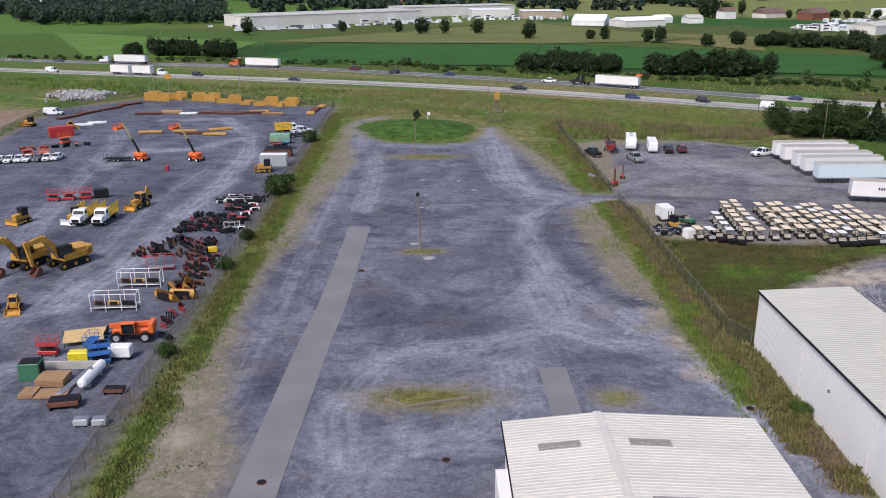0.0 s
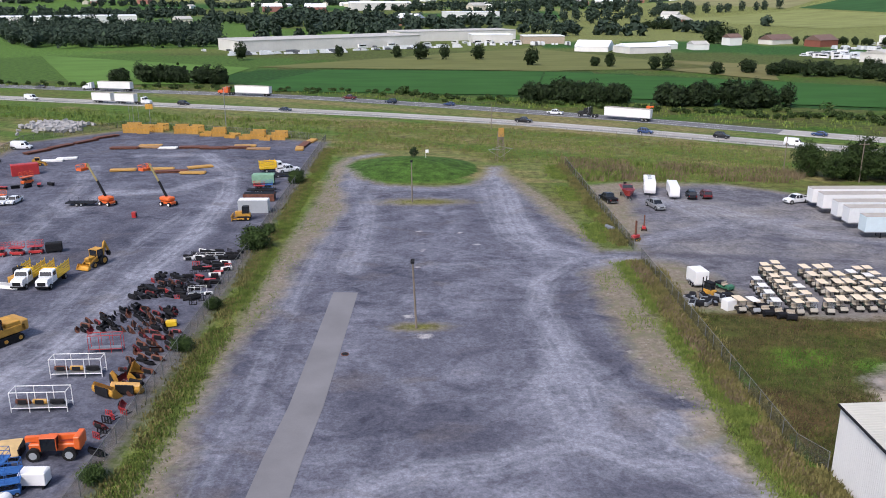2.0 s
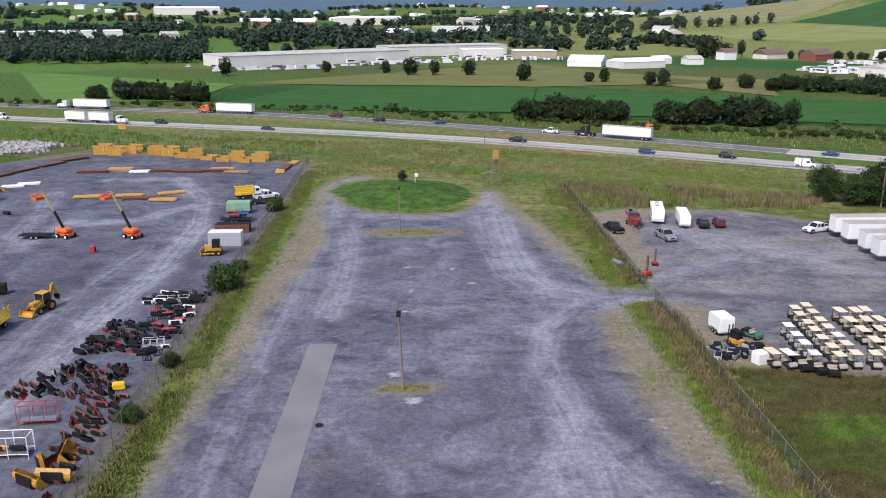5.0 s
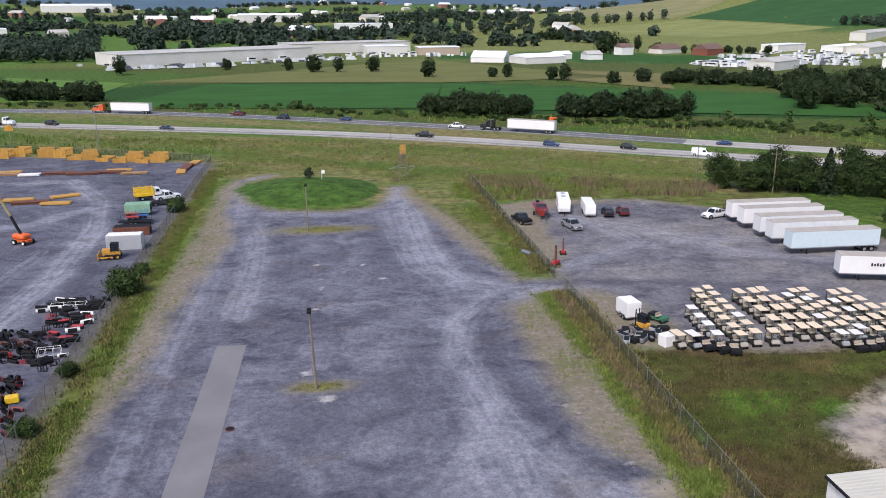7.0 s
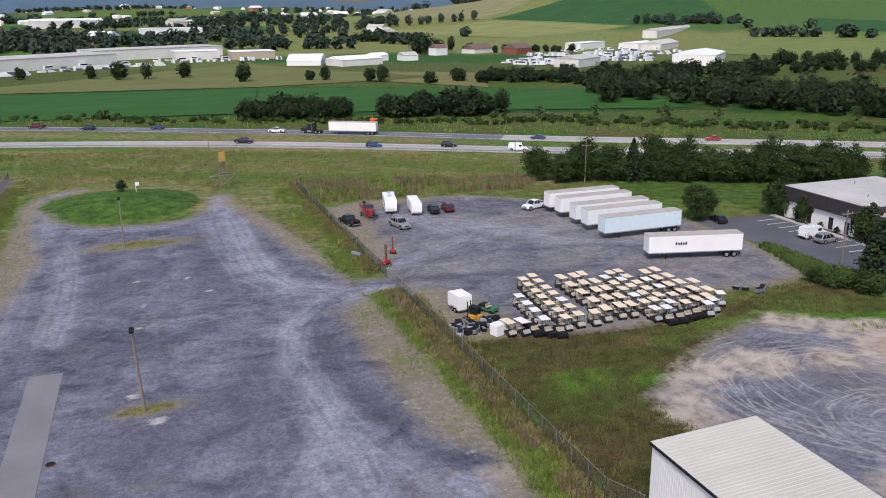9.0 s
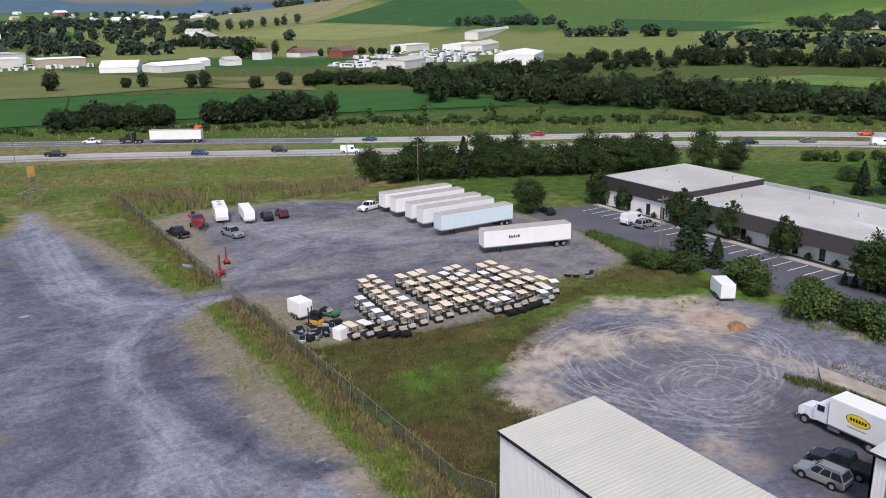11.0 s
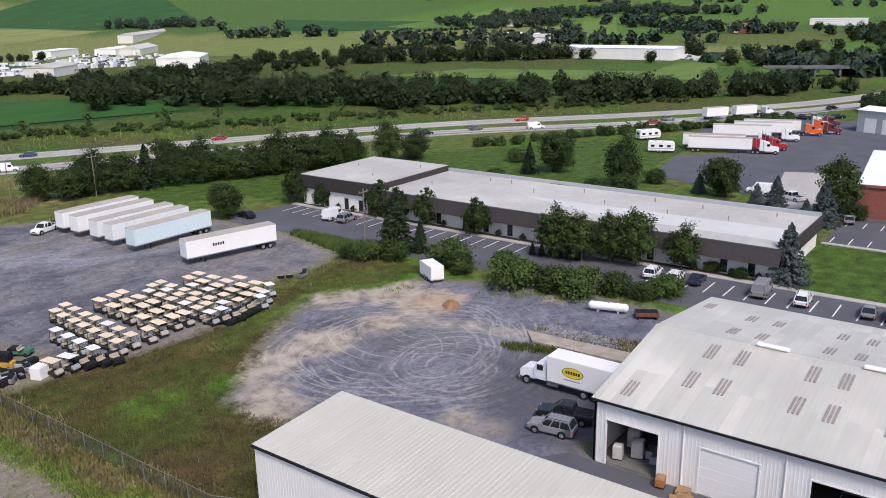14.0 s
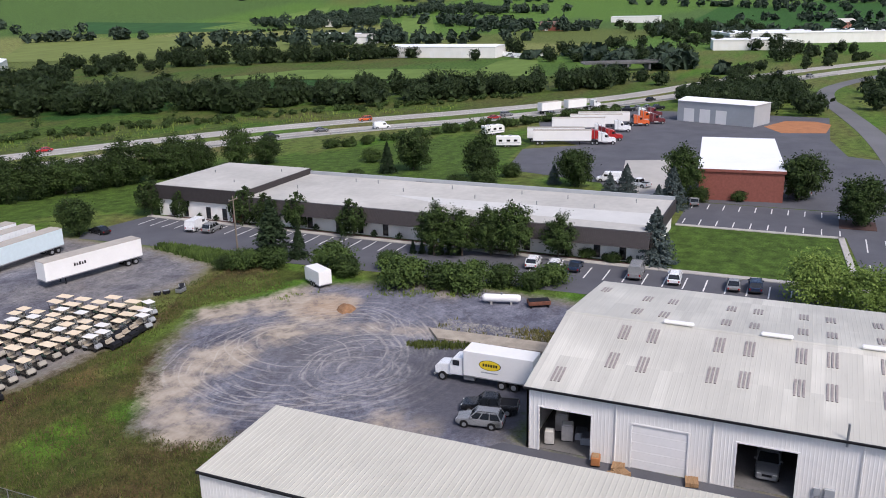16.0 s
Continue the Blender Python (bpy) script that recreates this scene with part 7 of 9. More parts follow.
# highway traffic
def on_road(line, x):
    i = min(range(1, len(line) - 1), key=lambda k: abs(line[k].x - x))
    a, b2 = line[i - 1], line[i + 1]
    d = (b2 - a).normalized()
    return line[i].x + (x - line[i].x), line[i].y + (x - line[i].x) * d.y / d.x, math.degrees(math.atan2(d.y, d.x)), Vector((d.y, -d.x, 0))


def drive(proto, line, x, lane, back=False):
    px, py, turn, s = on_road(line, x)
    return proto.at(px + s.x * lane, py + s.y * lane, turn + (180 if back else 0), z=.07)


HT = semi_trailer("white semi-trailer on the highway")
ST = semi_trailer("short white trailer of a double road train", 8.7)
for x, lane, kind, col in ((31, -1.9, "pickup", "black"), (68, 1.9, "suv", "blue"), (87, -1.9, "suv", "black"), (105, 1.9, "van", "white"), (-52, 1.9, "sedan", "navy"), (-95, -1.9, "suv", "black"), (-160, 1.9, "van", "white"), (185, -1.9, "pickup", "white"), (208, 1.9, "suv", "black"), (222, -1.9, "sedan", "grey"), (236, 1.9, "van", "white"), (266, 1.9, "sedan", "red"), (272, -1.9, "suv", "silver"), (330, 1.9, "sedan", "black"), (440, 1.9, "suv", "silver")):
    drive(car(kind, col, col + " " + {"suv": "suv", "van": "panel van"}.get(kind, kind) + " driving on the highway"), NEAR_LINE, x, lane)
for x, lane, kind, col in ((-33, -1.9, "pickup", "darkred"), (-14, 1.9, "suv", "navy"), (7, -1.9, "sedan", "blue"), (46, 1.9, "pickup", "white"), (-175, 1.9, "sedan", "grey"), (120, 1.9, "sedan", "blue"), (166, -1.9, "sedan", "red"), (250, 1.9, "suv", "orange"), (420, -1.9, "sedan", "silver"), (455, 1.9, "suv", "black")):
    drive(car(kind, col, {"darkred": "dark red"}.get(col, col) + " " + kind + " on the far carriageway"), FAR_LINE, x, lane, True)
for x, col in ((-140, "white"), (-76, "orange"), (66, "black")):
    drive(HT, FAR_LINE, x + 3, 1.9, True)
    drive(tractor(col, col + " semi tractor hauling on the highway"), FAR_LINE, x - 9.5, 1.9, True)
for x in (-122, 290):
    drive(ST, NEAR_LINE, x - 5, 1.9); drive(ST, NEAR_LINE, x + 5, 1.9)
    drive(tractor("white", "white day-cab tractor hauling twin trailers", True), NEAR_LINE, x + 12.4, 1.9)

# ---- the equipment yard ----
def tracks(t, half, gauge, r=.4, w=.5, z=0.0):
    """Two crawler tracks, each a belt with its rollers."""
    for sy in (-1, 1):
        pts = [(half * math.copysign(1, math.cos(a)) + r * math.cos(a) - math.copysign(r, math.cos(a)), r + r * math.sin(a)) for a in [k * math.tau / 16 + .01 for k in range(16)]]
        bm = B(); prism(bm, pts, sy * gauge - w / 2, sy * gauge + w / 2); o = part("track", bm, M_DARK, t, "steel crawler track")
        for x in (-half + r, 0, half - r):
            bm = B(); rod(bm, (x, sy * gauge - w / 2 - .03, r), (x, sy * gauge + w / 2 + .03, r), r * .5, 8); part("roller", bm, M_YEL, o)


def cab(t, x0, x1, y0, y1, z0, z1, body):
    bm = B(); box(bm, x0 + .04, x1 - .04, y0 + .04, y1 - .04, z0, z1 - .06); part("cab_glass", bm, M_GLASS, t)
    bm = B(); box(bm, x0 - .05, x1 + .05, y0 - .05, y1 + .05, z1 - .08, z1, .03); part("cab_roof", bm, body, t)
    for x in (x0, x1):
        for y in (y0, y1):
            bm = B(); rod(bm, (x, y, z0), (x, y, z1), .05, 5); part("cab_post", bm, body, t)


def beam(t, name, p, q, w, h, body, h2=None):
    """A box girder from p to q in the plane of x and z."""
    p, q = Vector(p), Vector(q)
    d = (q - p).normalized()
    u = Vector((-d.z, 0, d.x))
    h2 = h2 or h
    y = Vector((0, w / 2, 0))
    bm = B(); frustum(bm, [p - y - u * h / 2, p + y - u * h / 2, p + y + u * h / 2, p - y + u * h / 2], [q - y - u * h2 / 2, q + y - u * h2 / 2, q + y + u * h2 / 2, q - y + u * h2 / 2])
    return part(name, bm, body, t, bevel=.02)


def scoop(bm, w, r, z=0.0, x=0.0, m=None):
    """A bucket shell: a curved plate with two cheeks."""
    n0 = len(bm.verts)
    arc = [(x - r * math.sin(a), z + r - r * math.cos(a)) for a in [k * math.pi / 6 for k in range(6)]]
    outer = [(x + r * .9, z)] + arc
    inner = [(px + (.05 if k else 0), pz + .05) for k, (px, pz) in enumerate(outer)]
    prism(bm, outer + inner[::-1], -w / 2, w / 2)
    for sy in (-1, 1):
        prism(bm, outer, sy * w / 2 - .03, sy * w / 2 + .03)
    if m is not None:
        bmesh.ops.transform(bm, matrix=m, verts=bm.verts[n0:] if n0 else bm.verts[:])
    return bm


def excavator():
    t = thing("excavator", "large yellow excavator with folded boom", "excavator")
    tracks(t, 2.2, 1.2, .48, .65)
    bm = B(); box(bm, -1.2, 1.2, -.9, .9, .5, 1.0, .05); part("undercarriage", bm, M_DARK, t)
    bm = B(); box(bm, -2.6, 1.5, -1.4, 1.4, 1.05, 1.95, .08); part("house", bm, M_YEL, t)
    bm = B(); box(bm, -3.0, -2.0, -1.4, 1.4, 1.05, 2.35, .15); part("counterweight", bm, M_YEL2, t)
    bm = B(); box(bm, -2.1, -.4, -1.3, 1.3, 1.95, 2.4, .06); part("engine_cover", bm, M_YEL, t)
    cab(t, .1, 1.6, .35, 1.35, 1.5, 3.1, M_DARK)
    beam(t, "boom", (1.1, 0, 1.9), (3.2, 0, 4.6), .55, .8, M_YEL); beam(t, "boom_tip", (3.2, 0, 4.6), (5.4, 0, 4.3), .5, .75, M_YEL, .5)
    beam(t, "stick", (5.6, 0, 4.7), (5.1, 0, 1.3), .4, .6, M_YEL, .35)
    bm = B(); rod(bm, (1.8, .3, 1.6), (3.2, .3, 3.9), .09, 6); rod(bm, (3.6, 0, 5.0), (5.6, 0, 4.9), .08, 6); part("hydraulic_ram", bm, M_STEEL, t)
    bm = B(); scoop(bm, 1.3, .65, .05, 4.9); part("bucket", bm, M_RUST, t, "worn brown digging bucket")
    return Proto(t)


def dozer(label="yellow crawler dozer with blade", blade=M_YEL):
    t = thing("bulldozer", label, "bulldozer")
    tracks(t, 1.35, .8, .42, .45)
    bm = B(); box(bm, -1.3, 1.5, -.55, .55, .6, 1.35, .06); part("hull", bm, M_YEL, t)
    bm = B(); box(bm, .2, 1.6, -.5, .5, 1.3, 1.75, .08); part("hood", bm, M_YEL, t)
    cab(t, -1.0, .15, -.6, .6, 1.35, 2.7, M_DARK)
    bm = B(); prism(bm, [(2.1, .1), (2.25, .12), (2.12, .6), (2.3, 1.1), (2.15, 1.1), (1.98, .6)], -1.45, 1.45); part("blade", bm, blade, t)
    for sy in (-1, 1):
        beam(t, "push_arm", (0, sy * .0 + .0, .5), (2.1, 0, .4), .12, .2, M_YEL).location.y = sy * 1.08
    return Proto(t)


def backhoe():
    t = thing("backhoe_loader", "yellow backhoe loader with raised arm", "backhoe")
    bm = B(); box(bm, -1.2, 2.0, -.5, .5, .7, 1.35, .06); part("chassis", bm, M_YEL, t)
    bm = B(); box(bm, .6, 2.2, -.45, .45, 1.3, 1.75, .08); part("hood", bm, M_YEL, t)
    cab(t, -.9, .6, -.75, .75, 1.2, 2.75, M_YEL)
    axle(t, 1.5, .85, .5, .35, M_YEL); axle(t, -.6, .85, .75, .5, M_YEL)
    bm = B(); scoop(bm, 2.3, .45, .15, 3.1); part("loader_bucket", bm, M_YEL, t)
    for sy in (-1, 1):
        beam(t, "loader_arm", (.5, 0, 1.6), (2.8, 0, .6), .12, .25, M_YEL).location.y = sy * .7
    beam(t, "boom", (-1.4, 0, .9), (-2.1, 0, 3.3), .3, .4, M_YEL); beam(t, "stick", (-2.1, 0, 3.4), (-2.9, 0, 1.6), .25, .35, M_YEL)
    bm = B(); scoop(bm, .6, .4, 0, 0, pose(-3.0, 0, 1.1, 0, 60, 0)); part("bucket", bm, M_DARK, t)
    return Proto(t)


def telehandler():
    t = thing("telehandler", "orange telescopic handler on big tyres", "telehandler")
    bm = B(); box(bm, -2.6, 2.2, -.6, .6, .75, 1.5, .08); part("chassis", bm, M_ORANGE, t)
    bm = B(); box(bm, -1.6, .9, -1.15, -.55, .8, 1.75, .08); part("engine_pod", bm, M_ORANGE, t)
    cab(t, -.6, .9, .35, 1.15, 1.1, 2.45, M_ORANGE)
    beam(t, "boom", (-2.4, 0, 2.05), (2.6, 0, 1.8), .45, .5, M_ORANGE); beam(t, "boom_head", (2.6, 0, 1.8), (3.2, 0, .9), .4, .35, M_DARK)
    bm = B(); box(bm, -2.7, -2.1, -.9, .9, 1.0, 2.3, .08); part("counterweight", bm, M_ORANGE, t)
    for sy in (-1, 1):
        bm = B(); box(bm, 3.15, 4.3, sy * .45 - .06, sy * .45 + .06, .25, .31); part("fork", bm, M_DARK, t)
    bm = B(); box(bm, 3.05, 3.18, -.75, .75, .3, 1.1); part("carriage", bm, M_DARK, t)
    axle(t, 1.6, 1.05, .66, .45, M_GREYW); axle(t, -1.7, 1.05, .66, .45, M_GREYW)
    return Proto(t)


M_OLIVE = mat("faded_olive_boom", (.3, .25, .1), .5, var=.25)


def boom_lift(label="orange boom lift with its arm raised"):
    t = thing("boom_lift", label, "boom lift")
    bm = B(); box(bm, -1.5, 1.5, -.7, .7, .45, .95, .06); part("base", bm, M_ORANGE, t)
    bm = B(); box(bm, -1.7, 1.2, -.95, .95, 1.0, 1.9, .25); part("turntable", bm, M_ORANGE, t, "orange engine housing")
    beam(t, "boom", (-.4, 0, 1.9), (-2.2, 0, 4.9), .34, .46, M_DARK, .38); beam(t, "fly_boom", (-2.1, 0, 4.7), (-4.6, 0, 8.4), .26, .32, M_OLIVE)
    beam(t, "jib", (-4.6, 0, 8.4), (-5.2, 0, 7.2), .2, .24, M_ORANGE)
    bm = B()
    for x in (-6.6, -5.2):
        for y in (-1.1, 1.1):
            rod(bm, (x, y, 6.9), (x, y, 8.0), .05, 5)
    for z in (7.45, 8.0):
        rod(bm, (-6.6, -1.1, z), (-6.6, 1.1, z), .05, 5); rod(bm, (-5.2, -1.1, z), (-5.2, 1.1, z), .05, 5); rod(bm, (-6.6, -1.1, z), (-5.2, -1.1, z), .05, 5); rod(bm, (-6.6, 1.1, z), (-5.2, 1.1, z), .05, 5)
    box(bm, -6.6, -5.2, -1.1, 1.1, 6.8, 7.3, .04); part("basket", bm, M_ORANGE, t, "orange work basket")
    axle(t, 1.1, .95, .45, .4, M_CANW); axle(t, -1.1, .95, .45, .4, M_CANW)
    return Proto(t)


def stake_truck():
    t = thing("stake_truck", "white cab truck with a yellow stake bed", "truck", "stake-bed trucks")
    p = PAINT["white"]
    bm = B(); prism(bm, [(1.9, .6), (3.6, .6), (3.6, 1.4), (3.3, 1.65), (1.9, 1.8)], -.95, .95, (1.1, .15)); part("hood", bm, p, t, bevel=.06)
    bm = B(); prism(bm, [(.5, .8), (2.0, .8), (2.0, 1.8), (1.7, 2.5), (.5, 2.6)], -1.05, 1.05, (1.8, .12)); part("cab", bm, p, t, bevel=.05)
    bm = B(); frustum(bm, [(1.96, -.9, 1.85), (2.06, -.9, 1.85), (2.06, .9, 1.85), (1.96, .9, 1.85)], [(1.72, -.8, 2.4), (1.82, -.8, 2.4), (1.82, .8, 2.4), (1.72, .8, 2.4)]); part("windscreen", bm, M_GLASS, t)
    for sy in (-1, 1):
        bm = B(); box(bm, .8, 1.6, sy * 1.0 - .05, sy * 1.0 + .05, 1.8, 2.35); part("side_window", bm, M_GLASS, t)
    bm = B(); box(bm, 3.5, 3.63, -.6, .6, .8, 1.35); part("grille", bm, M_DARK, t)
    bm = B(); box(bm, 3.45, 3.7, -1.0, 1.0, .5, .75, .04); part("bumper", bm, M_DARK, t)
    bm = B(); box(bm, -3.6, .4, -1.15, 1.15, 1.0, 1.2); part("bed", bm, M_STAKE, t, "yellow steel bed")
    for sy in (-1, 1):
        for k in range(4):
            bm = B(); box(bm, -3.6, .4, sy * 1.12 - .03, sy * 1.12 + .03, 1.3 + .38 * k, 1.56 + .38 * k); part("stake_board", bm, M_STAKE, t)
        for x in (-3.5, -2.2, -.9, .3):
            bm = B(); box(bm, x - .05, x + .05, sy * 1.16 - .03, sy * 1.16 + .03, 1.1, 2.95); part("stake_post", bm, M_STAKE, t)
    for k in range(4):
        bm = B(); box(bm, .32, .4, -1.1, 1.1, 1.3 + .38 * k, 1.56 + .38 * k); part("stake_board", bm, M_STAKE, t)
    bm = B(); box(bm, -3.6, 3.2, -.4, .4, .6, .95); part("chassis", bm, M_DARK, t)
    axle(t, 2.75, .9, .45, .28); axle(t, -2.1, .85, .45, .5)
    return Proto(t)


def skid_steer(label="yellow compact track loader"):
    t = thing("skid_steer", label, "loader")
    tracks(t, .95, .7, .32, .4)
    bm = B(); box(bm, -1.2, .8, -.5, .5, .5, 1.3, .08); part("body", bm, M_YEL, t)
    cab(t, -.5, .6, -.48, .48, 1.1, 2.05, M_YEL)
    for sy in (-1, 1):
        beam(t, "arm", (-1.1, 0, 1.5), (1.6, 0, .6), .12, .25, M_YEL).location.y = sy * .68
    bm = B(); scoop(bm, 1.8, .4, .03, 1.9); part("bucket", bm, M_YEL, t)
    return Proto(t)


def trench_box(label, L=5.0, h=2.2):
    t = thing("trench_box", label, "trench box", "trench shields")
    for sy in (-1, 1):
        bm = B(); box(bm, -L / 2, L / 2, sy * 1.9 - .06, sy * 1.9 + .06, 0, h, .02); wall = part("side_wall", bm, M_YEL2, t, "yellow steel side wall")
        rib = None
        for k in range(5):
            x = -L / 2 + .1 + k * (L - .2) / 4
            if rib is None:
                bm = B(); box(bm, -.08, .08, -.06, .06, 0, h); rib = part("rib", bm, M_YEL, wall); rib.matrix_basis = pose(x, sy * 2.0, 0)
            else:
                again(rib, pose(x, sy * 2.0, 0), wall)
        bm = B(); box(bm, -L / 2, L / 2, sy * 1.97 - .03, sy * 1.97 + .03, h * .45, h * .58); part("rail", bm, M_YEL, wall)
    for x in (-L / 2 + .3, L / 2 - .3):
        for z in (.5, h - .4):
            bm = B(); rod(bm, (x, -1.9, z), (x, 1.9, z), .14, 8); part("spreader", bm, M_YEL2, t)
    return Proto(t)


def plate_stack(label, L, W, n, material):
    t = thing("plate_stack", label, "steel plates")
    r = random.Random(int(L * 10 + n))
    for k in range(n):
        bm = B(); box(bm, -L / 2, L / 2, -W / 2, W / 2, .08 + .1 * k, .17 + .1 * k, .02)
        o = part("plate", bm, material, t)
        o.matrix_basis = pose(r.uniform(-.2, .2), r.uniform(-.1, .1), 0, 0, 0, r.uniform(-2, 2))
    for x in (-L * .35, L * .35):
        bm = B(); box(bm, x - .1, x + .1, -W / 2, W / 2, 0, .08); part("bearer", bm, M_WOOD, t)
    return Proto(t)


def attachment(kind, material, label):
    t = thing("loader_" + kind, label, "attachment", "loader attachments")
    if kind == "bucket":
        bm = B(); scoop(bm, 1.9, .42); part("shell", bm, material, t)
        bm = B(); box(bm, .36, .46, -.95, .95, 0, .05); part("cutting_edge", bm, M_STEEL, t)
        bm = B(); box(bm, -.5, -.4, -.6, .6, .15, .75, .02); part("mount", bm, M_DARK, t)
    elif kind == "fork":
        bm = B()
        for y in (-.6, -.2, .2, .6):
            box(bm, -.05, .05, y - .05, y + .05, 0, .95)
        box(bm, -.04, .06, -.65, .65, .85, .95); box(bm, -.04, .06, -.65, .65, 0, .1); part("frame", bm, material, t)
        for y in (-.4, .4):
            bm = B(); box(bm, .05, 1.2, y - .06, y + .06, .02, .08); part("tine", bm, M_DARK, t)
    elif kind == "auger":
        bm = B(); rod(bm, (-.9, 0, .2), (.9, 0, .2), .06, 6)
        for k in range(8):
            x = -.7 + k * .2
            rod(bm, (x, 0, .22), (x + .04, 0, .22), .2, 8)
        part("screw", bm, material, t)
        bm = B(); box(bm, .8, 1.2, -.2, .2, .05, .5, .04); part("drive", bm, M_DARK, t)
    elif kind == "sweeper":
        bm = B(); rod(bm, (0, -.9, .35), (0, .9, .35), .33, 10); part("brush", bm, M_DARK, t)
        bm = B(); box(bm, -.45, .3, -.95, .95, .6, .75, .04); part("hood", bm, material, t)
    else:
        bm = B(); scoop(bm, 1.8, .38); part("lower_jaw", bm, material, t)
        for y in (-.5, .5):
            bm = B(); scoop(bm, .3, .36, 0, 0, pose(.35, y, .85, 0, 150, 0)); part("grapple_claw", bm, material, t)
    return Proto(t)


EXC = excavator(); EXC.at(-53.9, 115.4, -122, s=1.12); EXC.at(-59.8, 115.2, -112, s=1.12, label="large yellow excavator parked beside another")
DZ = dozer(); DZ.at(-35.6, 174.6, 184)
dozer("yellow crawler loader with white blade", M_WHITE).at(-61.6, 137.4, 255)
dozer("small yellow crawler dozer on gravel").at(-71.0, 137.5, 245)
backhoe().at(-53.5, 147.0, 250)
TH = telehandler(); TH.at(-35.4, 88.6, 183)
BL = boom_lift(); BL.at(-53.5, 186.0, -30); BL.at(-66.2, 186.6, -26)
ST2 = stake_truck(); ST2.at(-60.5, 138.2, -91); ST2.at(-56.8, 138.1, -91)
SK = skid_steer(); SK.at(-53.8, 98.0, -75); SK.at(-57.2, 98.4, -70); SK.at(-99, 228, 20, label="yellow track loader by the dirt lot")
dozer("yellow dozer in the dirt lot").at(-112, 232, 160)

r2 = random.Random(9)
TB = [trench_box("yellow steel trench box on gravel", L, h) for L, h in ((4.0, 2.4), (4.6, 2.8), (3.6, 1.1))]
for x, y, k in ((-92.5, 280, 1), (-88, 278.5, 0), (-84.3, 281.5, 0), (-77, 279, 0), (-72.3, 277.8, 0), (-67.6, 273.5, 2), (-63.8, 273, 0), (-59.2, 270, 2), (-54.5, 267.6, 2), (-51, 268.4, 0), (-48.0, 266, 2), (-44.2, 266.4, 0)):
    TB[k].at(x, y, r2.uniform(-14, 10))
PL = [plate_stack("stack of rusty brown steel road plates", 7.5, 2.2, 5, M_RUST), plate_stack("stack of long pale timber mats", 6.5, 2.0, 4, M_WOOD), plate_stack("stack of yellow steel panels", 6.0, 2.2, 4, M_YEL2), plate_stack("low stack of white steel panels", 5.0, 2.0, 4, M_WHITE)]
for x, y, k, a in ((-85, 251, 0, 2), (-79, 252.5, 1, 0), (-73, 251, 3, 3), (-66, 252, 0, 2), (-60, 250.5, 0, -3), (-54, 251.5, 0, 0), (-47.5, 249.5, 1, 4), (-52, 254, 2, 2), (-79, 255, 2, 4), (-75, 221, 2, 10), (-62.5, 219, 0, 6), (-57, 224.5, 2, 25), (-57, 217.5, 2, 0), (-66, 222, 2, 5), (-95, 236, 3, 15), (-97.5, 233, 3, 12), (-34.3, 262, 2, 80), (-35.5, 256, 0, 85), (-36, 250, 2, 95), (-100, 262, 0, 60), (-104, 254, 0, 62), (-97, 270, 0, 50), (-107, 246, 0, 60)):
    PL[k].at(x, y, a)

ATT = [attachment("bucket", M_DARK, "black loader bucket lying on gravel"), attachment("bucket", M_RUST, "worn brown loader bucket on gravel"), attachment("fork", M_DARK, "black pallet fork frame on gravel"), attachment("grapple", M_DARK, "black grapple bucket on gravel"), attachment("auger", M_RUST, "rusty auger drill on gravel"), attachment("sweeper", M_RED, "red-hooded sweeper brush on gravel"), attachment("bucket", M_YEL, "yellow excavator bucket on gravel"), attachment("fork", M_RED, "red pallet fork frame on gravel"), attachment("sweeper", M_DARK, "black sweeper brush on gravel"), attachment("bucket", M_WHITE, "white loader bucket on gravel"), attachment("fork", M_TEAL, "teal pallet fork frame on gravel"), attachment("bucket", mat("faded_dark_red", (.22, .03, .032), .6, var=.3), "faded red loader bucket on gravel")]


def heap(n, poly, kinds, seed, turn=20):
    x, y = scatter(n * 6, poly, seed)
    r = random.Random(seed)
    put = []
    for a, c in zip(x, y):
        if len(put) >= n:
            break
        if all((a - p) ** 2 + (c - q) ** 2 > .8 for p, q in put):
            put.append((float(a), float(c)))
            ATT[r.choice(kinds)].at(float(a), float(c), turn + r.gauss(0, 18), s=r.uniform(.6, .95))


heap(52, [(-45.5, 118.5), (-33.5, 119), (-34, 126), (-41, 128), (-46, 122)], [0, 0, 1, 3, 2, 1, 11, 0], 91, 40)
heap(36, [(-42.5, 131), (-36.5, 131), (-36, 139), (-41.5, 142)], [0, 2, 3, 8, 11, 0, 1, 7], 92, 60)
heap(44, [(-36.5, 130), (-31.8, 128), (-31.8, 150), (-37.5, 147)], [8, 2, 0, 0, 7, 0, 3, 9, 8, 2, 0, 5], 93, 90)
heap(40, [(-37, 119), (-32, 119), (-31.8, 101), (-34.5, 101)], [1, 1, 11, 1, 0], 94, 55)
heap(9, [(-33.8, 100), (-31.4, 100), (-31.2, 88), (-32.8, 88)], [7, 0, 2, 7, 11], 95, 70)
heap(24, [(-40, 149), (-31.5, 149), (-31.5, 153), (-39, 154)], [3, 0, 8, 9, 9, 2, 0], 96, 90)
for x, y, a in ((-34.5, 103.2, 30), (-33.4, 105.6, 10), (-35.0, 101.0, 60), (-33.0, 101.6, 85)):
    ATT[6].at(x, y, a, s=1.7)


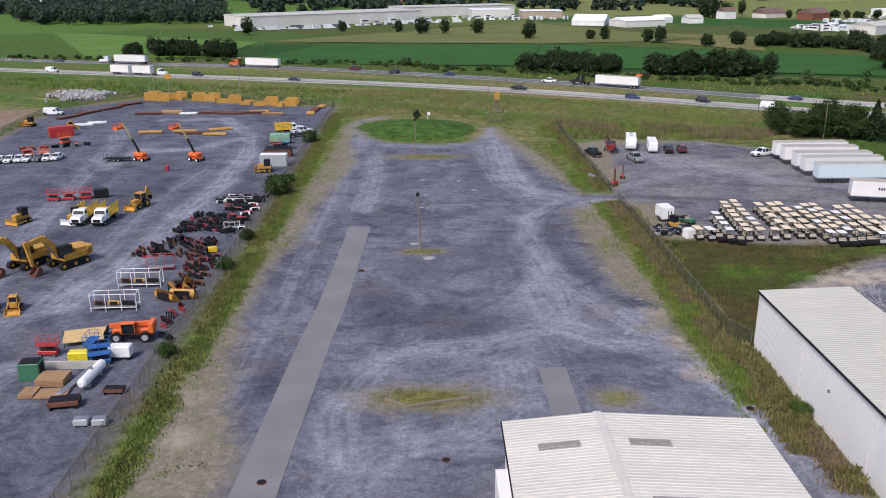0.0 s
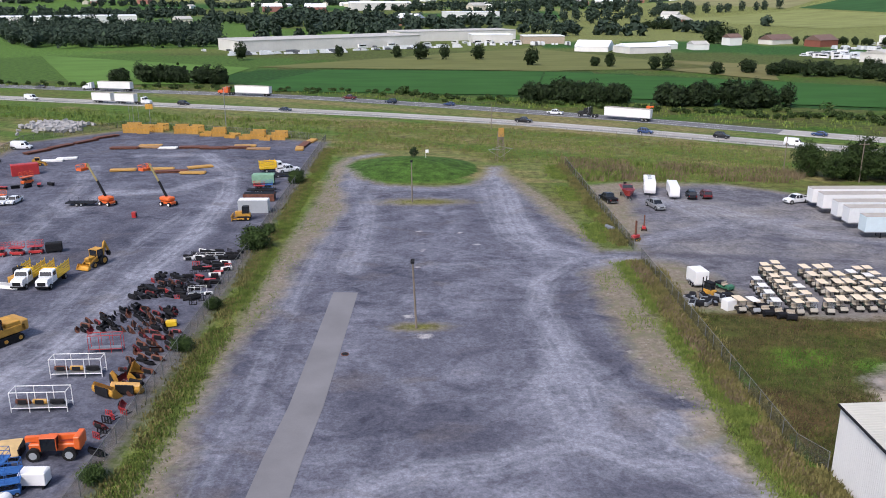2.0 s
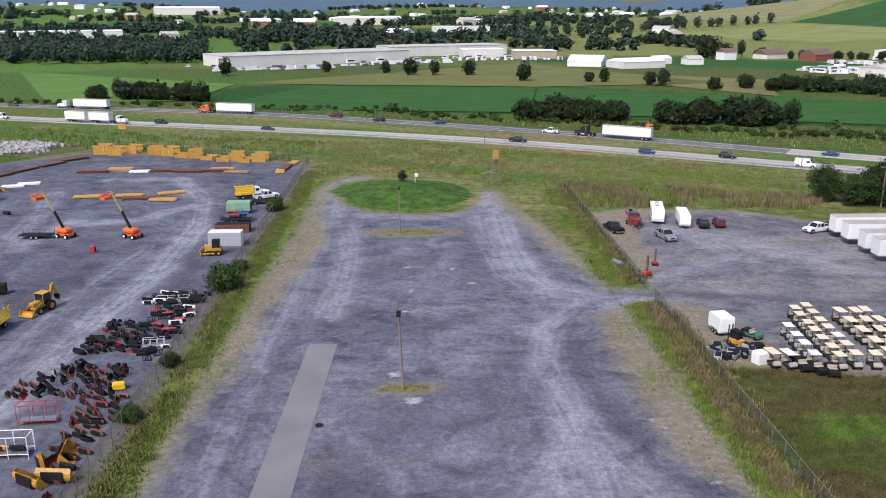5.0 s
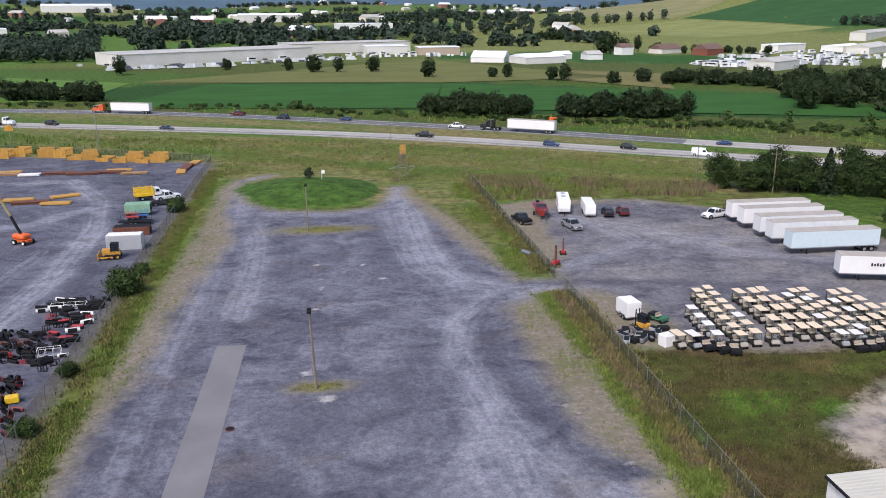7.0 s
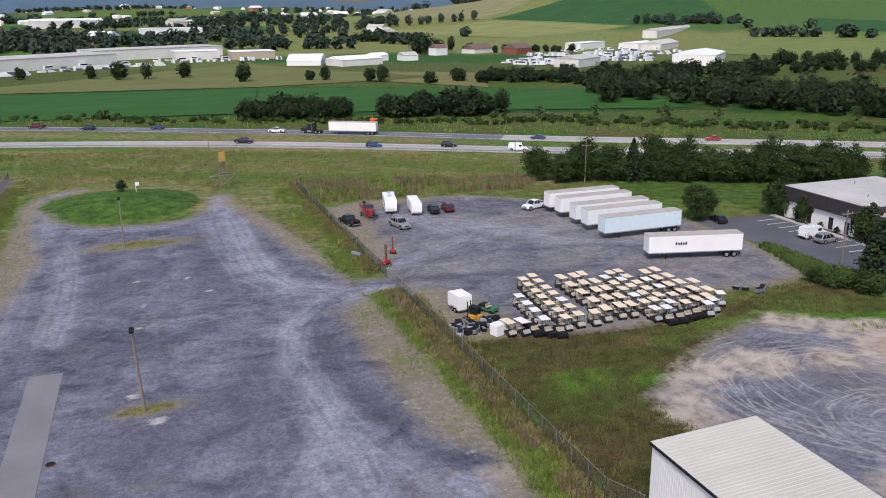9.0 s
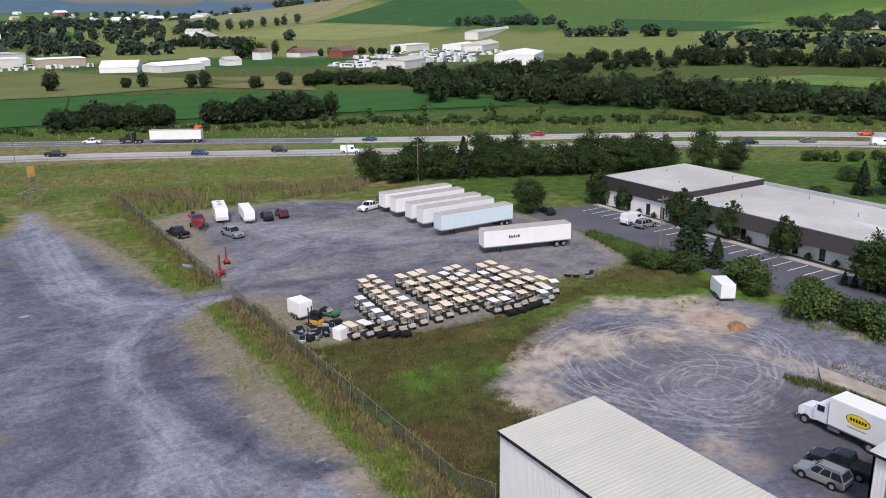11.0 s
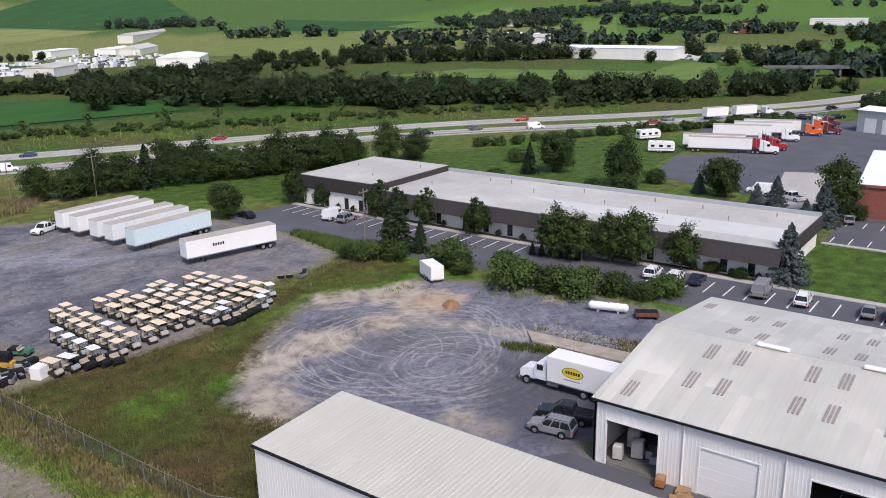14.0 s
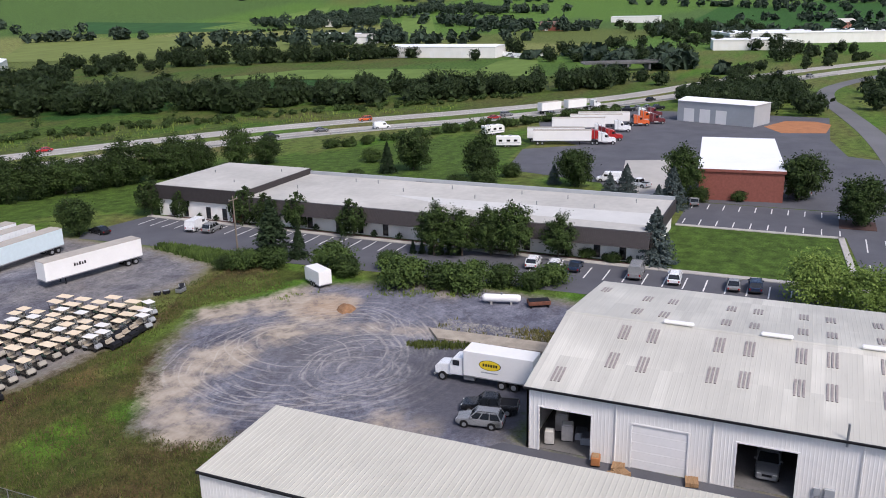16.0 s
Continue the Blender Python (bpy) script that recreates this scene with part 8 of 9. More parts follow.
def frame_rack(label, paint=M_WHITE):
    t = thing("steel_rack", label, "rack")
    for x in (-2.9, -1, 1, 2.9):
        for y in (-.8, .8):
            bm = B(); rod(bm, (x, y, 0), (x, y, 2.3), .05, 5); part("post", bm, paint, t)
    for y in (-.8, .8):
        for z in (.5, 2.3):
            bm = B(); rod(bm, (-2.9, y, z), (2.9, y, z), .05, 5); part("rail", bm, paint, t)
    for x in (-2.9, 2.9):
        bm = B(); rod(bm, (x, -.8, 2.3), (x, .8, 2.3), .05, 5); part("rail", bm, paint, t)
    bm = B(); box(bm, -2.7, 2.7, -.7, .7, .52, .58); part("deck", bm, M_STEEL, t)
    return Proto(t)


RR = frame_rack("red steel stacking rack with dark attachments", M_RED); RR.at(-39.4, 112.8, 5, s=.68, sz=1.0)
RK = frame_rack("white open steel rack with attachments inside")
for x, y in ((-40.2, 106.2), (-40.8, 98.0)):
    RK.at(x, y, 2)
    for k in range(3):
        ATT[(1, 6, 0)[k]].at(x - 1.9 + 1.8 * k, y, 90, z=.6, s=.75)


LR = frame_rack("low white steel rack lying among the attachments"); LR.at(-36.0, 150.1, 4, s=.8, sz=.35); LR.at(-33.6, 133.1, 8, s=.45, sz=.5)


def crate_box(name, label, cat, L, W, h, material, trim=None, legs=0.0):
    t = thing(name, label, cat)
    bm = B(); box(bm, -L / 2, L / 2, -W / 2, W / 2, legs, h, .06); part("body", bm, material, t)
    bm = B(); box(bm, -L / 2 + .1, L / 2 - .1, -W / 2 + .1, W / 2 - .1, h, h + .06, .02); part("lid", bm, trim or material, t)
    bm = B(); box(bm, L / 2 - .02, L / 2 + .03, -W / 3, W / 3, legs + .2, h - .2, .01); part("panel", bm, trim or M_DARK, t)
    if legs:
        for x in (-L / 2 + .3, L / 2 - .3):
            bm = B(); box(bm, x - .1, x + .1, -W / 2, W / 2, 0, legs); part("skid", bm, M_DARK, t)
    return Proto(t)


def gas_tank(label, L=5.0, r=.55):
    t = thing("gas_tank", label, "tank")
    bm = B()
    prof = [(0.0, -L / 2), (r * .55, -L / 2 + .08), (r * .9, -L / 2 + .28), (r, -L / 2 + .5), (r, L / 2 - .5), (r * .9, L / 2 - .28), (r * .55, L / 2 - .08), (0.0, L / 2)]
    rings = [[bm.verts.new((x, rr * math.cos(k * math.tau / 16), r + .3 + rr * math.sin(k * math.tau / 16))) for k in range(16)] for rr, x in prof[1:-1]]
    for a, c in zip(rings, rings[1:]):
        for k in range(16):
            bm.faces.new((a[k], a[(k + 1) % 16], c[(k + 1) % 16], c[k]))
    bm.faces.new(rings[0][::-1]); bm.faces.new(rings[-1])
    part("shell", bm, M_WHITE, t, "white painted shell")
    for x in (-L / 4, L / 4):
        bm = B(); box(bm, x - .12, x + .12, -.4, .4, 0, .42); part("saddle", bm, M_CONC, t)
    bm = B(); rod(bm, (0, 0, 2 * r + .28), (0, 0, 2 * r + .5), .15, 8); part("valve_dome", bm, M_STEEL, t)
    return Proto(t)


GT = gas_tank("white cylindrical propane tank on saddles", 5.4, .55)
GT.at(-36.2, 78.0, 86); GT.at(96.0, 81.6, -75)
crate_box("generator", "white towable generator on gravel", "generator", 2.4, 1.3, 1.6, M_WHITE, M_WHITE, .35).at(-35.0, 83.4, 0)
crate_box("dumpster", "dark green dumpster with open lid", "dumpster", 2.2, 1.8, 2.0, M_GREEN, M_DARK).at(-43.0, 78.8, 5)
crate_box("storage_container", "grey steel storage container", "container", 6.0, 2.4, 2.6, M_GREYW, M_WHITE).at(-34.8, 180.6, 0)
crate_box("storage_container", "dark brown open-top container", "container", 6.5, 2.4, 1.6, M_RUST, M_DARK).at(-35.6, 190.2, 2)
crate_box("storage_container", "red steel storage container", "container", 6.0, 2.4, 2.6, M_RED, M_RED).at(-97, 217, 30)
crate_box("tarped_load", "pale green tarped load beside the fence", "trailer", 5.0, 2.4, 2.4, mat("pale_green_tarp", (.2, .36, .24), .6), None, .5).at(-37.6, 205.6, 3)
crate_box("tool_chest", "bright yellow double water tank", "tank", 2.2, 1.1, 1.1, mat("bright_yellow_plastic", (.75, .6, .02), .4), None, .1).at(-39.6, 83.0, 5)
crate_box("tool_chest", "small bright yellow steel chest among attachments", "chest", 1.4, .9, .8, M_STAKE, M_STAKE, .1).at(-33.8, 120.7, 15)
crate_box("oil_drum_box", "small red steel box on gravel", "box", .8, .8, 1.1, M_RED).at(-57.4, 176.6, 0)


def scissor_lift(material, label):
    t = thing("scissor_lift", label, "scissor lift")
    bm = B(); box(bm, -1.1, 1.1, -.5, .5, .2, .7, .05); part("base", bm, material, t)
    for k in range(3):
        bm = B()
        for sy in (-.35, .35):
            rod(bm, (-.9, sy, .7 + .2 * k), (.9, sy, .9 + .2 * k), .04, 4); rod(bm, (.9, sy, .7 + .2 * k), (-.9, sy, .9 + .2 * k), .04, 4)
        part("scissor", bm, M_DARK, t)
    bm = B(); box(bm, -1.2, 1.2, -.55, .55, 1.3, 1.4)
    for x in (-1.15, 0, 1.15):
        for y in (-.5, .5):
            rod(bm, (x, y, 1.4), (x, y, 2.3), .03, 4)
    for z in (1.85, 2.3):
        for y in (-.5, .5):
            rod(bm, (-1.15, y, z), (1.15, y, z), .03, 4)
        for x in (-1.15, 1.15):
            rod(bm, (x, -.5, z), (x, .5, z), .03, 4)
    part("platform", bm, material, t)
    axle(t, .8, .5, .2, .14); axle(t, -.8, .5, .2, .14)
    return Proto(t)


SB, SR = scissor_lift(M_BLUE, "blue scissor lift folded down"), scissor_lift(M_RED, "red scissor lift folded down")
SB.at(-37.6, 83.8, 10); SB.at(-36.8, 81.9, 20); SR.at(-43.6, 84.4, 0); SB.at(-39.0, 85.2, 90)
SR.at(-68.8, 152.4, 0); SR.at(-66.0, 153.2, 10); SR.at(-71.5, 151.8, 0); SR.at(-98.5, 174, 20)
crate_box("compressor", "dark towed compressor on gravel", "compressor", 2.6, 1.5, 1.6, M_DARK, None, .3).at(-63.4, 154.2, 20)


def timber_stack(label, L, W, n, rows):
    t = thing("timber_stack", label, "timber")
    for z in range(n):
        for k in range(rows):
            bm = B(); y = -W / 2 + W * (k + .5) / rows; box(bm, -L / 2, L / 2, y - W / rows * .45, y + W / rows * .45, .1 + z * .2, .27 + z * .2); part("board", bm, M_WOOD, t)
    for x in (-L / 3, L / 3):
        bm = B(); box(bm, x - .08, x + .08, -W / 2, W / 2, 0, .1); part("bearer", bm, M_WOOD, t)
    return Proto(t)


timber_stack("stacked brown timber planks on bearers", 3.0, 2.4, 4, 6).at(-40.2, 77.6, 0)
timber_stack("loose wooden pallet boards on gravel", 3.2, 2.0, 1, 7).at(-39.2, 74.9, 5)
timber_stack("loose wooden pallet boards on gravel", 2.0, 1.6, 2, 5).at(-41.6, 74.9, 90)
PLT = timber_stack("wooden pallet with loose boards", 1.2, 1.1, 2, 5)
for x, y, a in ((60.2, 57.9, 5), (59.4, 57.4, 50), (58.6, 57.9, 20), (60.2, 51.6, 10)):
    PLT.at(x, y, a)
t = thing("canopy_panel", "tan sheet canopy leaning on frames", "canopy")
bm = B(); frustum(bm, [(-2.3, -1.4, .5), (2.3, -1.4, .5), (2.3, 1.4, .9), (-2.3, 1.4, .9)], [(-2.3, -1.4, .6), (2.3, -1.4, .6), (2.3, 1.4, 1.0), (-2.3, 1.4, 1.0)]); part("sheet", bm, mat("tan_sheet", (.55, .38, .17), .7, var=.2), t)
for x in (-2.1, 2.1):
    for y, z in ((-1.3, .5), (1.3, .85)):
        bm = B(); rod(bm, (x, y, 0), (x, y, z), .05, 5); part("leg", bm, M_DARK, t)
t.matrix_basis = pose(-41.0, 88.2, 0, 0, 0, 15)
bm = B(); box(bm, -3, 3, -.15, .15, 0, .9, .02)
o = lone("concrete_barrier", bm, M_CONC, "grey concrete barrier block", "barrier"); o.matrix_basis = pose(-39.4, 80.9, 0)
bm = B(); box(bm, -3.2, 3.2, -.4, .4, 0, .35, .02)
o = lone("steel_beam", bm, M_STEEL, "long grey steel channel on gravel", "beam"); o.matrix_basis = pose(-37.8, 77.6, 0, 0, 0, 80)
cv = crate_box("pump_trailer", "rusty flat pump trailer on gravel", "trailer", 3.0, 1.6, .9, M_RUST, M_DARK, .35); cv.at(-36.9, 72.4, 10); cv.at(-32.9, 75.2, 0, s=.7); cv.at(96.9, 76.6, -60)
gv = crate_box("cage_crate", "grey wire crate on gravel", "crate", 1.4, 1.0, .7, M_GREYW, M_STEEL, .1)
for x, y in ((-33.8, 68.8), (-32.0, 68.8)):
    gv.at(x, y, 5)


def flatbed(label):
    t = thing("flatbed_trailer", label, "trailer")
    bm = B(); box(bm, -3, 3, -1.1, 1.1, .6, .75); part("deck", bm, M_DARK, t)
    for sy in (-1, 1):
        for x in (-2.9, -1, 1, 2.9):
            bm = B(); rod(bm, (x, sy * 1.05, .75), (x, sy * 1.05, 1.6), .03, 4); part("stake", bm, M_DARK, t)
    bm = B(); rod(bm, (3, 0, .6), (4.3, 0, .5), .06, 5); part("drawbar", bm, M_DARK, t)
    axle(t, -.6, 1.1, .36, .22); axle(t, .3, 1.1, .36, .22)
    return Proto(t)


FB = flatbed("dark flatbed trailer with stakes"); FB.at(-71.5, 186.5, 0); FB.at(-36.0, 213.5, 10); FB.at(-36.6, 197.5, 0); FB.at(84.0, 190.6, 10)
car("pickup", "white", "white service truck beside the fence").at(-34.2, 219.0, 30)
ST2.at(-37.6, 219.6, 20)
SR.at(-37.2, 198.4, 0); SB.at(-35.6, 199.4, 10)
WP = car("van", "white", "white van in the dirt lot"); WP.at(-113.5, 251, 0)
# shrunken pickups stand in for a row of white-fronted compact machines
PK = [car("pickup", c, c + " compact machine built as a pickup by the yard") for c in ("white", "grey", "white")]
for k in range(7):
    PK[(0, 2, 0, 0, 1, 2, 0)[k]].at(-98 + 1.95 * k, 186 + .45 * k, -92 + 4 * (k % 3), s=.82, group="pickups parked in a row")
SO = scissor_lift(M_ORANGE, "orange lift platform folded on gravel")
SO.at(-92, 207, 60, s=1.2); SO.at(-90, 190.5, 0); SO.at(-95, 193, 40)
for k in range(7):
    ATT[(8, 0, 5)[k % 3]].at(-99 + 2.2 * k, 199 + k * 1.0, 40 * k)


def forklift():
    t = thing("forklift", "small yellow forklift with raised mast", "forklift")
    bm = B(); box(bm, -1.1, .7, -.5, .5, .3, 1.0, .08); part("body", bm, M_YEL, t)
    cab(t, -.7, .6, -.45, .45, 1.0, 2.1, M_DARK)
    for sy in (-1, 1):
        bm = B(); box(bm, .85, .97, sy * .35 - .05, sy * .35 + .05, .1, 2.6); part("mast", bm, M_DARK, t)
        bm = B(); box(bm, 1.0, 2.0, sy * .25 - .05, sy * .25 + .05, .1, .15); part("fork", bm, M_DARK, t)
    axle(t, .5, .5, .3, .25); axle(t, -.7, .5, .26, .2)
    return Proto(t)


forklift().at(41.0, 131.4, 120)


def drill_rig(label, s):
    t = thing("drill_rig", label, "drill rig")
    tracks(t, .8, .5, .25, .3)
    bm = B(); box(bm, -.8, .8, -.4, .4, .45, 1.0, .05); part("body", bm, M_RED, t)
    bm = B(); box(bm, -.1, .15, -.15, .15, .6, 3.6, .02); part("mast", bm, M_RUST, t)
    bm = B(); rod(bm, (.25, 0, .1), (.25, 0, 3.2), .06, 6); part("auger", bm, M_RUST, t)
    return Proto(t)


DR = drill_rig("small red drill rig with upright mast", 1); DR.at(36.9, 159.6, 40); DR.at(40.0, 166.0, 80, s=.8)
jr = random.Random(3)
JUNK = [crate_box("mower", "old ride-on mower on gravel", "mower", 1.6, .9, .7, m, M_DARK, .15) for m in (M_GREYW, M_DARK, M_STEEL)] + [crate_box("mower", "dark push mower on gravel", "mower", 1.0, .6, .5, M_DARK, M_STEEL, .12)]
for k in range(18):
    JUNK[k % 4].at(37.4 + 1.15 * (k % 6) + jr.uniform(-.3, .3), 127.0 + 1.5 * (k // 6) + jr.uniform(-.4, .4), jr.uniform(0, 180))
crate_box("water_tank", "round white plastic tank on gravel", "tank", 1.6, 1.4, 1.5, M_WHITE).at(42.0, 125.8, 20)
for x, y, k in ((83, 128.2, 3), (84.2, 126.6, 2), (85.4, 127.4, 2), (82, 129, 3)):
    JUNK[k].at(x, y, 30 * x)
bm = B(); rod(bm, (-1.1, 0, .4), (1.1, 0, .4), .4, 14); o = lone("culvert_pipe", bm, M_STEEL, "grey corrugated culvert pipe in the grass", "pipe"); o.matrix_basis = pose(33.8, 166.5, 0, 0, 0, 115)
for y, z in ((61.6, .06), (62.3, .06)):
    gv.at(63.2 + y % 1.3, y, 10, z=z, s=1.1, label="pale wrapped goods inside the warehouse")
BAG = crate_box("bulk_bag", "tall white bulk bag on a pallet inside the warehouse", "bulk bag", 1.1, 1.1, 1.7, mat("woven_bag", (.5, .48, .45), .8, var=.2), M_CANW, .15)
for x, y, sc in ((63.6, 63.4, 1.0), (65.2, 64.4, 1.1), (62.4, 64.8, .8)):
    BAG.at(x, y, 12, z=.06, s=sc)
crate_box("tool_cart", "orange steel cart beside the roller door", "cart", 1.0, .8, 1.0, mat("worn_orange_steel", (.38, .15, .05), .7, var=.3), M_WOOD, .2).at(60.2, 59.9, 8)
tr = crate_box("trash_bin", "dark closed waste bin by the warehouse", "bin", 2.2, 1.6, 1.8, M_DARK, M_DARK); tr.at(59.2, 35.6, 90)

# ---- fences, poles, markings ----
M_FPOST = mat("dull_galvanised_post", (.16, .165, .155), .7, .2, var=.25)
def fence(name, label, pts, h=2.1, step=3.0):
    """Chain-link on steel posts, with a top rail."""
    t = thing(name, label, "fence")
    mm, nt, b2 = (MATS.get("chain_link"), None, None)
    if mm is None:
        mm, nt, b2 = blank("chain_link")
        b2.inputs["Base Color"].default_value = (.085, .09, .08, 1)
        b2.inputs["Roughness"].default_value = .6
        n = noise_n(nt, place_vec(nt), .6, 3)
        b2.inputs["Alpha"].default_value = .3
        nt.links.new(math_n(nt, "ADD", math_n(nt, "MULTIPLY", n, .22), .07), b2.inputs["Alpha"])
        MATS["chain_link"] = mm
    bm = B(); rod(bm, (0, 0, -.1), (0, 0, h), .045, 6)
    post = None
    for (ax, ay), (cx, cy) in zip(pts, pts[1:]):
        L = math.hypot(cx - ax, cy - ay)
        n = max(1, round(L / step))
        for k in range(n + 1):
            x, y = ax + (cx - ax) * k / n, ay + (cy - ay) * k / n
            m = pose(x, y, float(height(x, y)))
            if post is None:
                post = part("post", bm, M_FPOST, t); post.matrix_basis = m
            else:
                again(post, m)
        r = B(); rod(r, (ax, ay, h - .05), (cx, cy, h - .05), .03, 5); part("top_rail", r, M_FPOST, t)
        d = Vector((-(cy - ay), cx - ax, 0)) / L * .008
        w = B(); box(w, 0, L, -.006, .006, .03, h - .08); o = part("mesh", w, mm, t, "grey chain-link mesh")
        o.matrix_basis = pose(ax, ay, 0, 0, 0, math.degrees(math.atan2(cy - ay, cx - ax)))
    return t


fence("chain_link_fence", "grey chain-link fence along the equipment yard", [(-30.4, 40), (-30.2, 150), (-30.2, 263), (-60, 276), (-98, 290)])
fence("chain_link_fence", "grey chain-link fence between lot and meadow", [(37.1, 84.6), (35.5, 88), (35.2, 148.4)])
fence("chain_link_fence", "grey chain-link fence beside the gravel yard", [(35.2, 153.2), (34.6, 226)])
fence("chain_link_fence", "grey chain-link fence beside the dirt lot", [(-112, 200), (-118, 262), (-98, 290)])


def pole(name, label, x, y, h, r=.13, material=M_WOODG, lamp=True, lean=0.0, arm=0.0, cross=False):
    t = thing(name, label, "pole")
    bm = B(); rod(bm, (0, 0, -.3), (0, 0, h), r, 8, r * .7); part("shaft", bm, material, t)
    if lamp:
        bm = B(); box(bm, -.1, .1, -.45, .45, h - .15, h + .02); part("bracket", bm, M_DARK, t)
        for sy in (-1, 1):
            bm = B(); box(bm, -.25, .25, sy * .45 - .2, sy * .45 + .2, h - .2, h + .12, .05); part("lamp_head", bm, M_DARK, t, "dark floodlight head")
    if cross:
        bm = B(); box(bm, -1.2, 1.2, -.06, .06, h - .7, h - .55); part("crossarm", bm, M_WOODG, t)
        for k in (-1, 0, 1):
            bm = B(); rod(bm, (k, 0, h - .55), (k, 0, h - .3), .05, 6); part("insulator", bm, M_GREYW, t)
    if arm:
        bm = B(); rod(bm, (0, 0, h - .1), (arm, 0, h + .3), .05, 5); box(bm, arm - .1, arm + .5, -.12, .12, h + .24, h + .36); part("arm", bm, M_STEEL, t)
    t.matrix_basis = pose(x, y, float(height(x, y)), 0, lean, 0)
    return t


pole("light_pole", "wooden light pole with floodlights in the lot", -1.4, 119.6, 9.3, .16, lean=-2.5)
pole("light_pole", "dark wooden light pole on a grass islet", -3.3, 188.0, 8.8, .15, lean=-.5)
pole("utility_pole", "wooden utility pole beside the weeds", 99.6, 205.5, 9.5, .15, lamp=False, cross=True)
pole("utility_pole", "wooden light pole below the highway", 87.4, 218.7, 8.8, .14, arm=1.0, lamp=False)
pole("highway_light", "tall steel highway light mast", -65, 287, 13, .14, M_STEEL, lamp=False, arm=1.8)
pole("utility_pole", "thin pole on the highway bank", 20, 284, 8, .1, lamp=False)
pole("light_pole", "wooden light pole at the office car park", 105.4, 132.5, 9.2, .15, lamp=False, cross=True)
pole("flag_pole", "pale steel pole beside the yard", -96, 292, 7, .07, M_STEEL, lamp=False)
pole("flag_pole", "pale steel pole beside the yard", -98, 294, 7, .07, M_STEEL, lamp=False)
pole("flag_pole", "pale steel pole beside the yard", -94, 291, 7, .07, M_STEEL, lamp=False)

t = thing("sign_tower", "lattice tower with a faded yellow sign", "sign")
for sx in (-.5, .5):
    for sy in (-.5, .5):
        bm = B(); rod(bm, (sx * 2.2, sy * 2.2, -.2), (sx, sy, 7.6), .08, 5); part("leg", bm, M_WOODG, t)
for z in (2, 4, 6):
    w = .5 + .6 * (1 - z / 7.6)
    bm = B(); rod(bm, (-w, -w, z), (w, -w, z + 1.6), .05, 4); rod(bm, (w, -w, z), (-w, -w, z + 1.6), .05, 4); rod(bm, (-w, w, z), (w, w, z + 1.6), .05, 4); rod(bm, (w, w, z), (-w, w, z + 1.6), .05, 4); part("brace", bm, M_WOODG, t)
for a, c in (((-3.2, 0, 3.2), (0, -.2, 1.2)), ((3.2, 0, 3.4), (0, -.2, 1.2)), ((-3.2, 0, 3.2), (0, -.2, 4.0)), ((3.2, 0, 3.4), (0, -.2, 4.0)), ((-3.2, 0, 3.2), (3.2, 0, 3.4))):
    bm = B(); rod(bm, a, c, .045, 5); part("outrigger", bm, M_STEEL, t)
bm = B(); box(bm, -.75, .75, -.65, -.5, 6.6, 8.9, .03); part("panel", bm, M_YEL2, t, "faded yellow sign panel")
bm = B(); box(bm, -.75, .75, .45, .6, 5.6, 7.8, .03); part("panel", bm, M_WOODG, t)
t.matrix_basis = pose(18.6, 231.0, 0, 0, 0, 8)
t = thing("yard_sign", "yellow sign board on a steel post", "sign")
bm = B(); rod(bm, (0, 0, 0), (0, 0, 5.5), .1, 6); part("post", bm, M_STEEL, t)
bm = B(); box(bm, -1.3, 1.3, -.12, .12, 5.0, 6.6, .04); part("board", bm, M_YEL, t)
t.matrix_basis = pose(-92, 296, 0, 0, 0, -10)
t = thing("mound_sign", "small white sign on the grass mound", "sign")
bm = B(); rod(bm, (0, 0, -.2), (0, 0, 2.0), .06, 6); part("post", bm, M_WHITE, t)
bm = B(); box(bm, -.1, .7, -.06, .06, 1.3, 2.1, .02); part("board", bm, M_WHITE, t)
t.matrix_basis = pose(-.6, 226.5, float(height(-.6, 226.5)))

for x, y, r in ((-10.0, 111.4, .5), (-14.5, 58.7, .45), (1.4, 61.8, .4), (31.9, 70.3, .45)):
    bm = B(); rod(bm, (0, 0, -.05), (0, 0, .04), r, 14); t = thing("drain_cover", "dark round iron drain cover in the gravel", "drain cover", "drain covers"); part("frame", bm, M_RUST, t)
    bm = B(); rod(bm, (0, 0, .03), (0, 0, .055), r * .82, 14); part("lid", bm, M_DARK, t)
    t.matrix_basis = pose(x, y, 0.03)
t = thing("islet_edging", "weathered timber edging along a weedy islet", "edging")
for (ax, ay), (cx, cy) in (((-4.6, 73.0), (-2.3, 71.3)), ((-2.3, 71.3), (1.0, 72.3)), ((1.0, 72.3), (4.2, 73.0))):
    L = math.hypot(cx - ax, cy - ay)
    bm = B(); box(bm, 0, L, -.14, .14, -.05, .28, .03); o = part("timber", bm, M_WOODG, t); o.matrix_basis = pose(ax, ay, 0, 0, 0, math.degrees(math.atan2(cy - ay, cx - ax)))

# car park lines
def lines(parent, spots, x0, x1, wide=.1):
    bm = B(); box(bm, x0, x1, -wide, wide, -.002, .006)
    first = part("stall_line", bm, M_STRIPE, parent)
    first.matrix_basis = pose(0, spots[0], .046)
    for y in spots[1:]:
        again(first, pose(0, y, .046))


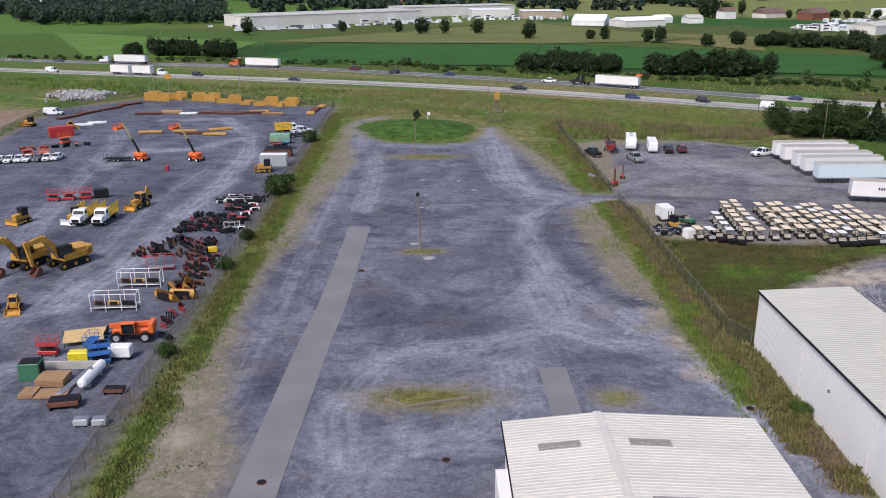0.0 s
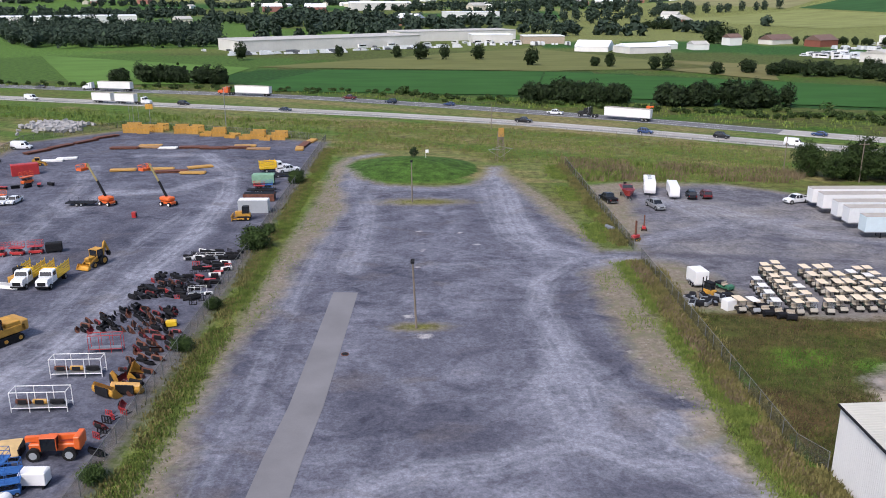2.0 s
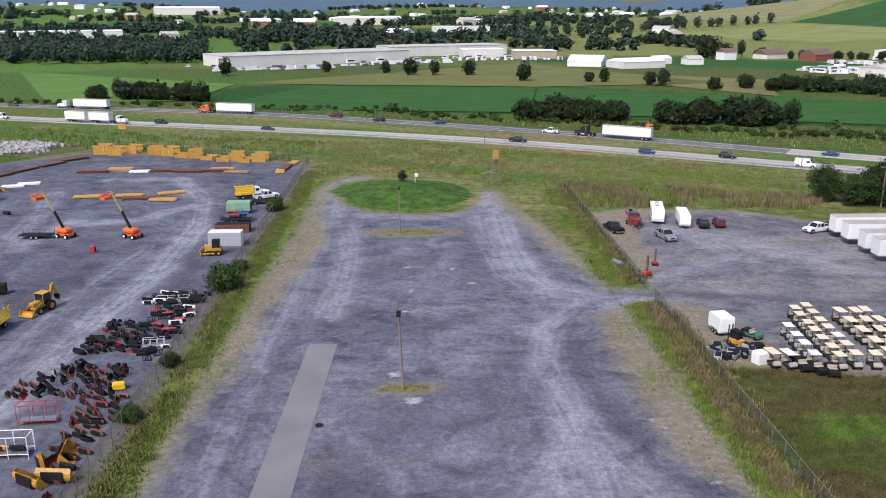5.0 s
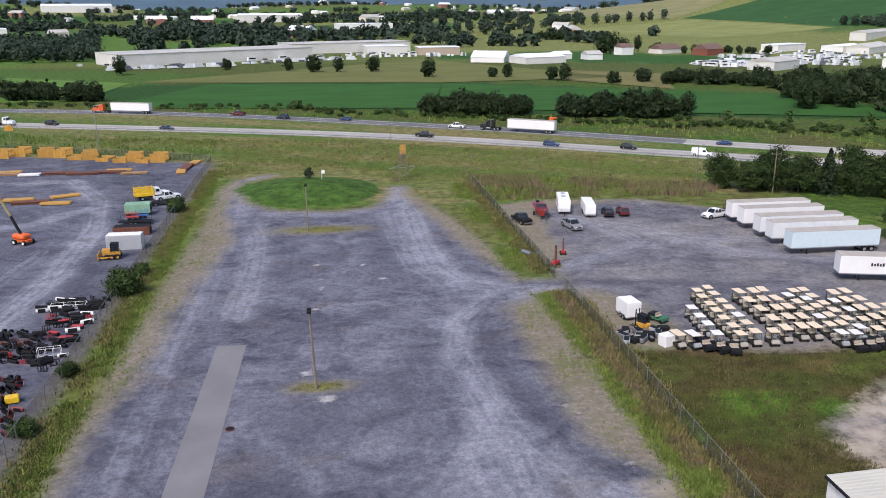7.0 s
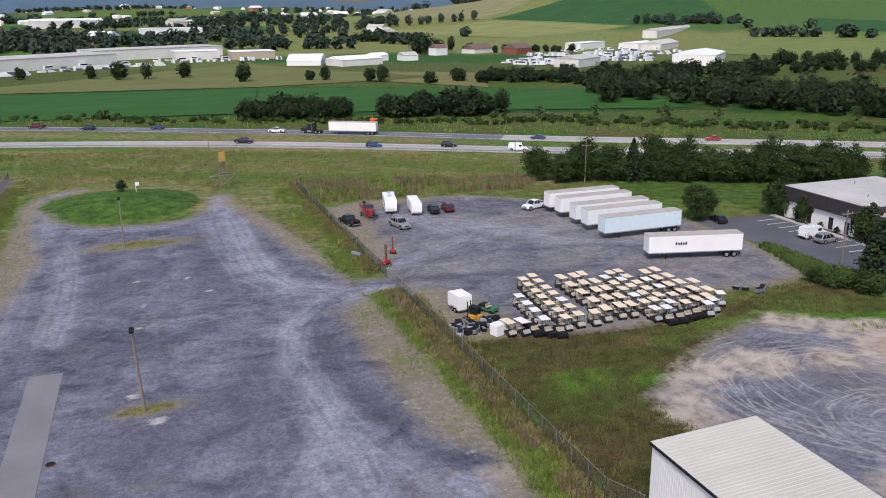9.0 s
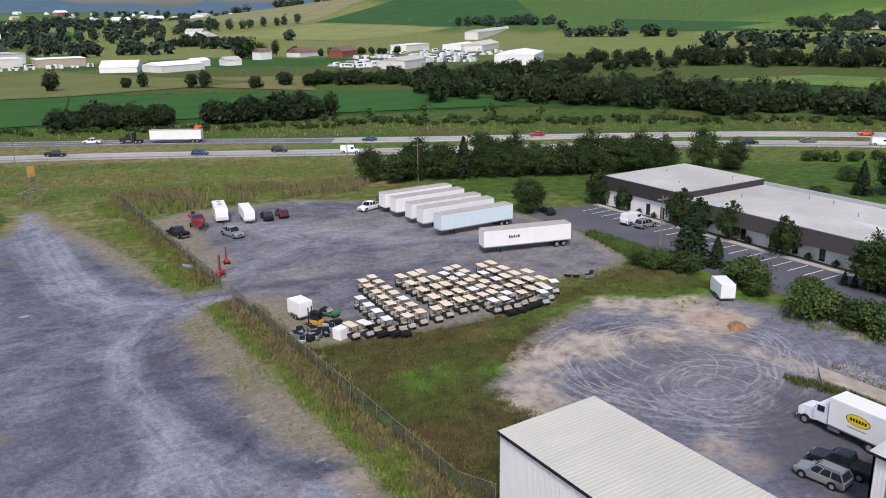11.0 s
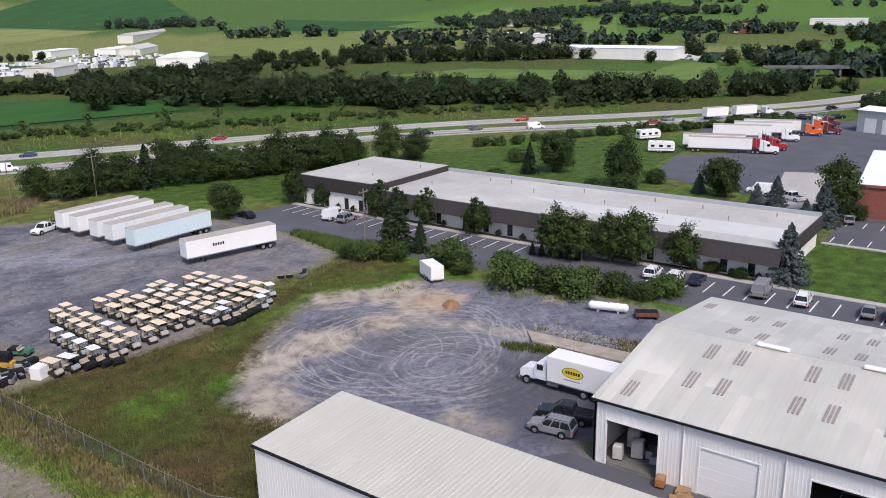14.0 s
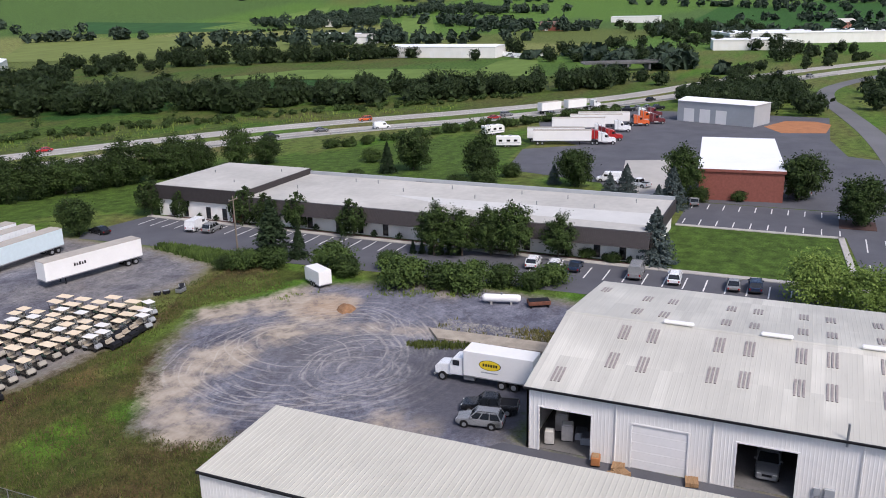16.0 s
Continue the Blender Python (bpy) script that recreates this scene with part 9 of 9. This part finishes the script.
lines(PARK, [160.6 - 2.85 * k for k in range(20)], 112.3, 117.3)
lines(PARK, [82.5 - 2.85 * k for k in range(15)], 110.4, 115.6)
lines(PARK2, [65 - 2.9 * k for k in range(10)], 146.6, 150.4)
lines(PARK2, [65 - 2.9 * k for k in range(10)], 158.8, 162.8)
lines(PARK2, [35 - 2.9 * k for k in range(12)], 126, 131)
lines(PARK2, [35 - 2.9 * k for k in range(12)], 138, 146)
bm = B(); box(bm, 145.0, 145.9, 38.4, 66, -.1, .16, .03); lone("kerb", bm, M_CONC, "pale concrete kerb round the lawn", "kerb", "structure")
bm = B(); box(bm, 0, 22.5, -.5, .5, -.1, .16, .03); o = lone("kerb", bm, M_CONC, "pale concrete kerb round the lawn", "kerb", "structure"); o.matrix_basis = pose(123.2, 37.2, 0, 0, 0, 4)
bm = B(); box(bm, 117.6, 118.6, 20, 39.5, -.1, .15, .03); lone("kerb", bm, M_CONC, "pale concrete kerb along the car park", "kerb", "structure")
sheet("soil_patch", [(259.5, 53), (262.5, 41), (280, 39.5), (286, 44), (285, 53), (271, 58.5)], mat("orange_subsoil", (.36, .15, .06), .95, var=.25, scale=.4, local=False), "bare orange soil beside the garage", "ground", z=.09)
sheet("tree_island", [(152, 33), (158, 33), (158.5, 39), (152, 39)], mat("brown_mulch", (0.07, 0.035, 0.028)), "mulch island in the car park", "ground", z=.12)
ribbon("side_road", smooth_line([(620, -110), (520, -30), (455, 15), (395, 38), (350, 41), (323, 37), (274, 30), (241, 26.8), (200, 24), (164, 20)]), 3.3, M_HWYF, "grey two-lane side road", "road", z=.08)

# guard rail on the near carriageway
t = tagged(new("guard_rail"), "galvanised guard rail along the highway", "guard rail")
seg = [p for p in NEAR_LINE if -260 < p.x < 470]
rail, first = B(), None
prev = None
for i in range(1, len(seg) - 1):
    d = (seg[i + 1] - seg[i - 1]).normalized()
    p = seg[i] + Vector((d.y, -d.x, 0)) * 6.4
    if prev is not None:
        s = Vector((d.y, -d.x, 0)) * .04
        frustum(rail, [prev - s + Vector((0, 0, .5)), prev + s + Vector((0, 0, .5)), prev + s + Vector((0, 0, .8)), prev - s + Vector((0, 0, .8))], [p - s + Vector((0, 0, .5)), p + s + Vector((0, 0, .5)), p + s + Vector((0, 0, .8)), p - s + Vector((0, 0, .8))])
    if first is None:
        bm = B(); box(bm, -.08, .08, -.08, .08, -.1, .75); first = part("post", bm, M_WOODG, t); first.matrix_basis = pose(p.x, p.y, 0)
    else:
        again(first, pose(p.x, p.y, 0))
    prev = p
part("rail", rail, M_STEEL, t, kind="stuff")

# work-zone sign trailer beside the far carriageway
crate_box("arrow_board", "orange roadwork equipment beside the highway", "road sign", 2.6, 1.2, 1.4, M_ORANGE, M_ORANGE, .4).at(82, 328, -30)

# ---- far buildings ----
M_CREAM = mat("cream_cladding", (.66, .64, .6), .6, var=.12, scale=.1)
M_BROWNR = mat("brown_shingle_roof", (.16, .1, .08), .8, var=.2, scale=.4)
for name, label, x, y, L, W, h, wm, rm, turn, gable, doors in (
    ("factory", "long pale grey factory with a flat roof", -82, 682, 42, 150, 8, M_CREAM, M_ROOFM, -58, 0, 6),
    ("factory", "pale grey factory block with a flat roof", 20, 790, 36, 110, 8, M_CREAM, M_ROOFM, -68, 0, 5),
    ("factory_shed", "white shed with roller doors", -62, 712, 16, 26, 6, M_WALLW, M_ROOFWH, -75, 1.5, 3),
    ("factory", "tan warehouse with a pale flat roof", 52, 752, 24, 34, 6.5, M_CREAM, M_ROOFWH, -85, 0, 3),
    ("factory", "tan warehouse with a pale flat roof", 94, 736, 22, 34, 6, mat("tan_block", (.42, .34, .26), .8), M_ROOFWH, -88, 0, 2),
    ("quonset_barn", "white barn with a rounded roof", 121, 646, 28, 24, 3.5, M_WALLW, M_ROOFWH, 70, 4, 1),
    ("barn", "open-sided barn with a white roof", 151, 626, 22, 34, 4.5, M_CREAM, M_ROOFWH, -70, 2.2, 2),
    ("small_barn", "small white gabled barn", 178, 662, 10, 14, 4, M_WALLW, M_ROOFWH, -70, 2, 1),
    ("small_barn", "small white gabled barn", 200, 655, 12, 12, 4, M_WALLW, M_ROOFM, -80, 2.4, 1),
    ("farmhouse", "white two-storey farmhouse among trees", 243, 706, 10, 12, 6, M_WALLW, M_BROWNR, -70, 3, 1),
    ("house", "brown-roofed house on a lawn", 285, 722, 14, 26, 3.6, M_CREAM, M_BROWNR, -60, 4, 1),
    ("house", "red-brown house with gabled roof", 308, 690, 14, 22, 5, mat("red_brown_siding", (.22, .07, .045), .8), M_BROWNR, -60, 4, 1),
    ("metal_shop", "cream metal shop building with gable roof", 285, 545, 18, 34, 5.5, M_CREAM, M_ROOFM, -55, 2.2, 1),
    ("dealership", "white dealership building with canopy", 398, 735, 16, 44, 5.5, M_WALLW, M_ROOFWH, -60, 0, 8),
    ("dealership", "white dealership building with canopy", 432, 702, 18, 40, 6, M_WALLW, M_ROOFWH, -55, 1, 8),
    ("metal_warehouse", "large white metal warehouse with gable roof", 372, 530, 28, 52, 7, M_WALLW, M_ROOFWH, -45, 2, 1),
    ("poultry_house", "very long grey poultry house", 610, 905, 16, 180, 4, M_CREAM, M_ROOFM, -50, 2.5, 0),
    ("poultry_house", "long grey-roofed farm shed", 455, 700, 18, 60, 5, M_CREAM, M_ROOFG, -50, 3, 2),
    ("farm_shed", "white farm shed beside a silo", 975, 1180, 22, 60, 7, M_WALLW, M_ROOFWH, -50, 4, 2),
    ("factory", "white low factory with flat roof", 735, 468, 24, 66, 7, M_WALLW, M_ROOFWH, -5, 0, 4),
    ("factory", "bright white long warehouse with clutter outside", 553, 286, 26, 78, 7.5, M_WALLW, M_ROOFWH, 4, 1.2, 5),
    ("farm_shed", "small grey-white farm shed", 700, 432, 14, 18, 6, M_WALLW, M_ROOFM, 10, 3, 1),
    ("factory", "white distribution building with flat roof", 655, 92, 30, 52, 7, M_WALLW, M_ROOFWH, 10, 0, 3),
    ("factory", "very large white warehouse beyond the highway", 760, 60, 60, 130, 8, M_WALLW, M_ROOFWH, 20, 0, 6),
    ("farm_shed", "white barn with silos on the hillside", 1650, 560, 30, 120, 8, M_WALLW, M_ROOFWH, 10, 3, 3),
    ("brick_house", "red brick house among trees", 935, 322, 16, 26, 6, M_BRICK, M_BROWNR, 10, 4, 1),
    ("factory", "white long building on the valley floor", 1105, 262, 30, 60, 7, M_WALLW, M_ROOFWH, 5, 0, 3),
    ("factory", "wide white building far across the fields", -470, 1120, 60, 190, 9, M_WALLW, M_ROOFWH, -70, 0, 4),
    ("factory", "white far building on the valley floor", -90, 1600, 40, 110, 12, M_CREAM, M_ROOFWH, -80, 3, 3),
    ("factory", "white far building on the valley floor", -560, 2150, 50, 150, 14, M_WALLW, M_ROOFWH, -70, 4, 3),
    ("factory", "white far building on the valley floor", 60, 1290, 30, 80, 8, M_WALLW, M_ROOFWH, -80, 0, 3)):
    b9 = flat_building(name, label, x - L / 2, x + L / 2, y - W / 2, y + W / 2, h, wm, rm, turn, gable, doors, windows=0, z=float(height(x, y)))
hr = random.Random(12)
HM = [mat("pale_siding_%s" % n, c, .7) for n, c in (("white", (.7, .7, .68)), ("cream", (.6, .55, .45)), ("brick", (.3, .13, .1)))]
for k in range(70):
    az, r = radians(hr.uniform(-34, 96)), hr.uniform(1000, 3000)
    if 18 < math.degrees(az) < 40 and r < 1800:
        continue
    x, y = r * math.sin(az), r * math.cos(az)
    s = hr.uniform(.8, 2.0)
    flat_building("house", "small pale far-off house on the valley floor", x - 6 * s, x + 6 * s, y - 9 * s, y + 9 * s, 5 * s, HM[k % 3], M_ROOFM if k % 2 else M_ROOFWH, hr.uniform(0, 180), 3 * s, z=float(height(x, y)))
for x, y, h in ((990, 1160, 24), (1003, 1150, 18), (1640, 520, 34), (1655, 512, 30)):
    bm = B(); rod(bm, (0, 0, -1), (0, 0, h), 4.5, 14); t = thing("silo", "tall grey concrete silo", "silo"); part("shaft", bm, M_CONC, t)
    bm = B(); rod(bm, (0, 0, h), (0, 0, h + 3), 4.6, 14, .6); part("dome", bm, M_STEEL, t)
    t.matrix_basis = pose(x, y, float(height(x, y)))
# overpass
M_OVER = mat("stained_grey_concrete", (.13, .13, .135), .8, var=.3, scale=.3)
t = thing("overpass", "dark concrete overpass over the highway", "bridge")
bm = B(); box(bm, -24, 24, -4.5, 4.5, 4.0, 4.6, .05); part("deck", bm, M_OVER, t)
for sy in (-1, 1):
    bm = B(); box(bm, -24, 24, sy * 4.5 - .15, sy * 4.5 + .15, 4.6, 5.3); part("parapet", bm, M_OVER, t)
for x in (-12, 0, 12):
    bm = B(); box(bm, x - .5, x + .5, -4, 4, 0, 4.0, .05); part("pier", bm, M_OVER, t)
t.matrix_basis = pose(462, 141, 0, 0, 0, -62)
# vehicles parked round the far buildings


def far_vehicle(label, L, h, m):
    t = thing("parked_vehicle", label, "vehicle", "far parked vehicles")
    bm = B(); prism(bm, [(-L / 2, .4), (L / 2, .4), (L / 2, h * .5), (L / 2 - .9, h * .55), (L / 2 - 1.5, h), (-L / 2, h)], -1.0, 1.0); part("body", bm, m, t)
    bm = B(); box(bm, -L / 2 + .5, L / 2 - 1.7, -1.02, 1.02, h * .55, h * .85); part("window_band", bm, M_GLASS, t)
    return Proto(t)


FV = [far_vehicle("pale vehicle parked by a far building", 5.5, 1.9, PAINT["white"]), far_vehicle("pale camper parked by a far building", 8, 3.0, M_WHITE), far_vehicle("dark vehicle parked by a far building", 5, 1.7, PAINT["grey"])]
for cx, cy, dx, dy, n in ((-40, 690, 40, 20, 12), (60, 728, 40, 8, 14), (270, 575, 26, 18, 26), (340, 610, 40, 30, 26), (400, 690, 50, 20, 22), (560, 245, 16, 30, 10), (-150, 640, 12, 6, 5), (720, 425, 30, 12, 10), (520, 150, 30, 14, 8)):
    for k in range(n):
        FV[k % 3].at(cx + hr.uniform(-dx, dx), cy + hr.uniform(-dy, dy), hr.choice((30, 120, 35)) + hr.uniform(-8, 8))



def vehicle_park(label, spots, seed, material):
    """Rows of parked vehicles too far off to pick apart: hooded, cab-high and box-high bodies in one mesh."""
    r = random.Random(seed)
    bm = B()
    for (ax, ay), (cx, cy), n, turn in spots:
        for k in range(n):
            u = (k + r.uniform(.1, .9)) / n
            x, y = ax + (cx - ax) * u + r.gauss(0, 1.5), ay + (cy - ay) * u + r.gauss(0, 1.5)
            L, h = r.choice(((4.8, 1.7), (5.4, 1.9), (7.5, 3.0), (9.0, 3.1)))
            n0 = len(bm.verts)
            prism(bm, [(-L / 2, .4), (L / 2, .4), (L / 2, h * .5), (L / 2 - .9, h * .58), (L / 2 - 1.6, h), (-L / 2 + .1, h), (-L / 2, h * .8)], -1.0, 1.0, (h * .6, .12))
            bm.verts.ensure_lookup_table()
            bmesh.ops.transform(bm, matrix=pose(x, y, float(height(x, y)), 0, 0, turn + r.gauss(0, 6)), verts=bm.verts[n0:])
    return tagged(part("parked_vehicles", bm, material, None), label, "vehicles", kind="stuff")


ROWS = [((-135, 596), (-60, 622), 16, 30), ((-60, 640), (20, 676), 18, 30), ((30, 700), (110, 706), 16, 90), ((262, 560), (292, 590), 16, 120), ((255, 580), (285, 606), 14, 120), ((300, 590), (352, 560), 16, 30), ((312, 610), (372, 590), 16, 30), ((340, 640), (410, 622), 16, 30), ((360, 668), (440, 640), 14, 30), ((300, 655), (330, 640), 8, 90), ((545, 225), (570, 262), 12, 90), ((700, 420), (750, 436), 10, 0)]
vehicle_park("rows of white vehicles and campers by the far buildings", ROWS, 5, PAINT["white"])
vehicle_park("dark and silver vehicles by the far buildings", [(a, c, max(3, n // 3), q) for a, c, n, q in ROWS], 6, PAINT["grey"])


def far_town(label, seed, n, wall_m):
    """Small gabled houses and sheds of the far town, in one mesh."""
    r = random.Random(seed)
    bm = B()
    for k in range(n):
        az, d = radians(r.uniform(-34, 92)), r.uniform(1650, 3200)
        if 16 < math.degrees(az) < 42 and d < 2000:
            continue
        x, y = d * math.sin(az), d * math.cos(az)
        a, c, h = r.uniform(4, 7), r.uniform(6, 15), r.uniform(3.5, 6)
        n0 = len(bm.verts)
        prism(bm, [(-a, -6), (a, -6), (a, h), (0, h + a * .5), (-a, h)], -c, c)
        bm.verts.ensure_lookup_table()
        bmesh.ops.transform(bm, matrix=pose(x, y, float(height(x, y)), 0, 0, r.uniform(0, 180)), verts=bm.verts[n0:])
    return tagged(part("far_houses", bm, wall_m, None), label, "houses", kind="stuff")


far_town("white houses and sheds of the far town", 8, 150, M_WALLW)
far_town("cream and tan houses of the far town", 9, 90, HM[1])

rp = random.Random(41)
bm = B()
for k in range(420):
    u, q = rp.random(), rp.uniform(.3, .9)
    x, y = -127.2 + (12.9) * u + rp.gauss(0, 2.2), 291.2 + (-3.3) * u + rp.gauss(0, 4.0)
    box(bm, -q, q, -q * .8, q * .8, -q * .5, q * .7, m=pose(x, y, rp.uniform(0, .9), rp.uniform(-30, 30), rp.uniform(-30, 30), rp.uniform(0, 180)))
tagged(part("riprap", bm, mat("pale_riprap_stone", (.34, .33, .32), .9, var=.35, scale=.8, local=False), None), "long heap of pale broken riprap stone", "rubble", kind="stuff")
# rubble, weeds and a soil heap round the ramp slab
gr = random.Random(31)
bm = B()
for k in range(520):
    x, y, q = gr.uniform(84.9, 88.0), gr.uniform(70, 86), gr.uniform(.05, .15)
    box(bm, -q, q, -q * .8, q * .8, -q * .3, q * .7, m=pose(x, y, 0, gr.uniform(-20, 20), gr.uniform(-20, 20), gr.uniform(0, 180)))
tagged(part("rubble", bm, mat("grey_rubble_stone", (.26, .25, .235), .9, var=.35, scale=.8, local=False), None), "grey broken stone rubble beside the slab", "rubble", kind="stuff")
x, y = scatter(500, [(79, 88), (81, 84), (81.2, 78), (80.4, 78), (78, 86)], 91)
tufts("slab_weeds", "green weeds round the concrete slab", x, y, np.full(len(x), .5), M_MEADOW, 92, 3, .2)
x, y = scatter(900, [(84.6, 87), (88.6, 86), (88.6, 71), (84.8, 71)], 93, .6)
tufts("slab_weeds", "dry weeds among the rubble", x, y, np.full(len(x), .4), M_WEED, 94, 3, .2)
x, y = scatter(1600, [(88, 112), (98, 100), (100, 86), (97.5, 85), (93, 98), (85, 112)], 95, .5)
tufts("edge_weeds", "sparse green weeds at the gravel's edge", x, y, np.full(len(x), .4), M_GRASSB, 96, 3, .3)
bm = B()
rings = [[bm.verts.new((r * math.cos(a) * gr.uniform(.85, 1.15), .7 * r * math.sin(a) * gr.uniform(.85, 1.15), z + gr.uniform(-.06, .06))) for a in [k * math.tau / 16 for k in range(16)]] for r, z in ((1.9, -.1), (1.4, .3), (.8, .55), (.3, .65))]
for a, c in zip(rings, rings[1:]):
    for k in range(16):
        bm.faces.new((a[k], a[(k + 1) % 16], c[(k + 1) % 16], c[k]))
bm.faces.new(rings[-1])
o = lone("soil_heap", bm, mat("loose_orange_soil", (.26, .14, .07), .95, var=.35, scale=2, bump=.5), "small heap of loose orange-brown soil", "soil heap")
o.matrix_basis = pose(86.7, 100.6, 0, 0, 0, 30)
